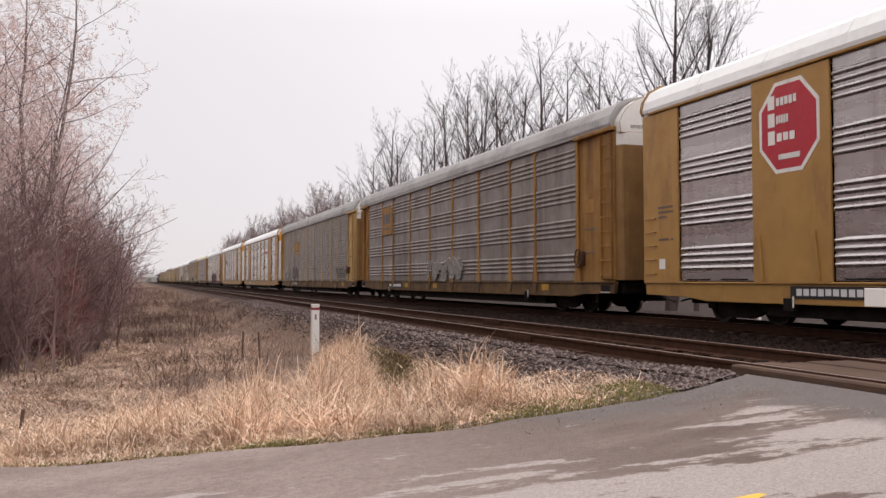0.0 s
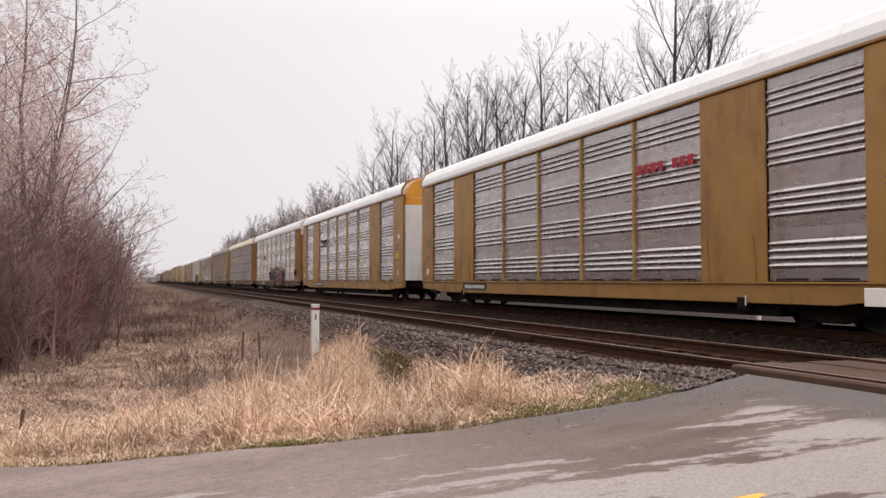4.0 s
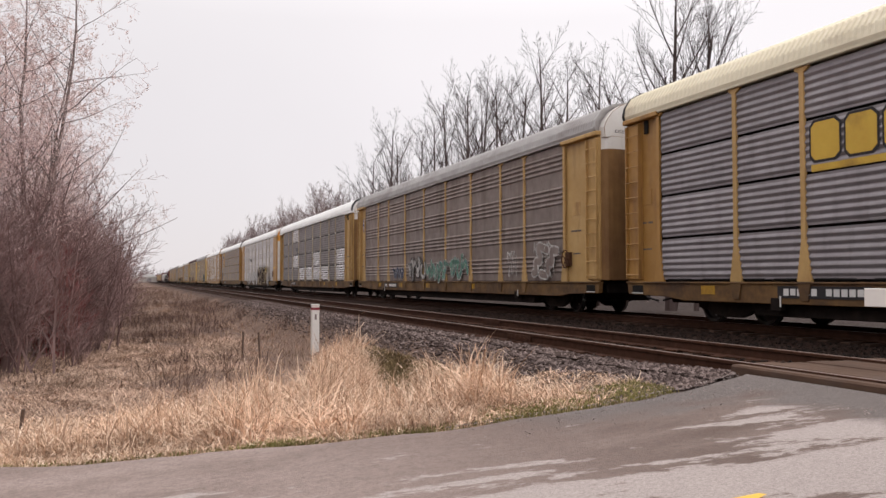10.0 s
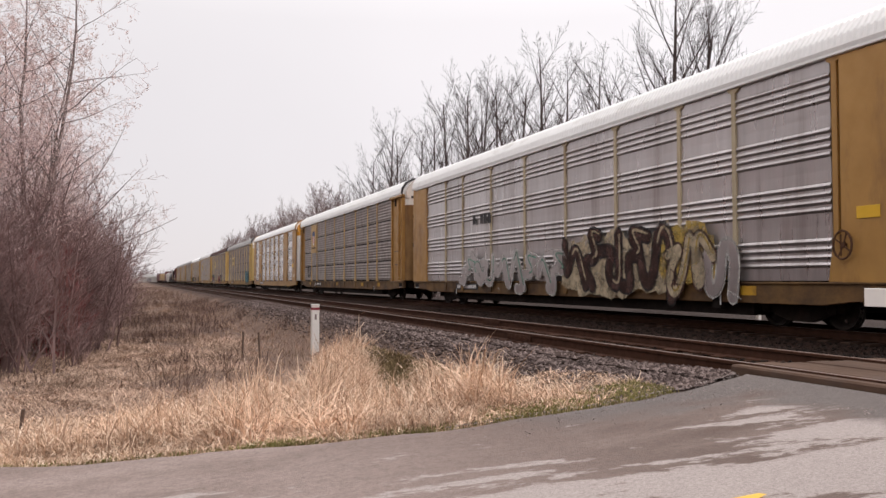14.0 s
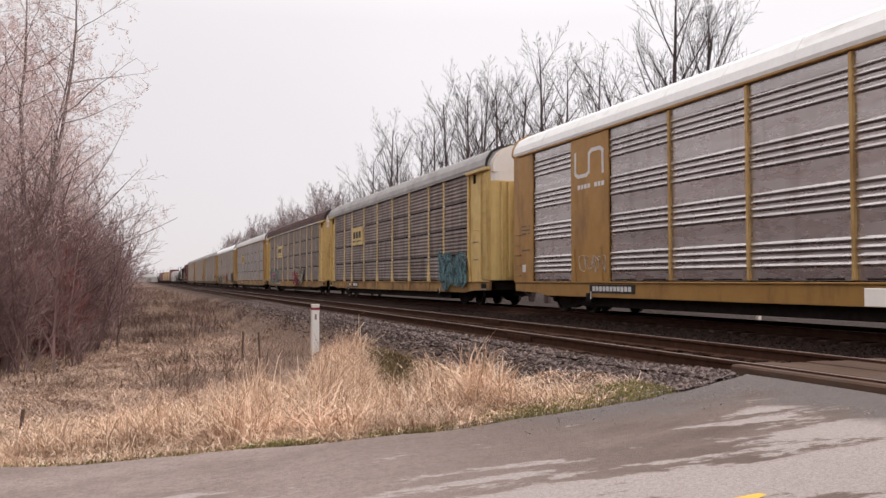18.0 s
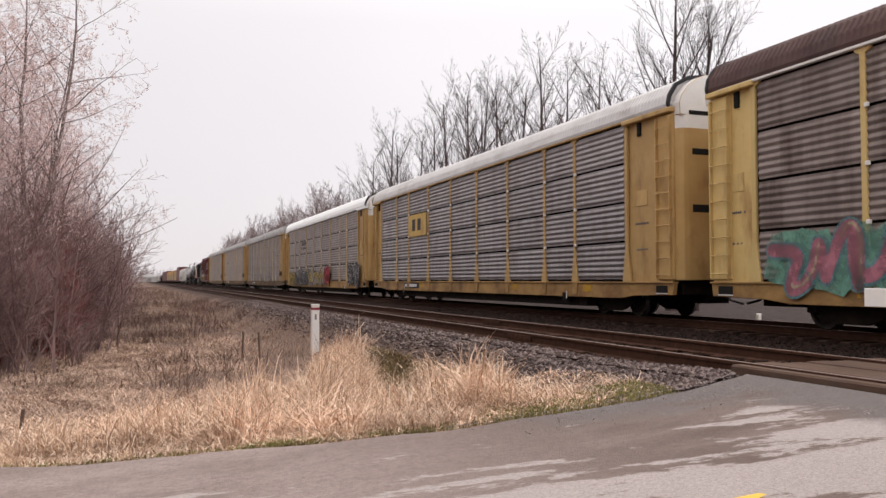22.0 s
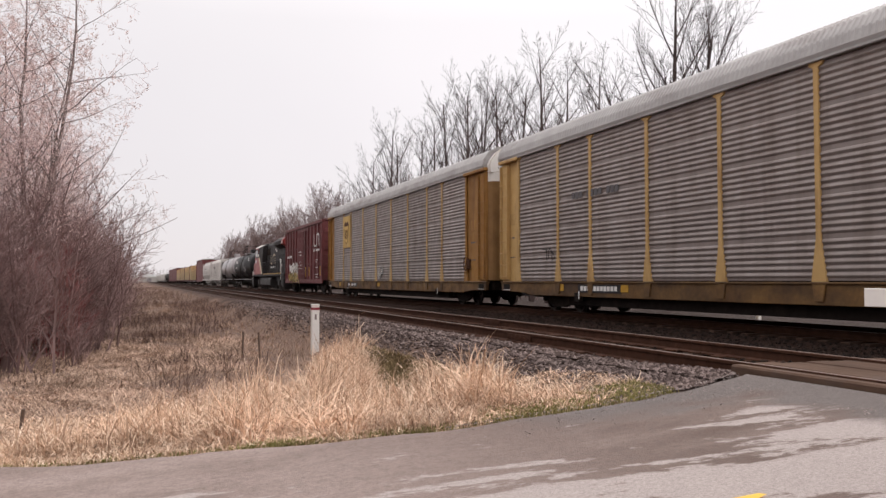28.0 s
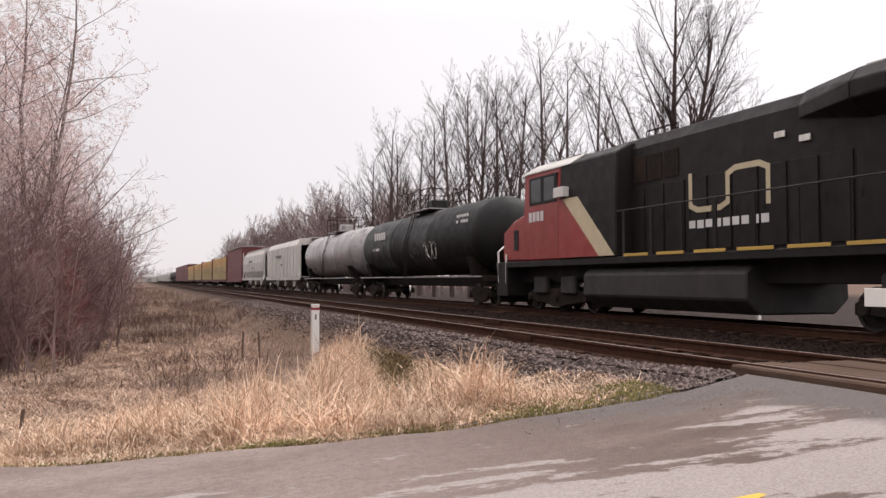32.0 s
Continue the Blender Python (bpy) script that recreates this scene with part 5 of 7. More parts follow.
box_part("yellow_label", c, "fresh_yellow", -1.575, -1.562, -12.45, -11.85, 2.1, 2.35, 0.003)
c = CARS[3]
graffiti(c, -1.63, -2.2, 1.9, 0.5, 2.2, 4, "black_paint", "white_paint", 23, None, "red_paint")
graffiti(c, -1.635, -5.7, -2.2, 0.5, 2.1, 4, "maroon_paint", "white_paint", 24, None, "maroon_paint")
bars_text(c, "railway_name", -1.56, 5.2, 6.7, 3.1, 3.45, 6, "black_paint", "black plain bars", 4)
c = CARS[4]
block_logo(c, 4.75, 7.1, 3.05, 4.0, "logo_yellow", "black_paint", "yellow block mark with dark rims", 0.045)
c = CARS[5]
graffiti(c, -1.57, -1.4, 1.1, 0.98, 1.75, 5, "green_paint", "chalk_white", 25, "teal_paint")
graffiti(c, -1.57, -3.9, -1.8, 1.05, 2.0, 3, "green_paint", "chalk_white", 29, "teal_paint")
graffiti(c, -1.57, 1.4, 3.6, 0.98, 2.0, 4, "chalk_white", "black_paint", 26)
graffiti(c, -1.57, 4.5, 6.2, 1.05, 1.6, 4, "blue_paint", "chalk_white", 27)
tag_lines(c, -1.57, -8.2, -7.4, 1.1, 2.0, 3, "chalk_white", 7)
graffiti(c, -1.57, -11.1, -9.5, 1.05, 2.1, 2, "panel_brown", "chalk_white", 28)
tag_lines(c, -1.57, -10.9, -9.5, 1.05, 2.2, 3, "chalk_white", 6)
for col, s in (("faded_grey", 1.0), ("blue_paint", 0.93), ("chalk_white", 0.66)):
    g = Geo().poly_x([(12.45 + 0.30 * s * math.cos(a * 0.524), 4.15 + 0.44 * s * math.sin(a * 0.524)) for a in range(12)], -1.462 - 0.012 * (1.05 - s) * 3, 0)
    part("round_emblem", g.mesh("round_emblem", col), c, "round blue emblem with a white cross")
box_part("emblem_cross", c, "blue_paint", -1.487, -1.482, 12.41, 12.49, 3.9, 4.4, 0.001)
box_part("emblem_cross", c, "blue_paint", -1.487, -1.482, 12.27, 12.63, 4.1, 4.2, 0.001)
c = CARS[6]
bars_text(c, "railway_name", -1.527, 4.4, 6.3, 3.35, 3.65, 4, "faded_grey", "faded grey plain bars", 4)
bars_text(c, "railway_name", -1.527, 4.3, 5.4, 3.05, 3.25, 5, "black_paint", "black plain bars", 4)
c = CARS[7]
graffiti(c, -1.63, -6.5, -1.4, 0.5, 2.35, 5, "brown_paint", "black_paint", 29, "cream_paint", "cream_paint")
graffiti(c, -1.635, -8.0, -6.4, 0.5, 2.2, 2, "cream_paint", "brown_paint", 30, "yellow_paint", "yellow_paint")
graffiti(c, -1.63, -8.9, -8.0, 0.6, 1.9, 1, "galvanised_dull", "chalk_white", 31)
graffiti(c, -1.63, -1.3, 7.0, 0.6, 1.95, 8, "galvanised_dull", "chalk_white", 32, "green_paint")
bars_text(c, "railway_name", -1.56, 4.4, 6.2, 3.1, 3.45, 5, "black_paint", "black plain bars", 4)
box_part("yellow_label", c, "fresh_yellow", -1.575, -1.562, -12.5, -12.0, 2.08, 2.30, 0.003)
c = CARS[8]
box_part("emblem_plate", c, "ochre_pale", -1.58, -1.55, 7.42, 9.2, 3.0, 5.05, 0.008, "yellow emblem plate")
sh = [(0.42, 0.30), (0.40, -0.15), (0.25, -0.48), (0.0, -0.62), (-0.25, -0.48), (-0.40, -0.15), (-0.42, 0.30), (-0.22, 0.42), (0.0, 0.36), (0.22, 0.42)]
g = Geo().poly_x([(8.3 + a, 4.2 + b) for a, b in sh], -1.584, 0).poly_x([(8.3 + a * 0.86, 4.12 + b * 0.8 - 0.08) for a, b in sh if b < 0.31], -1.588, 1).poly_x([(7.9, 4.22), (8.7, 4.22), (8.7, 4.52), (7.9, 4.52)], -1.592, 2)
for kk in range(4):
    g.poly_x([(8.02 + 0.16 * kk, 3.72), (8.09 + 0.16 * kk, 3.72), (8.09 + 0.16 * kk, 4.2), (8.02 + 0.16 * kk, 4.2)], -1.592, 3)
part("shield_emblem", g.mesh("shield_emblem", "black_paint", "chalk_white", "blue_paint", "red_paint"), c, "shield emblem with blue top and red stripes")
bars_text(c, "emblem_bar", -1.584, 7.6, 9.0, 3.3, 3.42, 12, "black_paint", "plain dark bars", 4)
tag_lines(c, -1.57, 9.3, 10.6, 1.2, 2.1, 3, "black_paint", 8)
c = CARS[9]
ribbon_logo(c, -1.565, 7.15, 8.85, 3.95, 4.75, "chalk_white", "white bent-ribbon railway mark")
bars_text(c, "small_bar", -1.565, 7.15, 8.85, 3.62, 3.75, 9, "chalk_white", "small plain white bars", 4)
box_part("yellow_label", c, "fresh_yellow", -1.575, -1.562, -12.0, -11.3, 2.1, 2.35, 0.003)
tag_lines(c, -1.57, 7.1, 8.6, 1.2, 1.7, 4, "chalk_white", 9)
c = CARS[10]
plate(c, 4.62, 7.22, 3.05, 4.10, "ochre_light", "black_paint", "pale yellow railway plate with dark bars")
graffiti(c, -1.63, -11.3, -8.4, 0.62, 2.1, 4, "teal_paint", "black_paint", 33, "blue_paint", "teal_paint")
c = CARS[11]
plate(c, 4.62, 7.22, 3.05, 4.10, "ochre_light", "black_paint", "pale yellow railway plate with dark bars")
graffiti(c, -1.63, -3.9, -1.6, 0.6, 1.8, 3, "red_paint", "maroon_paint", 34, "cream_paint")
graffiti(c, -1.63, -5.9, -3.8, 0.7, 1.95, 3, "cream_paint", "teal_paint", 46, "pink_paint")
graffiti(c, -1.57, 7.2, 11.3, 0.7, 2.0, 4, "pink_paint", "teal_paint", 35, "cream_paint", "green_paint")
c = CARS[12]
box_part("logo_plate", c, "plate_yellow", -1.575, -1.55, 4.65, 7.2, 3.02, 4.05, 0.006, "yellow plate with two bold dark bars")
for yy in (5.4, 6.2):
    box_part("logo_mark", c, "black_paint", -1.58, -1.575, yy, yy + 0.45, 3.28, 3.83, 0.001, "bold plain dark bar")
c = CARS[13]
graffiti(c, -1.63, -12.1, -9.6, 0.62, 2.0, 5, "black_paint", "chalk_white", 36, None, "black_paint")
graffiti(c, -1.63, -4.2, -2.7, 0.62, 1.95, 2, "red_paint", "maroon_paint", 37, None, "red_paint")
graffiti(c, -1.63, 2.9, 8.4, 0.62, 1.8, 6, "faded_grey", "black_paint", 44, "chalk_white")
graffiti(c, -1.63, -2.6, 2.8, 0.65, 1.75, 6, "yellow_paint", "black_paint", 38, "chalk_white", "panel_warm")
graffiti(c, -1.63, 8.5, 11.4, 0.62, 1.7, 4, "yellow_paint", "faded_grey", 39, None, "yellow_paint")
bars_text(c, "railway_name", -1.527, 4.5, 6.4, 3.7, 4.0, 3, "black_paint", "dark plain bars", 4)
bars_text(c, "railway_name", -1.527, 4.3, 6.6, 3.4, 3.55, 6, "black_paint", "dark plain bars", 5)
tag_lines(c, -1.47, 11.9, 12.7, 4.15, 4.8, 3, "red_paint", 10)
c = CARS[14]
graffiti(c, -1.57, -5.7, -2.4, 0.8, 1.9, 4, "panel_brown", "chalk_white", 40)
graffiti(c, -1.57, -0.7, 4.0, 0.98, 1.85, 5, "panel_brown", "chalk_white", 41)
c = CARS[15]
bars_text(c, "railway_name", -1.534, 5.8, 8.4, 3.38, 3.58, 12, "faded_grey", "faded grey plain bars", 4)
tag_lines(c, -1.57, 9.4, 10.2, 1.6, 2.0, 2, "black_paint", 12)
c = CARS[16]
box_part("emblem_plate", c, "plate_yellow", -1.58, -1.55, 7.42, 9.2, 3.0, 4.95, 0.008, "weathered yellow emblem plate")
g = Geo().poly_x([(8.3 + 1.35 * a, 4.05 + 1.35 * b) for a, b in sh], -1.584, 0).poly_x([(8.3 + 1.2 * a, 3.98 + 1.15 * b) for a, b in sh if b < 0.31], -1.588, 1)
for kk in range(5):
    g.poly_x([(7.92 + 0.165 * kk, 3.5 + 0.05 * abs(kk - 2)), (8.00 + 0.165 * kk, 3.5 + 0.05 * abs(kk - 2)), (8.00 + 0.165 * kk, 4.1), (7.92 + 0.165 * kk, 4.1)], -1.592, 0)
part("shield_emblem", g.mesh("shield_emblem", "rusty_metal", "plate_yellow"), c, "rusty faded shield emblem with stripes")
graffiti(c, -1.56, 0.1, 1.0, 1.1, 1.75, 1, "chalk_white", "chalk_white", 42)


def place(name, label, category, group, front, length):
    """A vehicle whose front end is at that y at 32 s."""
    y_mid = front + length / 2 + V * 32.0
    return thing(name, label, category, group, (MAIN_X, y_mid, 0)), y_mid


def boxcar(front, length, mat, label, detail=True):
    c, y0 = place("boxcar", label, "railway wagon", "boxcars of the train", front, length)
    h = length / 2 - 0.75
    part("body", Geo().box(-1.42, 1.42, -h, h, 1.0, 5.24).mesh("body", mat, bevel=0.03), c)
    part("roof", Geo().prism_y([(-1.5, 5.27), (-1.5, 5.34), (0, 5.45), (1.5, 5.34), (1.5, 5.27)], -h - 0.05, h + 0.05).mesh("roof", mat if detail else "roof_grey", bevel=0.02), c)
    part("underframe", Geo().box(-1.2, 1.2, -h, h, 0.7, 1.0).box(-0.3, 0.3, -h - 0.3, h + 0.3, 0.6, 0.95).mesh("underframe", "underframe", bevel=0.02), c)
    for s in (-1, 1):
        box_part("side_sill", c, mat, s * 1.46 - 0.04, s * 1.46 + 0.04, -h, h, 0.78, 1.08, 0.01)
        box_part("top_chord", c, mat, s * 1.46 - 0.06, s * 1.46 + 0.06, -h, h, 5.12, 5.27, 0.01)
        if detail:
            for k in range(13):
                yy = -h + 0.06 + (2 * h - 0.12) * k / 12
                if -1.6 < yy < 1.45:
                    continue
                box_part("side_post", c, mat, s * 1.47 - 0.05, s * 1.47 + 0.05, yy - 0.05, yy + 0.05, 1.08, 5.07, 0.012)
            for zz, a, b in ((3.55, -h, -1.5), (3.55, 1.45, h), (2.2, -h, -1.5), (2.2, 1.45, h)):
                box_part("belt_rail", c, mat, s * 1.45 - 0.03, s * 1.45 + 0.03, a, b, zz - 0.04, zz + 0.04, 0.01)
            door = part("door", Geo().box(-0.06, 0.06, -1.5, 1.45, 1.1, 4.85).mesh("door", mat, bevel=0.015), c, "plug door with rods", (s * 1.49, 0, 0))
            for yy in (-1.0, -0.4, 0.35, 0.95):
                box_part("door_rod", door, mat, -0.10 * 1 if s < 0 else 0.06, -0.06 if s < 0 else 0.10, yy - 0.025, yy + 0.025, 1.15, 4.8, 0.006)
            for zz in (1.5, 2.9, 4.3):
                box_part("door_rib", door, mat, -0.09 if s < 0 else 0.05, -0.05 if s < 0 else 0.09, -1.45, 1.4, zz - 0.05, zz + 0.05, 0.006)
    for s in (-1, 1):
        bogie(c, s * (h - 1.6), key=y0)
        coupler(c, s * (h + 0.2), s)
        if detail:
            for zz in np.arange(1.3, 5.0, 0.62):
                box_part("end_rib", c, mat, -1.3, 1.3, s * h - (0.0 if s > 0 else 0.07), s * h + (0.07 if s > 0 else 0.0), zz, zz + 0.28, 0.03)
    TRAIN.append(c)
    return c


def locomotive(front, length):
    c, y0 = place("locomotive", "black, red and white diesel locomotive with long hood", "locomotive", "", front, length)
    h = 10.75
    part("frame", Geo().box(-1.5, 1.5, -h, h, 1.42, 1.62).box(-0.9, 0.9, -h + 0.6, h - 0.6, 0.9, 1.45).mesh("frame", "loco_black", bevel=0.02), c)
    for k in range(8):
        yy = -h + 1.6 + 1.48 * k
        box_part("sill_stripe", c, "plate_yellow", -1.522, -1.498, yy, yy + 1.1, 1.615, 1.69, 0.003, "thin yellow reflective dash")
    prof = [(-1.42, 1.15), (-1.45, 0.55), (-1.05, 0.22), (1.05, 0.22), (1.45, 0.55), (1.42, 1.15), (1.25, 1.32), (-1.25, 1.32)]
    part("fuel_tank", Geo().prism_y(prof, -2.3, 4.6).mesh("fuel_tank", "loco_grey", bevel=0.04), c, "grey fuel tank")
    hood = [(-0.98, 1.62), (-0.98, 4.55), (-0.78, 4.86), (0.78, 4.86), (0.98, 4.55), (0.98, 1.62)]
    part("long_hood", Geo().prism_y(hood, -9.0, 4.0).mesh("long_hood", "loco_black", bevel=0.03), c, "black long hood")
    for k in range(14):
        yy = -8.7 + 0.86 * k
        part("hood_door", cached("hooddoor", lambda: Geo().box(-0.02, 0.02, -0.38, 0.38, 0, 1.75).box(-0.035, -0.02, 0.25, 0.29, 0.8, 1.0).mesh("hood_door", "loco_black", bevel=0.008)), c, "", (-0.995, yy, 1.72))
    rad = [(-1.52, 4.30), (-1.52, 4.62), (-1.25, 4.90), (1.25, 4.90), (1.52, 4.62), (1.52, 4.30), (0.985, 3.98), (-0.985, 3.98)]
    slim = [(-0.985, 4.32), (-0.985, 4.55), (-0.80, 4.875), (0.80, 4.875), (0.985, 4.55), (0.985, 4.32), (0.982, 4.25), (-0.982, 4.25)]
    g = Geo().prism_y(rad, -9.2, -5.2)
    n = len(rad)
    g.add([(x, -5.2, z) for x, z in rad] + [(x, -3.4, z) for x, z in slim], [(i, (i + 1) % n, n + (i + 1) % n, n + i) for i in range(n)] + [tuple(range(n, 2 * n))])
    part("radiator", g.mesh("radiator", "loco_black", bevel=0.02), c, "overhanging black radiator housing")
    part("radiator", Geo().prism_y([(x * 1.003, z * 1.0005) for x, z in rad], -10.3, -9.2).mesh("radiator", "loco_red", bevel=0.03), c, "red end of the radiator housing")
    part("roof_edge", Geo().box(-1.1, 1.1, -8.2, -5.2, 4.90, 4.97).mesh("roof_edge", "hopper_grey", bevel=0.01), c, "pale radiator grille on the roof")
    part("rear_end", Geo().prism_y([(-0.98, 1.62), (-0.98, 4.15), (0.98, 4.15), (0.98, 1.62)], -10.2, -9.0).mesh("rear_end", "loco_red", bevel=0.05), c, "red rear end panel")
    for xx in (-0.14, 0.14):
        part("rear_headlight", cached("hl", lambda: Geo().lathe_y([(0, 0.001), (0, 0.1), (0.08, 0.12), (0.12, 0.12)], 0, 0, 12).mesh("headlight", "tread_steel")), c, "round headlight", (xx, -10.4, 3.95))
    # cab and nose
    cabp = [(-1.52, 1.62), (-1.52, 3.2), (-1.46, 4.5), (-0.95, 4.78), (0.95, 4.78), (1.46, 4.5), (1.52, 3.2), (1.52, 1.62)]
    part("cab", Geo().prism_y(cabp, 5.9, 8.4).mesh("cab", "loco_red", bevel=0.05), c, "red cab")
    part("cab_rear", Geo().prism_y(cabp, 2.7, 5.9).mesh("cab_rear", "loco_black", bevel=0.04), c, "black rear of the cab")
    nose = [(8.4, 1.62), (8.4, 3.25), (9.5, 3.02), (10.25, 2.7), (10.3, 1.62)]
    part("nose", Geo().prism_x(nose, -1.42, 1.42).mesh("nose", "loco_red", bevel=0.08), c, "red nose")
    for s in (-1,):
        part("red_side", Geo().poly_x([(5.9, 3.45), (5.65, 3.45), (3.55, 1.66), (5.9, 1.66)], -1.535, 0, 0.012).mesh("red_side", "loco_red"), c, "red side panel behind the cab")
        part("white_stripe", Geo().poly_x([(5.65, 3.45), (4.75, 3.45), (2.75, 1.66), (3.55, 1.66)], -1.537, 0, 0.012).mesh("white_stripe", "cream_paint"), c, "slanted cream stripe")
        box_part("side_window", c, "cab_glass", -1.53, -1.46, 6.2, 6.9, 3.5, 4.25, 0.01, "dark cab side window")
        box_part("side_window", c, "cab_glass", -1.53, -1.46, 7.1, 7.8, 3.5, 4.25, 0.01, "dark cab side window")
        box_part("window_frame", c, "loco_black", -1.522, -1.44, 6.05, 7.95, 3.42, 4.33, 0.01)
        box_part("sun_visor", c, "white_paint", -1.72, -1.5, 5.3, 5.9, 3.5, 3.8, 0.01, "white cab mirror")
    for xx in (-0.75, 0.75):
        box_part("windscreen", c, "cab_glass", xx - 0.55, xx + 0.55, 8.38, 8.46, 3.5, 4.35, 0.02, "dark windscreen")
    box_part("nose_door", c, "loco_black", -1.44, -1.40, 9.0, 9.35, 2.0, 2.7, 0.01)
    bars_text(c, "fleet_number", -1.528, 6.9, 8.0, 2.86, 3.20, 4, "chalk_white", "plain white number bars", 5)
    bars_text(c, "fleet_number", -1.53, -10.1, -9.35, 4.33, 4.56, 4, "chalk_white", "plain white number bars", 5)
    ribbon_logo(c, -1.02, -2.7, 0.25, 2.6, 3.6, "cream_paint", "cream bent-ribbon railway mark")
    bars_text(c, "small_bar", -1.02, -2.6, 0.2, 2.22, 2.42, 9, "chalk_white", "plain pale bars", 7)
    for yy, zz in ((-3.05, 3.98), (-3.75, 3.80), (-6.9, 2.35)):
        box_part("white_label", c, "white_paint", -1.03, -1.0, yy, yy + 0.3, zz, zz + 0.13, 0.003)
    part("cab_roof", Geo().prism_y([(-1.50, 4.47), (-0.97, 4.79), (0.97, 4.79), (1.50, 4.47), (1.47, 4.53), (0.95, 4.83), (-0.95, 4.83), (-1.47, 4.53)], 5.2, 8.5).mesh("cab_roof", "hopper_grey", bevel=0.006), c, "pale grey cab roof")
    box_part("air_conditioner", c, "loco_grey", -0.6, 0.6, 6.3, 7.5, 4.76, 4.98, 0.04, "grey box on the cab roof")
    part("antenna", Geo().tube([(0.3, 5.2, 4.78), (0.3, 5.2, 5.15)], 0.03, 6).tube([(-0.35, 4.6, 4.78), (-0.35, 4.6, 5.0)], 0.06, 6).mesh("antenna", "bogie_steel"), c, "short roof antenna")
    part("roof_rail", Geo().tube([(-0.7, 1.0, 4.78), (-0.7, 1.0, 5.02), (-0.7, 2.4, 5.02), (-0.7, 2.4, 4.78)], 0.02, 5).mesh("roof_rail", "bogie_steel"), c)
    for k in range(6):
        box_part("radiator_slat", c, "loco_black", -1.53, -1.515, -9.0 + 0.6 * k, -8.5 + 0.6 * k, 4.34, 4.58, 0.004)
    for k in range(3):
        box_part("intake_grille", c, "bogie_steel", -1.0, -0.985, 0.6 + 0.7 * k, 1.2 + 0.7 * k, 3.6, 4.3, 0.01, "dark intake grille")
    # exhaust, horns, rails on the roof
    box_part("exhaust_stack", c, "loco_black", -0.3, 0.3, -1.6, -0.5, 4.78, 5.0, 0.03)
    part("horn", Geo().tube([(0, 0.5, 4.9), (0, 0.95, 4.9)], 0.05, 8).tube([(0.12, 0.5, 4.9), (0.12, 0.85, 4.9)], 0.05, 8).mesh("horn", "bogie_steel"), c)
    g = Geo()
    for yy in np.arange(-8.8, 2.7, 1.24):
        g.box(-1.49, -1.45, yy - 0.07, yy + 0.07, 1.62, 2.82)
    part("stanchion", g.mesh("stanchion", "loco_black", bevel=0.008), c, "flat black handrail stanchions")["kind"] = "stuff"
    g = Geo().tube([(-1.47, -8.9, 2.85), (-1.47, 2.7, 2.85)], 0.02, 6)
    part("handrail", g.mesh("handrail", "loco_grey"), c, "thin walkway handrail on dark stanchions")
    g = Geo().tube([(-1.47, -8.9, 1.0), (-1.47, -9.0, 2.4), (-1.47, -8.85, 2.95), (-1.47, -8.2, 2.95)], 0.035, 6)
    g.tube([(-1.3, -10.6, 1.0), (-1.3, -10.75, 1.9), (-1.0, -10.75, 2.9), (-0.6, -10.75, 2.95)], 0.035, 6)
    g.tube([(-1.47, 10.5, 0.9), (-1.47, 10.6, 2.0), (-1.2, 10.7, 2.2)], 0.035, 6).tube([(-1.47, 9.9, 0.9), (-1.47, 9.9, 1.9)], 0.035, 6)
    part("grab_rail", g.mesh("grab_rail", "white_paint"), c, "white step handrails")
    for s in (-1, 1):
        box_part("step_well", c, "loco_black", -1.5, 1.5, s * 10.2 - 0.45, s * 10.2 + 0.45, 0.42, 1.45, 0.03)
        box_part("pilot", c, "loco_black", -1.4, 1.4, s * 10.7 - 0.06, s * 10.7 + 0.06, 0.2, 1.5, 0.02)
        bogie(c, s * 6.9, (-1.85, 0.0, 1.85), key=y0)
        for yy in (-0.9, 0.95):
            box_part("traction_box", c, "loco_grey", -1.2, -1.02, s * 6.9 + yy - 0.45, s * 6.9 + yy + 0.45, 0.55, 1.1, 0.05)
        coupler(c, s * 10.85, s)
    TRAIN.append(c)
    return c


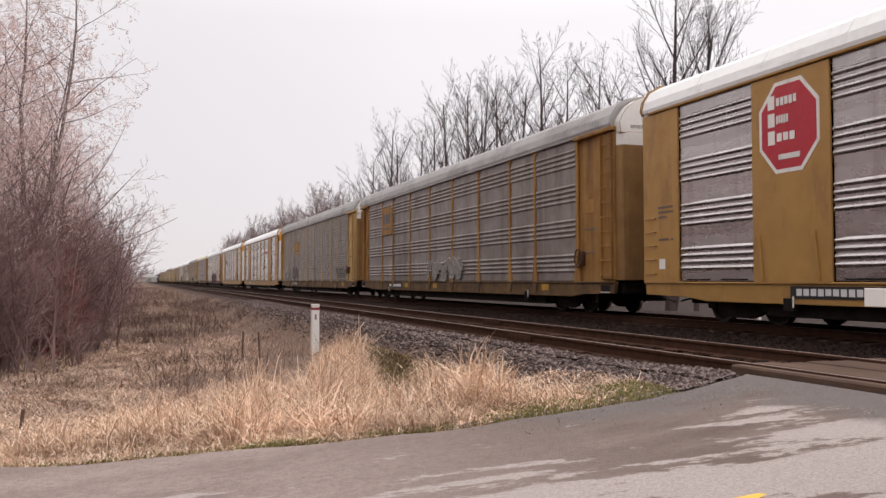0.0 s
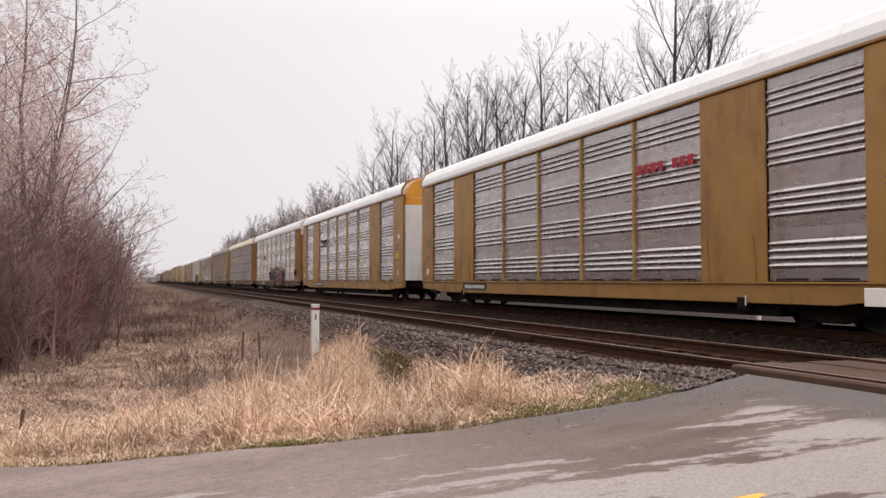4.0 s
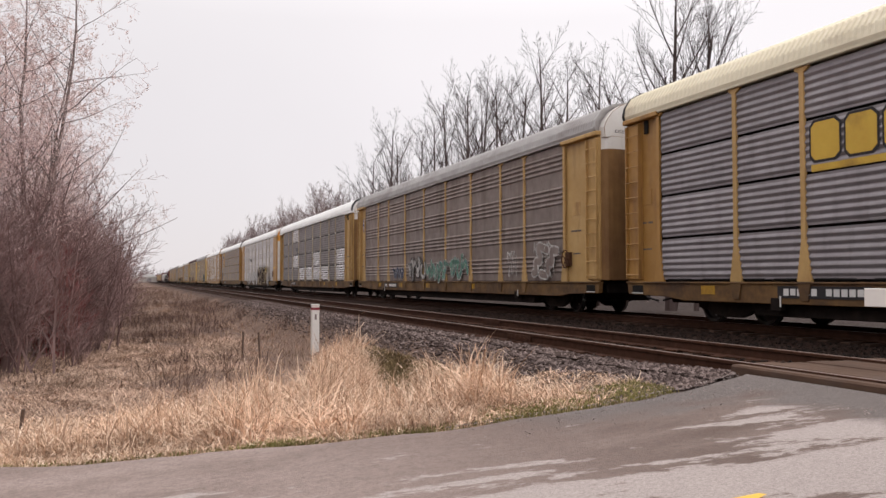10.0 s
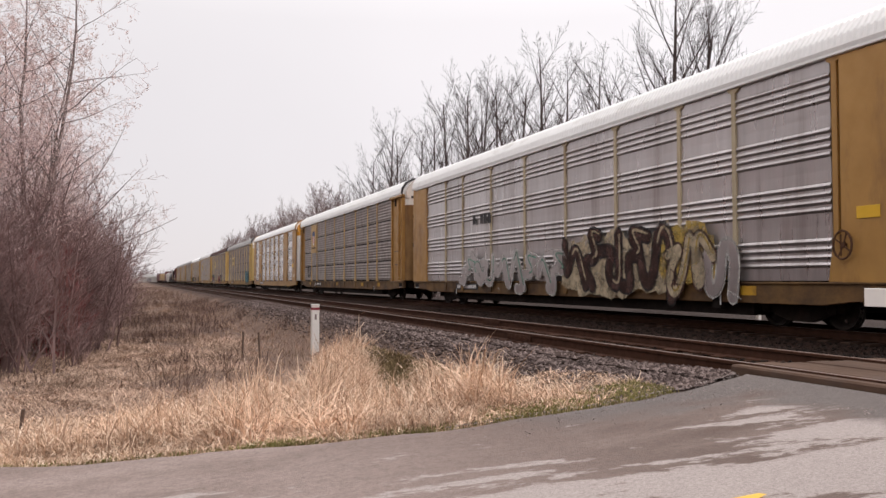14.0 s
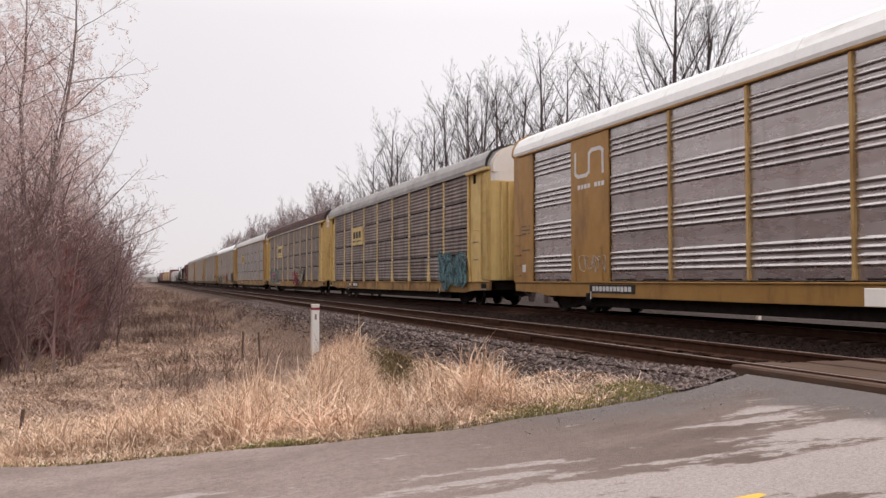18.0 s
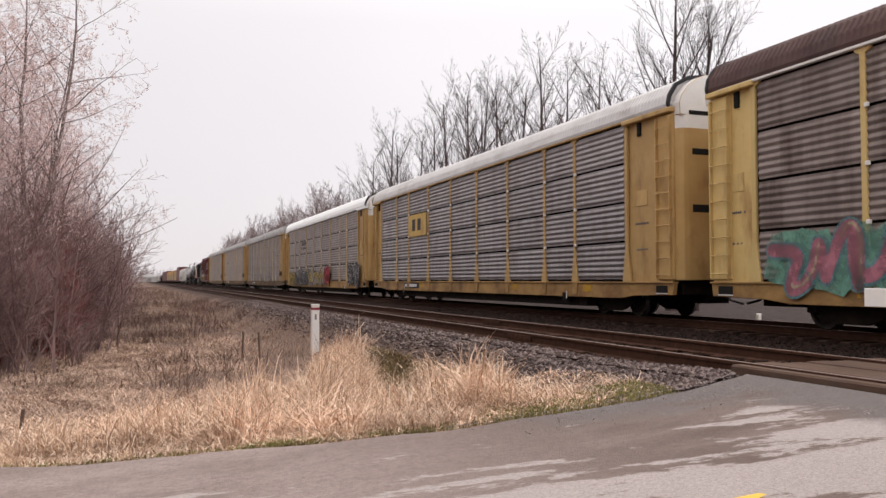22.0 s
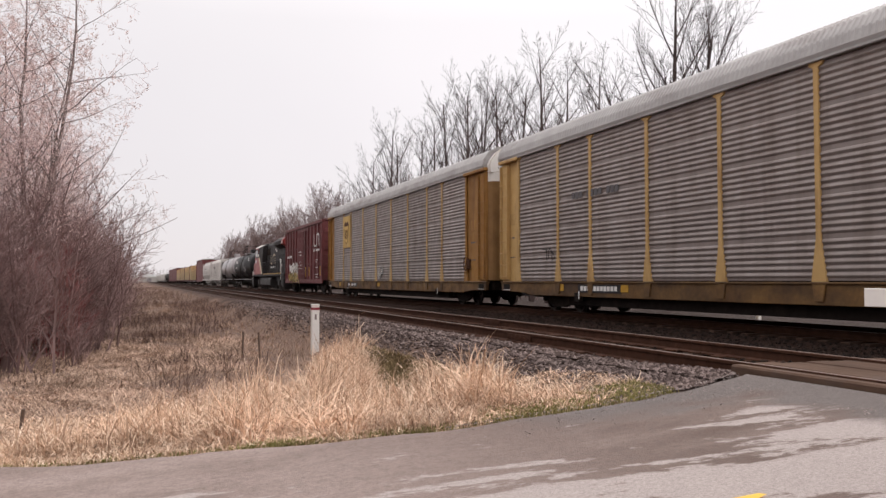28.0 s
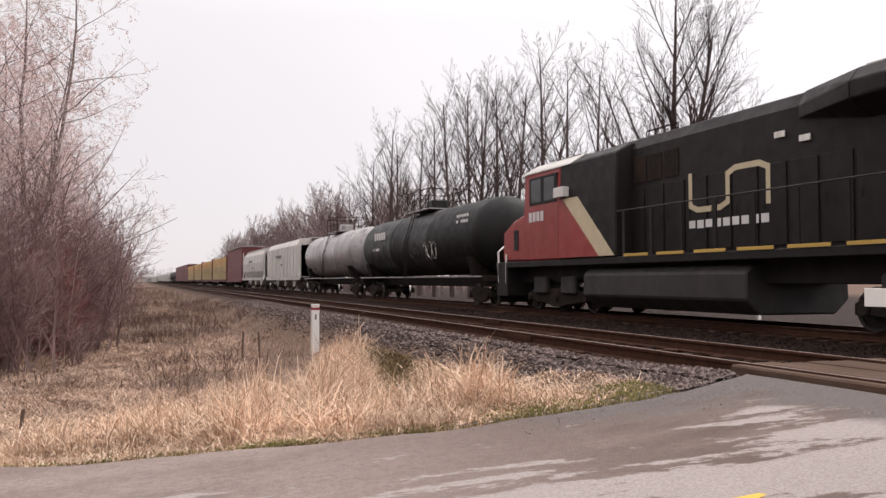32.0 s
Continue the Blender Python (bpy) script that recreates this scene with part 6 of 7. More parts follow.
def tank_car(front, length, mat, label, top=True):
    c, y0 = place("tank_car", label, "railway wagon", "tank cars of the train", front, length)
    h = length / 2 - 1.05
    r, cz = 1.55, 2.78
    prof = [(-h - 0.0, 0.001), (-h + 0.05, 0.6), (-h + 0.2, 1.15), (-h + 0.5, 1.48), (-h + 0.75, r), (-3.0, r), (-2.95, r + 0.012), (-2.85, r + 0.012), (-2.8, r), (2.8, r), (2.85, r + 0.012), (2.95, r + 0.012), (3.0, r), (h - 0.75, r), (h - 0.5, 1.48), (h - 0.2, 1.15), (h - 0.05, 0.6), (h, 0.001)]
    part("tank", Geo().lathe_y(prof, 0, cz, 40).mesh("tank", mat, smooth=True), c, "long cylindrical tank")
    part("sill", Geo().box(-0.35, 0.35, -h - 0.9, h + 0.9, 0.72, 1.12).box(-1.4, 1.4, -h - 0.4, -h + 0.6, 0.95, 1.15).box(-1.4, 1.4, h - 0.6, h + 0.4, 0.95, 1.15).mesh("sill", "underframe", bevel=0.02), c)
    box_part("running_board", c, "tank_grey", -1.52, -1.40, -h, h, 1.10, 1.16, 0.01)
    for s in (-1, 1):
        for x in (-1, 1):
            part("saddle", cached("saddle", lambda: Geo().prism_y([(-0.5, 1.1), (0.5, 1.1), (0.75, 1.9), (-0.75, 1.9)], -0.3, 0.3).mesh("saddle", "underframe", bevel=0.02)), c, "", (x * 0.7, s * (h - 1.2), 0))
        bogie(c, s * (h - 1.0), key=y0)
        coupler(c, s * (h + 0.8), s)
    if top:
        g = Geo().box(-1.0, 1.0, -1.6, 1.6, cz + r - 0.02, cz + r + 0.04)
        part("platform", g.mesh("platform", "tank_grey", bevel=0.01), c, "service platform on top")
        part("dome", Geo().box(-0.4, 0.4, -0.45, 0.45, cz + r, cz + r + 0.55).mesh("dome", mat, bevel=0.06), c)
        g = Geo()
        for x in (-1.0, 1.0):
            for yy in (-1.6, -0.5, 0.5, 1.6):
                g.tube([(x, yy, cz + r - 0.1), (x, yy, cz + r + 0.95)], 0.02, 5)
            for zz in (0.5, 0.95):
                g.tube([(x, -1.6, cz + r + zz), (x, 1.6, cz + r + zz)], 0.02, 5)
        for yy in (-1.6, 1.6):
            g.tube([(-1.0, yy, cz + r + 0.95), (1.0, yy, cz + r + 0.95)], 0.02, 5)
        part("railing", g.mesh("railing", "bogie_steel"), c, "dark platform railing")
        g = Geo()
        for yy in (-0.2, 0.2):
            g.tube([(-1.62, yy, 1.1), (-1.62, yy, 2.8), (-1.2, yy, 4.1)], 0.02, 5)
        for k in range(8):
            g.tube([(-1.62, -0.2, 1.3 + 0.2 * k), (-1.62, 0.2, 1.3 + 0.2 * k)], 0.015, 4)
        part("ladder", g.mesh("ladder", "bogie_steel"), c)
    TRAIN.append(c)
    return c


def hopper(front, length, mat, label, rounded):
    c, y0 = place("covered_hopper", label, "railway wagon", "covered hoppers of the train", front, length)
    h = length / 2 - 0.9
    if rounded:
        prof = [(-1.2, 1.35), (-1.5, 2.0), (-1.55, 2.9), (-1.42, 3.8), (-1.0, 4.35), (1.0, 4.35), (1.42, 3.8), (1.55, 2.9), (1.5, 2.0), (1.2, 1.35)]
    else:
        prof = [(-1.5, 1.3), (-1.52, 3.9), (-1.2, 4.4), (1.2, 4.4), (1.52, 3.9), (1.5, 1.3)]
    part("body", Geo().prism_y(prof, -h + 0.9, h - 0.9).mesh("body", mat, bevel=0.04), c)
    if not rounded:
        for k in range(11):
            yy = -h + 0.95 + (2 * h - 1.9) * k / 10
            for s in (-1, 1):
                box_part("side_post", c, mat, s * 1.53 - 0.03, s * 1.53 + 0.03, yy - 0.05, yy + 0.05, 1.3, 3.9, 0.01)
    for s in (-1, 1):
        box_part("side_sill", c, mat, s * 1.48 - 0.05, s * 1.48 + 0.05, -h, h, 1.0, 1.3, 0.01)
        box_part("end_post", c, mat, -1.45, -1.35, s * (h - 0.06) - 0.05, s * (h - 0.06) + 0.05, 1.2, 4.4, 0.01)
        part("slope_sheet", Geo().prism_x([(s * (h - 0.9), 3.9), (s * (h - 0.9), 1.3), (s * (h - 2.2), 1.3)], -1.3, 1.3).mesh("slope_sheet", mat), c)
        bogie(c, s * (h - 1.5), key=y0)
        coupler(c, s * (h + 0.3), s)
    for yy in (-h * 0.5, 0.0, h * 0.5):
        part("chute", cached("chute", lambda: Geo().prism_x([(-1.4, 1.35), (1.4, 1.35), (0.35, 0.45), (-0.35, 0.45)], -1.1, 1.1).mesh("chute", "hopper_grey", bevel=0.02)), c, "", (0, yy, 0))
    part("roof_walk", Geo().box(-0.4, 0.4, -h, h, 4.42, 4.5).box(-1.1, 1.1, -h + 0.9, h - 0.9, 4.35, 4.42).mesh("roof_walk", "hopper_grey", bevel=0.01), c)
    bars_text(c, "company_mark", -1.58, -0.5, 2.6, 3.0, 3.25, 6, "faded_grey", "plain dark bars", 6)
    bars_text(c, "company_mark", -1.58, -1.2, 0.0, 2.3, 2.45, 4, "faded_grey", "plain dark bars", 7)
    TRAIN.append(c)
    return c


def lumber_car(front, length, label):
    c, y0 = place("lumber_car", label, "railway wagon", "lumber cars of the train", front, length)
    h = length / 2 - 0.8
    part("deck", Geo().box(-1.45, 1.45, -h, h, 0.85, 1.15).mesh("deck", "oxide_red", bevel=0.02), c)
    part("centre_beam", Geo().box(-0.15, 0.15, -h, h, 1.15, 4.7).box(-0.6, 0.6, -h, h, 4.6, 4.75).mesh("centre_beam", "oxide_red", bevel=0.02), c)
    for s in (-1, 1):
        box_part("end_bulkhead", c, "oxide_red", -1.45, 1.45, s * h - 0.12, s * h + 0.12, 1.1, 4.75, 0.02)
        for k in range(5):
            for r_ in range(3):
                a = -h + 0.25 + (2 * h - 0.5) * k / 5
                for side in (-1, 1):
                    box_part("lumber_pack", c, "lumber_wrap", side * 0.8 - 0.62, side * 0.8 + 0.62, a + 0.03, a + (2 * h - 0.5) / 5 - 0.03, 1.17 + 1.13 * r_, 2.27 + 1.13 * r_, 0.03)
        bogie(c, s * (h - 1.8), key=y0)
        coupler(c, s * (h + 0.2), s)
    TRAIN.append(c)
    return c


b = boxcar(-11.1, 16.9, "oxide_red", "oxide-red ribbed boxcar with white mark and graffiti")
b_logo = ribbon_logo(b, -1.53, -6.9, -4.9, 3.45, 4.4, "chalk_white", "white bent-ribbon railway mark")
bars_text(b, "small_bar", -1.53, -7.0, -4.8, 3.1, 3.28, 8, "chalk_white", "plain white bars", 3)
bars_text(b, "reporting_mark", -1.53, 4.3, 6.5, 2.85, 3.05, 9, "chalk_white", "plain white bars", 3)
for zz in (1.55, 1.8, 2.05, 2.6, 2.85):
    bars_text(b, "stencil_mark", -1.56, -1.2 + 0.3 * zz, 0.6 + 0.2 * zz, zz + 0.35, zz + 0.42, 9, "chalk_white", "small white stencilled bars", int(zz * 10))
for zz in (1.2, 1.4, 1.9, 2.3, 2.45):
    bars_text(b, "stencil_mark", -1.53, -6.4, -5.6, zz, zz + 0.06, 6, "chalk_white", "small white stencilled bars", int(zz * 10))
for yy in (-7.25, -3.2, -1.75, 2.0):
    box_part("yellow_stripe", b, "fresh_yellow", -1.535, -1.522, yy - 0.06, yy + 0.06, 1.3, 2.0, 0.002, "yellow reflective stripe")
graffiti(b, -1.53, 0.9, 5.4, 1.5, 2.35, 6, "hopper_grey", "chalk_white", 50)
graffiti(b, -1.535, 0.9, 5.6, 0.8, 1.6, 6, "yellow_paint", "cream_paint", 51, "cream_paint", "yellow_paint")
locomotive(5.65, 22.1)
t1 = tank_car(27.95, 19.9, "tank_black", "glossy black tank car with white marks")
bars_text(t1, "company_mark", -1.565, 3.6, 6.2, 3.1, 3.5, 6, "chalk_white", "plain white bars", 3)
bars_text(t1, "company_mark", -1.56, 4.8, 6.0, 2.55, 2.7, 5, "chalk_white", "plain white bars", 4)
tag_lines(t1, -1.555, -4.2, -2.4, 1.9, 2.7, 3, "chalk_white", 14)
tag_lines(t1, -1.555, -1.8, -0.4, 2.0, 2.5, 2, "faded_grey", 15)
bars_text(t1, "stencil_mark", -1.56, -8.0, -6.4, 3.5, 3.62, 6, "chalk_white", "plain white bars", 3)
bars_text(t1, "stencil_mark", -1.56, -7.9, -6.6, 3.28, 3.4, 5, "chalk_white", "plain white bars", 4)
tank_car(47.9, 17.6, "tank_grey", "dull grey tank car with dark stains")
hopper(65.6, 19.9, "hopper_grey", "pale grey covered hopper with ribbed sides", False)
hopper(85.6, 20.4, "hopper_grey", "pale grey covered hopper with rounded sides", True)
boxcar(106.2, 19.0, "oxide_red", "red boxcar behind the hoppers", False)
y_at = 125.4
for k in range(4):
    lumber_car(y_at, 25.5, "flat wagon stacked with yellow-wrapped lumber")
    y_at += 25.6
for k in range(4):
    boxcar(y_at, 19.0, "oxide_red", "dark red boxcar far down the train", False)
    y_at += 19.1
for k in range(3):
    tank_car(y_at, 17.6, "tank_black", "black tank car far down the train", False)
    y_at += 17.7
for k in range(14):
    hopper(y_at, 20.0, "hopper_grey", "grey covered hopper far down the train", k % 2 == 0)
    y_at += 20.1


SURGE = ((0.0, 0.0), (2.2, 0.0), (3.0, -0.57), (3.5, -0.5), (5.5, 0.0), (14.5, 0.0), (16.5, 0.0), (24.0, 0.0), (24.5, 0.55), (25.2, 0.5), (25.5, 0.4), (27.5, 0.0), (32.0, 0.0))  # slack running in and out


def run_out(t):
    """How far the train has run at a time."""
    for (ta, da), (tb, db) in zip(SURGE, SURGE[1:]):
        if t <= tb:
            break
    f = min(max((t - ta) / (tb - ta), 0.0), 1.0)
    return V * t + da + (db - da) * f * f * (3 - 2 * f)


def motions():
    """The train runs towards -y at a nearly even speed; wheels turn while they are near."""
    for car in TRAIN:
        x, y, z = car.location
        walk(car, [(t, Matrix.Translation((x, y - run_out(t), z))) for t in (0.5 * k for k in range(65))])
    for w, place_, y in WHEELS:
        t0, t1 = (y - 75.0) / V, (y + 8.0) / V
        if t1 < 0.1 or t0 > 31.9:
            continue
        t0, t1 = max(t0, 0.0), min(t1, 32.0)
        rows = [(0.0, pose(*place_))] if t0 > 0.05 else []
        f0, f1 = math.ceil(t0 * FPS), math.floor(t1 * FPS)
        rows += [(f / FPS, pose(*place_, math.degrees((run_out(f / FPS) - run_out(f0 / FPS)) / 0.42))) for f in range(f0, f1 + 1)]
        if t1 < 31.95:
            rows.append((32.0, rows[-1][1]))
        walk(w, rows)


# ---- small fixtures beside the line
def marker_post(x, y, height, label):
    z = land_z(x, y)
    t = thing("marker_post", label, "post", "", (x, y, z))
    part("post", Geo().box(-0.085, 0.085, -0.06, 0.06, -0.2, height).mesh("post", "white_paint", bevel=0.012), t)
    box_part("red_band", t, "maroon_paint", -0.088, 0.088, -0.063, 0.063, height - 0.09, height - 0.035, 0.003, "faded red band")
    box_part("cap", t, "white_paint", -0.09, 0.09, -0.065, 0.065, height, height + 0.035, 0.006)
    box_part("stain", t, "bark_grey", -0.02, 0.02, -0.064, -0.06, height - 0.3, height - 0.18, 0.001, "small dark number mark")
    return t


marker_post(3.69, 18.25, 1.05, "white wooden marker post with a faded red top in dry grass")


def stub(x, y, h, lean):
    t = tagged(new("fence_stub", cached("stub", lambda: Geo().prism_y([(-0.02, 0.0), (-0.012, -0.02), (0.015, -0.018), (0.022, 0.004), (0.006, 0.022), (-0.014, 0.017)], 0, 1).mesh("fence_stub", "stub_wood"))), "short weathered wooden fence stub in the grass", "fence post", "fence stubs")
    t.matrix_world = pose(x, y, land_z(x, y) - 0.1, lean + 90, lean * 0.6, 20) @ Matrix.Diagonal((1, h + 0.1, 1, 1))
    return t


stub(-1.2, 10.2, 0.26, 6)
stub(2.13, 18.4, 0.62, 2)
stub(2.54, 18.6, 0.58, -3)

# crossing gate: the white tip of its lowered arm hangs over the road
gate = thing("crossing_gate", "white and red striped crossing gate arm lowered on its mast", "crossing gate", "", (4.52, -4.3, road_z(4.52) - 0.12))
gz = 0.86 - (road_z(4.52) - 0.12)
box_part("mast", gate, "tank_grey", -0.06, 0.06, -0.06, 0.06, 0.0, 1.9, 0.01, "grey steel mast")
box_part("base", gate, "hopper_grey", -0.3, 0.3, -0.3, 0.3, -0.3, 0.12, 0.03, "concrete base")
box_part("mechanism", gate, "tank_grey", -0.22, 0.22, -0.3, 0.3, gz - 0.25, gz + 0.25, 0.03, "grey gate mechanism box")
for k in range(14):
    a, b = 0.3 + 0.585 * k, 0.3 + 0.585 * (k + 1)
    box_part("arm_stripe", gate, "white_paint" if k % 2 else "red_paint", -0.012, 0.012, a, b - 0.002, gz - 0.06, gz + 0.06, 0.003, "white arm section" if k % 2 else "red arm section")

# a white post and a rail pile beyond the train
post = tagged(new("white_post", Geo().box(-0.07, 0.07, -0.06, 0.06, -0.2, 0.40).mesh("white_post", "white_paint", bevel=0.02)), "short white post beyond the main track", "post")
post.location = (18.0, 26.3 - 5.6, land_z(18.0, 20.7))

# yellow lane mark by the crossing
g = Geo()
rng = random.Random(3)
xs_mark = [1.2 + 0.12 * k for k in range(17)]
top_e = [(x, 3.67 + rng.uniform(-0.02, 0.012)) for x in xs_mark]
bot_e = [(x, 3.55 + rng.uniform(-0.015, 0.02)) for x in xs_mark]
top_e[-1], bot_e[-1] = (xs_mark[-1] + 0.03, 3.64), (xs_mark[-1] + 0.05, 3.60)
n_e = len(top_e)
g.add([(x, y, road_z(x) + 0.018) for x, y in top_e] + [(x, y, road_z(x) + 0.018) for x, y in bot_e], [(i, n_e + i, n_e + i + 1, i + 1) for i in range(n_e - 1)])
tagged(new("lane_mark", g.mesh("lane_mark", "fresh_yellow")), "worn yellow painted mark on the asphalt", "road marking", kind="structure")

# far buildings at the end of the line
def far_shed(x, y, w, d, h, mat, label):
    z = land_z(x, y)
    t = thing("shed", label, "building", "far sheds", (x, y, z))
    part("wall", Geo().box(-w / 2, w / 2, -d / 2, d / 2, 0, h).mesh("wall", mat, bevel=0.05), t)
    part("roof", Geo().prism_y([(-w / 2 - 0.4, h), (0, h + 0.22 * w), (w / 2 + 0.4, h)], -d / 2 - 0.4, d / 2 + 0.4).mesh("roof", "roof_white", bevel=0.05), t, "white metal roof")
    box_part("door", t, "tank_grey", -1.5, 1.5, -d / 2 - 0.05, -d / 2 + 0.05, 0, 2.6, 0.02)


far_shed(7.0, 620.0, 12, 20, 3.6, "hopper_grey", "white-roofed metal shed at the end of the line")
far_shed(-6.0, 700.0, 12, 16, 5.0, "white_paint", "small white building far down the line")


# ballast stones on the shoulders
def ballast(name, mat, count, label, seed, pick, small=1.0, on_road=False):
    rng = np.random.RandomState(seed)
    base = np.array([(0, 0, 1), (0.9, 0, 0.3), (0.25, 0.85, 0.2), (-0.75, 0.5, 0.3), (-0.7, -0.55, 0.15), (0.3, -0.9, 0.25), (0, 0, -0.5)])
    faces = np.array([(0, 1, 2), (0, 2, 3), (0, 3, 4), (0, 4, 5), (0, 5, 1), (6, 2, 1), (6, 3, 2), (6, 4, 3), (6, 5, 4), (6, 1, 5)])
    spots = []
    while len(spots) < count:
        x, y = pick(rng)
        if on_road:
            spots.append((x, y))
        elif y > edge_y(x) + 0.05 and not (5.95 < x < 6.1 or 7.45 < x < 7.62 or (x < 4.9 and rng.rand() > x - 3.9)):
            spots.append((x, y))
    n = len(spots)
    size = small * rng.uniform(0.018, 0.042, (n, 3)) * np.array([1.1, 1.1, 0.8])
    ang = rng.uniform(0, 6.28, n)
    v = base[None] * size[:, None, :] * rng.uniform(0.75, 1.25, (n, 7, 1))
    x, y = v[..., 0] * np.cos(ang)[:, None] - v[..., 1] * np.sin(ang)[:, None], v[..., 0] * np.sin(ang)[:, None] + v[..., 1] * np.cos(ang)[:, None]
    zz = np.array([road_z(a) - 0.012 if on_road else land_z(a, b) + (0.0 if a < 5.4 or a > 8.2 else 0.02) for a, b in spots])
    out_v = np.stack([x + np.array(spots)[:, :1], y + np.array(spots)[:, 1:], v[..., 2] + zz[:, None] + 0.012], -1).reshape(-1, 3)
    out_f = (faces[None] + 7 * np.arange(n)[:, None, None]).reshape(-1, 3)
    me = bpy.data.meshes.new(name)
    me.from_pydata(out_v.tolist(), [], out_f.tolist())
    me.materials.append(MATS[mat])
    tagged(new(name, me), label, "gravel", kind="stuff")


def island_mat(name, c1, c2, c3, rough=0.9, translucent=0.0):
    """Colour that changes from blade to blade or stone to stone."""
    m, n, l, bsdf = node_mat(name)
    rnd = n.new("ShaderNodeNewGeometry").outputs["Random Per Island"]
    rampn = n.new("ShaderNodeValToRGB")
    e = rampn.color_ramp.elements
    e[0].color, e[1].color = (*c1, 1), (*c3, 1)
    e.new(0.5).color = (*c2, 1)
    l.new(rnd, rampn.inputs[0])
    pos = n.new("ShaderNodeNewGeometry").outputs["Position"]
    tone = map_range(n, l, tex_noise(n, l, pos, 0.7, 4), 0.3, 0.7, 0.72, 1.18)
    hs = n.new("ShaderNodeHueSaturation")
    l.new(rampn.outputs[0], hs.inputs["Color"])
    l.new(tone, hs.inputs["Value"])
    l.new(hs.outputs[0], bsdf.inputs["Base Color"])
    bsdf.inputs["Roughness"].default_value = rough
    bsdf.inputs["Specular IOR Level"].default_value = 0.12
    return m


island_mat("stones", (0.040, 0.027, 0.024), (0.085, 0.061, 0.055), (0.25, 0.195, 0.18), 0.85)
island_mat("straw", (0.30, 0.185, 0.122), (0.70, 0.485, 0.345), (0.90, 0.72, 0.56))
island_mat("pale_straw", (0.26, 0.172, 0.128), (0.46, 0.32, 0.238), (0.72, 0.53, 0.41))
island_mat("dull_straw", (0.19, 0.12, 0.09), (0.31, 0.205, 0.15), (0.47, 0.33, 0.245))
island_mat("budded_twig", (0.50, 0.375, 0.36), (0.68, 0.53, 0.51), (0.80, 0.65, 0.62))
island_mat("brown_weed", (0.14, 0.092, 0.075), (0.205, 0.138, 0.108), (0.28, 0.192, 0.146))
island_mat("dark_weed", (0.09, 0.057, 0.049), (0.15, 0.097, 0.08), (0.24, 0.163, 0.13))
island_mat("olive_moss", (0.13, 0.095, 0.05), (0.20, 0.148, 0.078), (0.30, 0.22, 0.12))
island_mat("green_grass", (0.14, 0.135, 0.045), (0.24, 0.22, 0.08), (0.37, 0.31, 0.14))
island_mat("catkin", (0.58, 0.43, 0.40), (0.74, 0.57, 0.53), (0.86, 0.70, 0.66))
island_mat("brush_twig", (0.175, 0.112, 0.106), (0.26, 0.172, 0.163), (0.36, 0.252, 0.238))
island_mat("far_twig", (0.15, 0.108, 0.102), (0.215, 0.157, 0.15), (0.30, 0.228, 0.218))
island_mat("brush_red", (0.16, 0.045, 0.045), (0.24, 0.08, 0.075), (0.28, 0.13, 0.12))
# oily stone, its colour taken darker to hold the train's shade
island_mat("shaded_oily_stones", (0.006, 0.0036, 0.0028), (0.014, 0.0085, 0.0066), (0.04, 0.026, 0.021), 0.85)
ballast("ballast", "stones", 11000, "loose grey crushed stone along the track shoulder", 4, lambda r: (r.uniform(4.0, 6.0), 6.75 + 38 * r.rand() ** 1.7))
island_mat("grit", (0.17, 0.14, 0.128), (0.23, 0.19, 0.176), (0.38, 0.325, 0.305), 0.9)
ballast("road_grit", "grit", 500, "loose grit and small stones along the ragged asphalt edge", 6, lambda r: (lambda x: (x, edge_y(x) - 0.02 - 0.9 * r.rand() ** 4))(r.uniform(2.4, 5.75)), 0.25, True)
ballast("deck_grit", "grit", 1500, "loose grit at the foot of the crossing planks", 7, lambda r: (5.76 - 0.7 * r.rand() ** 2, r.uniform(3.4, 6.8)), 0.22, True)
ballast("oily_ballast", "shaded_oily_stones", 6000, "oily crushed stone between the tracks, darkened for the train's shade", 5, lambda r: (r.uniform(6.0, 12.4), 6.95 + 26 * r.rand() ** 1.7))


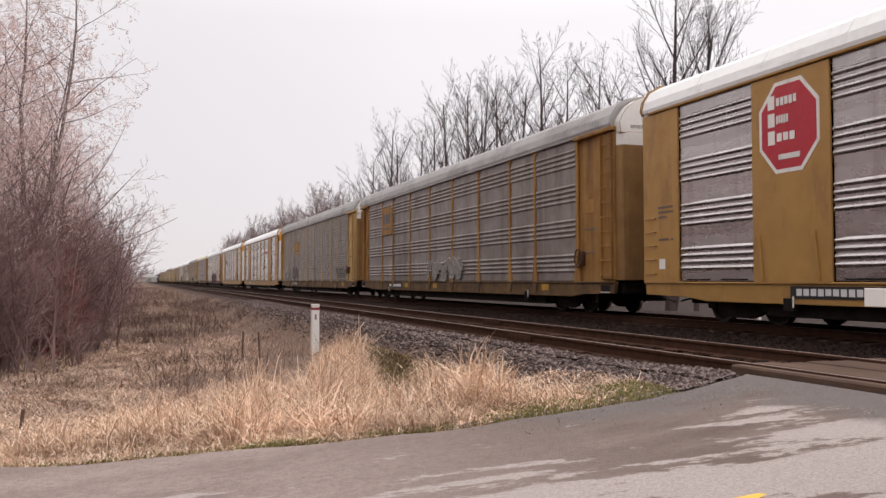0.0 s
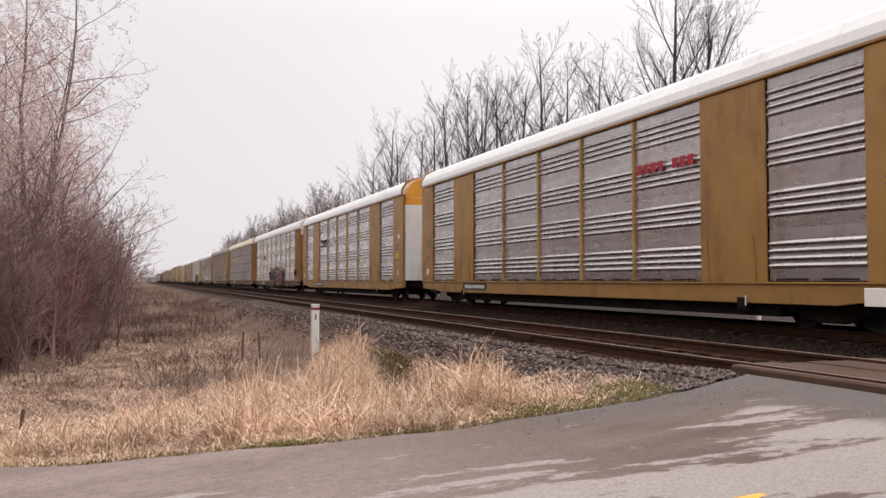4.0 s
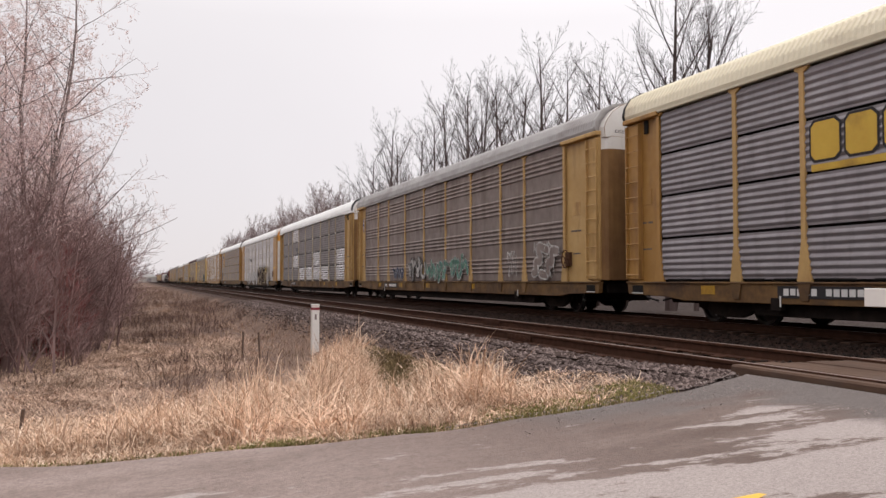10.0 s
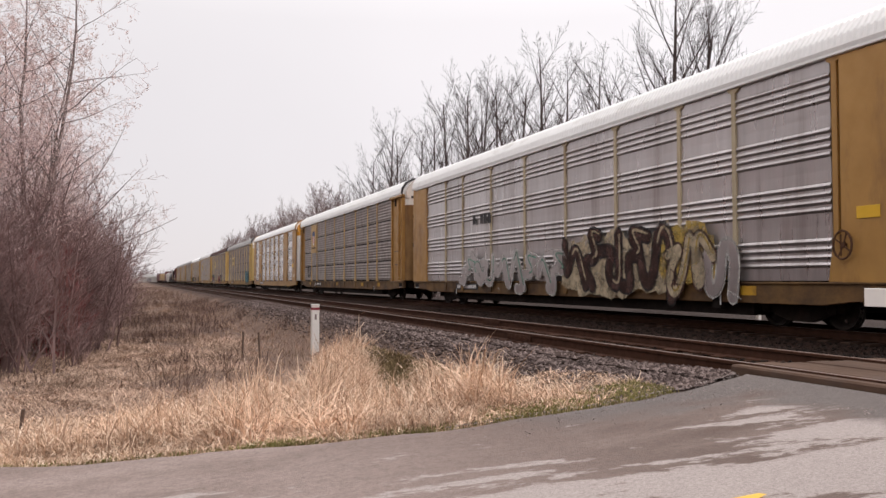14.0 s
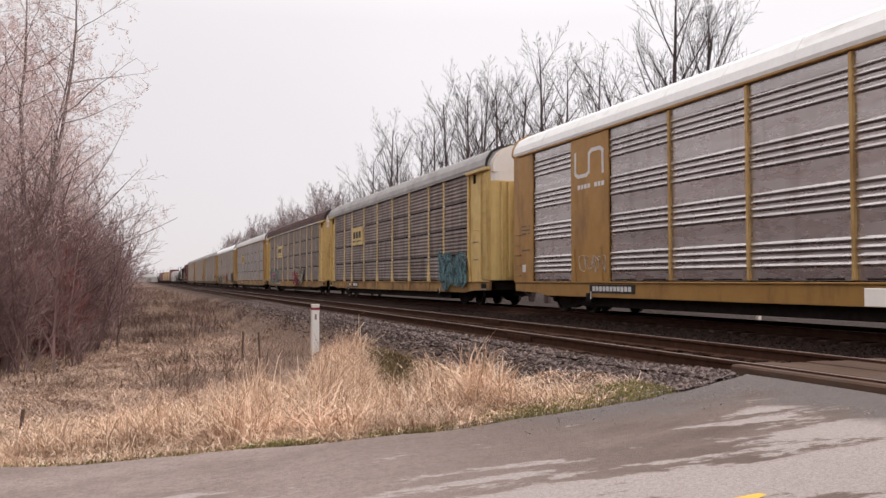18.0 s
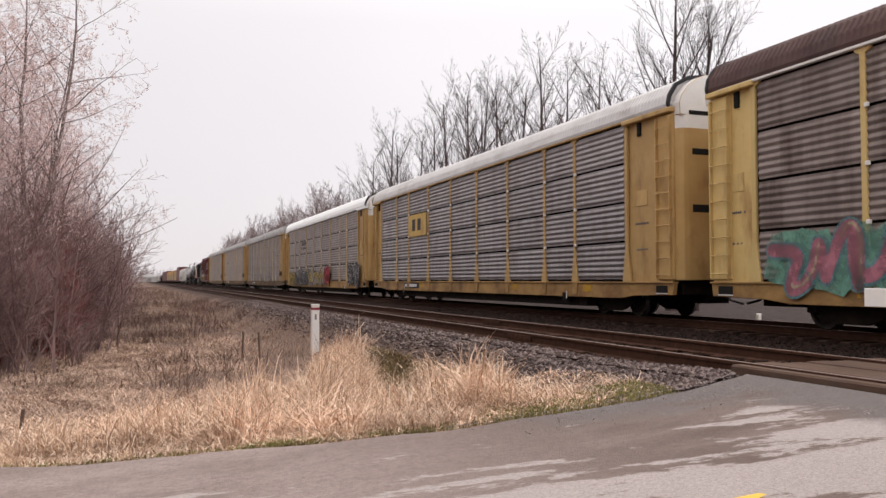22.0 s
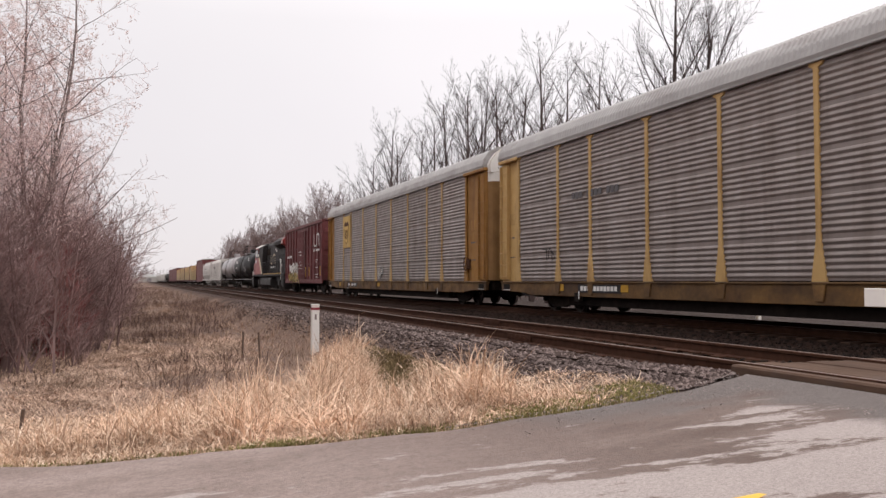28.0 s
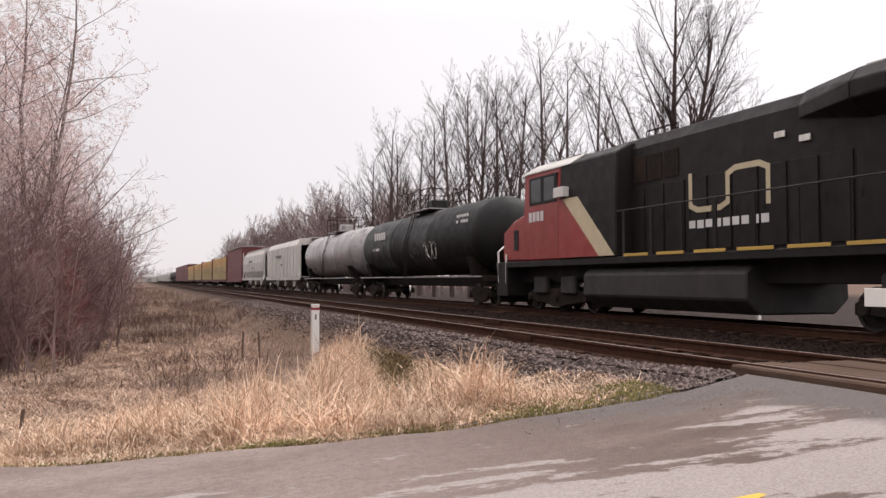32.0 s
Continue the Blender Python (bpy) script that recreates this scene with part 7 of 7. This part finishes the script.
# ---- plants
def blades(name, spots, hmin, hmax, width, lean, mat, label, seed, comb=1.15, curl=1.15):
    """Grass: thin curling blades in three pieces at the given x, y spots, combed by the wind patch by patch."""
    rng = np.random.RandomState(seed)
    p = np.array(spots)
    n = len(p)
    z = np.array([land_z(a, b) for a, b in spots]) - 0.02
    comb_az = np.array([7.0 * noise.noise(Vector((a * 1.1, b * 1.1, 7.0 + seed))) + 0.2 for a, b in spots])
    mood = np.array([noise.noise(Vector((a * 1.7, b * 1.7, 3.0))) for a, b in spots])
    h = rng.uniform(hmin, hmax, n) * (0.82 + 0.5 * mood) * np.array([(0.55 + 0.45 * ease(-1.0, 1.4, a)) * (0.4 + 0.6 * ease(0.05, 0.8, b - edge_y(a))) * (1 - 0.6 * ease(0.42, 0.50, a / b)) * (1 - 0.28 * ease(0.255, 0.272, a / b) * ease(0.355, 0.338, a / b)) for a, b in spots])
    az = comb_az + rng.normal(0, comb, n)
    ln = np.clip(np.abs(rng.normal(lean, 0.38, n)) - 0.8 * mood, 0.9 if lean > 1 else 0.05, 1.5)
    d, at = np.stack([p[:, 0], p[:, 1], z], -1), []
    at.append(d.copy())
    for share in (0.45, 0.33, 0.22):
        step = np.stack([np.cos(az) * np.sin(ln), np.sin(az) * np.sin(ln), np.cos(ln)], -1)
        d = d + step * (share * h)[:, None]
        d[:, 2] = np.maximum(d[:, 2], z + 0.025 + 0.05 * rng.rand(n))
        at.append(d.copy())
        az = az + rng.normal(0, 0.5 * curl, n)
        ln = np.minimum(ln + np.abs(rng.normal(0.35, 0.4, n)) * curl, 2.2)
    turn = rng.uniform(0, 6.283, n)
    side = np.stack([np.cos(turn), np.sin(turn), np.zeros(n)], -1) * (width * rng.uniform(0.5, 1.35, n))[:, None]
    v = np.stack([at[0] - side, at[0] + side, at[1] + side * 0.9, at[1] - side * 0.9, at[2] + side * 0.6, at[2] - side * 0.6, at[3]], 1).reshape(-1, 3)
    f = []
    for k in range(n):
        q = 7 * k
        f += [(q, q + 1, q + 2, q + 3), (q + 3, q + 2, q + 4, q + 5), (q + 5, q + 4, q + 6)]
    me = bpy.data.meshes.new(name)
    me.from_pydata(v.tolist(), [], f)
    me.materials.append(MATS[mat])
    return tagged(new(name, me), label, "grass", kind="stuff")


def clumped(rng, count, per, spread, ok, box):
    out_ = []
    while len(out_) < count:
        cx, cy = rng.uniform(box[0], box[1]), rng.uniform(box[2], box[3])
        if not ok(cx, cy):
            continue
        s = spread * rng.uniform(0.6, 1.5)
        for _ in range(int(per * rng.uniform(0.5, 1.5))):
            x, y = rng.gauss(cx, s), rng.gauss(cy, s)
            if y > edge_y(x) + 0.03 and x < 4.3 + 0.55 * ease(9.8, 8.4, y):
                out_.append((x, y))
    return out_


REACH = ((-0.30, 8.6), (-0.14, 9.2), (-0.03, 9.8), (0.096, 10.9), (0.163, 12.2), (0.205, 12.6), (0.228, 16.6), (0.258, 17.0), (0.272, 9.5), (0.336, 9.5), (0.352, 12.4), (0.43, 12.4), (0.60, 12.0))


def reach(r):
    """How far off the blond grass ends, by its bearing from the road's middle."""
    for (ra, da), (rb, db) in zip(REACH, REACH[1:]):
        if r <= rb:
            break
    return da + (db - da) * min(max((r - ra) / (rb - ra), 0.0), 1.0)


def tall_zone(x, y):
    """Where the blond grass stands: a strip that widens towards the track, with a low mossy notch."""
    return y < reach(x / y) + 0.7 * noise.noise(Vector((x * 0.6, y * 0.6, 4.0)))


def standing(x, y):
    """Clumps that still stand, with brown hollows between them."""
    return tall_zone(x, y) and x < 4.0 and noise.noise(Vector((x * 1.2, y * 0.95, 9.0))) > -0.08 - 0.3 * ease(0.2, 0.24, x / y)


def hollow(x, y):
    return not tall_zone(x, y) and noise.noise(Vector((x * 0.7, y * 0.5, 1.0))) > -0.1


def dim(x, y):
    return not tall_zone(x, y - 2.5) and noise.noise(Vector((x * 0.45, y * 0.22, 5.0))) > 0.22 - 0.25 * ease(20, 27, y)


rng_v = random.Random(11)
blades("dry_grass", clumped(rng_v, 30000, 46, 0.12, standing, (-2.6, 4.2, 6.6, 17.5)), 0.38, 0.92, 0.0052, 0.75, "straw", "tall blond dead grass in thick clumps beside the road", 1, 1.5, 1.6)
blades("flattened_grass", clumped(rng_v, 36000, 40, 0.2, lambda x, y: tall_zone(x, y - 2.6 * ease(0.12, 0.0, x / y) * (0.5 + noise.noise(Vector((x * 0.9, y * 0.9, 6.0))))) and y > edge_y(x) + 0.45 * ease(2.6, 3.8, x), (-3.2, 4.8, 6.6, 16.5)), 0.3, 0.75, 0.0052, 1.2, "straw", "flattened dead grass matted over the ground", 2, 1.0, 1.3)
blades("matted_grass", clumped(rng_v, 48000, 45, 0.26, lambda x, y: not tall_zone(x, y) and x < 0.11 * y and noise.noise(Vector((x * 0.55, y * 0.4, 1.0))) > -0.22, (-4.6, 2.6, 8.2, 25.0)), 0.2, 0.5, 0.0058, 1.1, "pale_straw", "dull matted dead grass in the brown hollow", 8, 0.9, 1.2)
blades("meadow_grass", clumped(rng_v, 20000, 26, 0.3, hollow, (-9, 4.4, 13, 60)), 0.15, 0.42, 0.007, 0.7, "dull_straw", "dull brown meadow grass between the track and thicket", 3)
blades("far_meadow", clumped(rng_v, 12000, 24, 0.8, lambda x, y: noise.noise(Vector((x * 0.25, y * 0.06, 2.0))) > -0.2, (-8, 4.6, 55, 190)), 0.25, 0.7, 0.016, 0.5, "brown_weed", "brown dead weeds far along the track", 9)
blades("dead_weeds", clumped(rng_v, 30000, 24, 0.3, dim, (-9, 4.2, 8.6, 62)), 0.25, 0.65, 0.006, 0.6, "dark_weed", "dark dead weeds and stalks in the ditch", 4)
blades("green_verge", clumped(rng_v, 12000, 40, 0.09, lambda x, y: y < edge_y(x) + 0.22 + 0.6 * ease(2.6, 3.6, x), (-3.0, 5.2, 6.2, 8.6)), 0.05, 0.15, 0.0035, 0.5, "green_grass", "thin strip of new green grass along the asphalt edge", 5)
blades("shoulder_moss", clumped(rng_v, 14000, 40, 0.2, lambda x, y: 0.262 * y < x < 0.36 * y, (2.4, 4.3, 9.2, 17.0)), 0.10, 0.28, 0.006, 0.6, "olive_moss", "low olive mossy growth at the foot of the ballast", 6)


class Branches:
    """Grows bare branches and keeps them as thin tapered tubes."""

    def __init__(self, seed):
        self.rng = random.Random(seed)
        self.runs = {0: [], 1: []}
        self.tips = []

    def grow(self, p, d, length, r, level, plan):
        rng = self.rng
        step = plan["steps"][min(level, len(plan["steps"]) - 1)]
        kids = plan["kids"][level] if level < len(plan["kids"]) else 0
        pts, rad = [p.copy()], [r]
        start = plan["bare"] if level == 0 else 0.15
        for i in range(step):
            wob = plan["wobble"] * (0.5 if level == 0 else 1.0)
            d = (d + Vector((rng.gauss(0, wob), rng.gauss(0, wob), rng.gauss(0, wob * 0.6) + plan["up"] * (0.3 if level == 0 else 1)))).normalized()
            p = p + d * (length / step)
            pts.append(p.copy())
            rad.append(max(r * (1 - 0.82 * (i + 1) / step), plan["thin"]))
        self.runs[0 if level < 2 else 1].append((pts, rad))
        if level >= len(plan["kids"]) - 1:
            self.tips.append((pts[-1], d))
            if len(pts) > 2:
                self.tips.append((pts[-2], d))
        for k in range(kids):
            f = start + (1 - start) * (k + rng.random()) / kids
            i = min(int(f * step), step - 1)
            t = f * step - i
            q = pts[i].lerp(pts[i + 1], t)
            main = (pts[i + 1] - pts[i]).normalized()
            a = rng.uniform(0, 6.283)
            side = main.orthogonal().normalized()
            side = (Matrix.Rotation(a, 3, main) @ side)
            ang = radians(rng.uniform(*plan["angle"]))
            nd = (main * math.cos(ang) + side * math.sin(ang)).normalized()
            scale = plan["ratio"] * rng.uniform(0.65, 1.2) * (1.15 - 0.75 * f if level == 0 else 1.0 - 0.45 * f)
            rr = rad[i] * plan["rratio"]
            self.grow(q, nd, length * scale, max(rr, plan["thin"]), level + 1, plan)

    def mesh(self, which, name, mat, sides=3):
        vs, fs = [], []
        n = 5 if which == 0 else sides
        cs = [(math.cos(6.2832 * k / n), math.sin(6.2832 * k / n)) for k in range(n)]
        for pts, rad in self.runs[which]:
            base = len(vs)
            d = pts[-1] - pts[0]
            a = d.orthogonal().normalized()
            b = d.normalized().cross(a)
            for p, r in zip(pts, rad):
                vs += [p + a * (c * r) + b * (s * r) for c, s in cs]
            for i in range(len(pts) - 1):
                q = base + i * n
                fs += [(q + k, q + (k + 1) % n, q + n + (k + 1) % n, q + n + k) for k in range(n)]
        me = bpy.data.meshes.new(name)
        me.from_pydata([tuple(v) for v in vs], [], fs)
        me.materials.append(MATS[mat])
        return me

    def bud_mesh(self, size, mat, share=1.0):
        g = Geo()
        rng = self.rng
        for p, d in self.tips:
            if rng.random() > share:
                continue
            s = size * rng.uniform(0.6, 1.4)
            a = d.orthogonal().normalized() * s * 0.4
            b = d.cross(a).normalized() * s * 0.4
            g.add([p - d * s, p + a, p + d * s, p - a], [(0, 1, 2, 3)]).add([p - d * s, p + b, p + d * s, p - b], [(0, 1, 2, 3)])
        me = bpy.data.meshes.new("catkin_crown")
        me.from_pydata(g.v, [], g.f)
        me.materials.append(MATS[mat])
        return me


UPRIGHT = dict(steps=(10, 8, 5, 3), kids=(15, 8, 5), bare=0.2, wobble=0.02, up=0.04, angle=(22, 40), ratio=0.46, rratio=0.48, thin=0.0036)
SPREAD = dict(steps=(10, 9, 6, 3), kids=(19, 12, 7), bare=0.14, wobble=0.025, up=0.04, angle=(22, 46), ratio=0.52, rratio=0.46, thin=0.0036)
BUDDED = dict(steps=(10, 6, 5, 3), kids=(24, 9, 5), bare=0.12, wobble=0.13, up=0.03, angle=(35, 75), ratio=0.42, rratio=0.40, thin=0.0039)
BRUSH = dict(steps=(6, 4, 3), kids=(13, 8), bare=0.1, wobble=0.15, up=0.06, angle=(20, 58), ratio=0.5, rratio=0.5, thin=0.0034)
FAR = dict(steps=(6, 4, 2), kids=(26, 9), bare=0.2, wobble=0.12, up=0.08, angle=(22, 55), ratio=0.42, rratio=0.5, thin=0.012)


def tree_meshes(seed, plan, r, stems=1, buds=None, crown_mat="twig"):
    """A tree ten metres high."""
    b = Branches(seed)
    rng = random.Random(seed + 1)
    for s in range(stems):
        lean = Vector((rng.gauss(0, 0.10 * (stems > 1) + 0.02), rng.gauss(0, 0.10 * (stems > 1) + 0.02), 1)).normalized()
        b.grow(Vector((rng.gauss(0, 0.12) * (stems > 1), rng.gauss(0, 0.12) * (stems > 1), -0.1)), lean, 10.0 * rng.uniform(0.85, 1.0), r, 0, plan)
    top = max(p.z for run in b.runs.values() for pts, _ in run for p in pts)
    for run in b.runs.values():
        for pts, _ in run:
            for p in pts:
                p *= 10.0 / top
    b.tips = [(p * (10.0 / top), d) for p, d in b.tips]
    out_ = [b.mesh(0, "trunk", "bark_grey" if buds else "bark"), b.mesh(1, "crown", crown_mat)]
    if buds:
        out_.append(b.bud_mesh(buds, "catkin"))
    return out_


def tree(meshes, x, y, height, turn, label, group, wide=1.0):
    t = thing("tree", label, "tree", group)
    s = height / 10.0
    t.matrix_world = pose(x, y, land_z(x, y), 0, 0, turn) @ Matrix.Diagonal((s * wide, s * wide, s, 1))
    for name, me in zip(("trunk", "crown", "catkin_crown"), meshes):
        ob = part(name, me, t)
        if name == "catkin_crown":
            ob["kind"] = "stuff"
    return t


ups = [tree_meshes(s, UPRIGHT, 0.10, st) for s, st in ((31, 1), (32, 1), (33, 1), (34, 2))]
spread = tree_meshes(41, SPREAD, 0.16, 2)
# the row of bare trees beyond the train: angle across the view, distance from the track side, height
ROW = [(622, 36, 318), (660, 33, 245), (690, 27, 185), (712, 31, 225), (742, 28, 205), (768, 27, 165), (800, 30, 130), (822, 27, 88), (852, 31, 150), (880, 27, 110), (910, 28, 92), (945, 31, 120), (968, 27, 28), (1006, 29, 70), (1056, 27, 68), (1090, 29, 130)]
F_PX = 784.0 / math.tan(radians(F_DEG) / 2)


def along(col, x):
    """The y at which a line of sight through that column meets the plane at x."""
    a = radians(YAW) + math.atan((col - 784.0) / F_PX)
    return x / math.tan(a)


rng_t = random.Random(8)
for i, (col, x, top) in enumerate(ROW):
    y = along(col, x)
    far = math.hypot(x, y) * math.cos(math.atan((col - 784.0) / F_PX))
    hgt = (497 - top) * far / F_PX + EYE[2] - land_z(x, y)
    tree(ups[i % 4], x, y, hgt, rng_t.uniform(0, 360), "tall bare deciduous tree with fine upright branches", "bare trees beyond the track", 1.2)
tree(spread, 25.5, along(1190, 25.5), 18.5, 40, "large bare spreading tree beyond the track", "bare trees beyond the track", 0.92)
tree(ups[1], 28.0, along(1232, 28.0), 13.5, 100, "tall bare deciduous tree with fine upright branches", "bare trees beyond the track", 1.2)


def brush_mesh(seed, mat, stems=9):
    b = Branches(seed)
    rng = random.Random(seed)
    for s in range(stems):
        a, t = rng.uniform(0, 6.283), abs(rng.gauss(0, 0.22))
        b.grow(Vector((rng.gauss(0, 0.35), rng.gauss(0, 0.35), -0.05)), Vector((math.cos(a) * math.sin(t), math.sin(a) * math.sin(t), math.cos(t))), 3.2 * rng.uniform(0.6, 1.1), 0.028, 0, BRUSH)
    b.runs[1] += b.runs[0]
    return b.mesh(1, "stem_tangle", mat)


brushes = [brush_mesh(s, "brush_twig", 11) for s in (51, 52, 53)]
reds = [brush_mesh(s, "brush_red", 10) for s in (54,)]


def shrub(me, x, y, height, turn, label, group):
    t = thing("shrub", label, "shrub", group)
    s = height / 3.2
    t.matrix_world = pose(x, y, land_z(x, y), 0, 0, turn) @ Matrix.Diagonal((s, s, s, 1))
    part("stem_tangle", me, t)


budded = [tree_meshes(s, BUDDED, 0.085, st, 0.029, "budded_twig") for s, st in ((61, 2), (62, 1), (63, 3))]
for i, (x, y, hgt) in enumerate(((-2.6, 23.5, 10.5), (-3.4, 30.0, 9.5), (-3.4, 39.0, 8.0), (-4.0, 20.5, 9.5), (-4.6, 24.0, 11.5), (-3.6, 28.5, 10.0), (-6.0, 28.0, 12.0), (-3.6, 34.0, 8.0), (-5.6, 34.0, 11.5), (-8.2, 37.0, 13.0), (-4.4, 42.0, 9.0), (-6.8, 45.0, 12.0), (-3.8, 54.0, 7.0), (-9.0, 56.0, 12.0), (-5.0, 66.0, 8.0), (-6.0, 20.0, 9.0), (-7.5, 31.0, 12.5), (-5.2, 50.0, 9.5))):
    tree(budded[i % 3], x, y, hgt, rng_t.uniform(0, 360), "grey budding tree in the thicket", "thicket trees", 1.0)
for i in range(125):
    y = 16.5 + 95 * rng_t.random() ** 1.8
    x = -1.3 - 0.012 * (y - 18) - abs(rng_t.gauss(0, 0.075 * y)) + 0.3
    if y < 21:
        x -= 1.3
    shrub(brushes[i % 3], x, y, rng_t.uniform(2.4, 4.2) * (0.75 if y < 20 else 1.0), rng_t.uniform(0, 360), "dense grey-brown leafless shrub", "thicket shrubs")
rng_s = random.Random(23)
for i in range(36):
    y = 16.5 + 13 * rng_s.random()
    x = y * (-0.19 + 0.15 * rng_s.random() ** 1.3) + rng_s.gauss(0, 0.25)
    if x / y > -0.045 - 0.008 * (17 - y):
        continue
    shrub(brushes[i % 3], x, y, rng_s.uniform(0.6, 1.3) * (0.55 + 0.45 * ease(12, 17, y)), rng_s.uniform(0, 360), "low brown leafless scrub at the thicket's foot", "low scrub")
for x, y, hgt in ((-2.3, 18.2, 1.9), (-1.8, 19.5, 2.2), (-3.2, 17.4, 1.7), (-2.7, 20.2, 2.2), (-1.5, 22.0, 2.0), (-3.9, 18.6, 1.8)):
    shrub(reds[0], x, y, hgt, rng_t.uniform(0, 360), "low red-stemmed leafless shrub", "red shrubs")


def far_woods():
    """The woods down the line, too far to tell tree from tree, and unseen trees added behind the camera."""
    b = [Branches(s) for s in (71, 72, 73)]
    packs = []
    for k, br in enumerate(b):
        br.grow(Vector((0, 0, 0)), Vector((0.02, 0.01, 1)).normalized(), 10.0, 0.14, 0, FAR)
        vs, fs = [], []
        for pts, rad in br.runs[0] + br.runs[1]:
            base = len(vs)
            d = pts[-1] - pts[0]
            a = d.orthogonal().normalized()
            c = d.normalized().cross(a)
            for p, r in zip(pts, rad):
                vs += [p + a * r, p - a * 0.5 * r + c * 0.87 * r, p - a * 0.5 * r - c * 0.87 * r]
            for i in range(len(pts) - 1):
                q = base + 3 * i
                fs += [(q + j, q + (j + 1) % 3, q + 3 + (j + 1) % 3, q + 3 + j) for j in range(3)]
        packs.append((np.array([tuple(v) for v in vs]), np.array(fs)))
    rng = random.Random(17)
    allv, allf, n = [], [], 0
    spots = [(rng.uniform(36, 60), rng.uniform(140, 430), rng.uniform(15, 22)) for _ in range(190)]
    spots += [(rng.uniform(-60, 70), rng.uniform(760, 900), rng.uniform(9, 14)) for _ in range(60)]
    spots += [(rng.uniform(30, 46), rng.uniform(50, 140), rng.uniform(4, 8)) for _ in range(115)]
    # unseen trees behind the camera, added to darken what the wagon sides reflect
    spots += [(rng.uniform(-58, -20), rng.uniform(-80, 110), rng.uniform(9, 15)) for _ in range(230)]
    for x, y, h in spots:
        v, f = packs[rng.randrange(3)]
        a, s = rng.uniform(0, 6.283), h / 10.0
        w = v * np.array([s * 1.1, s * 1.1, s])
        w = np.stack([w[:, 0] * math.cos(a) - w[:, 1] * math.sin(a) + x, w[:, 0] * math.sin(a) + w[:, 1] * math.cos(a) + y, w[:, 2] + land_z(x, y)], -1)
        allv.append(w)
        allf.append(f + n)
        n += len(v)
    me = bpy.data.meshes.new("far_woods")
    me.from_pydata(np.concatenate(allv).tolist(), [], np.concatenate(allf).tolist())
    me.materials.append(MATS["far_twig"])
    tagged(new("far_woods", me), "leafless brown woods far beyond the train, and unseen trees added behind the camera", "woods", kind="stuff")


far_woods()


motions()
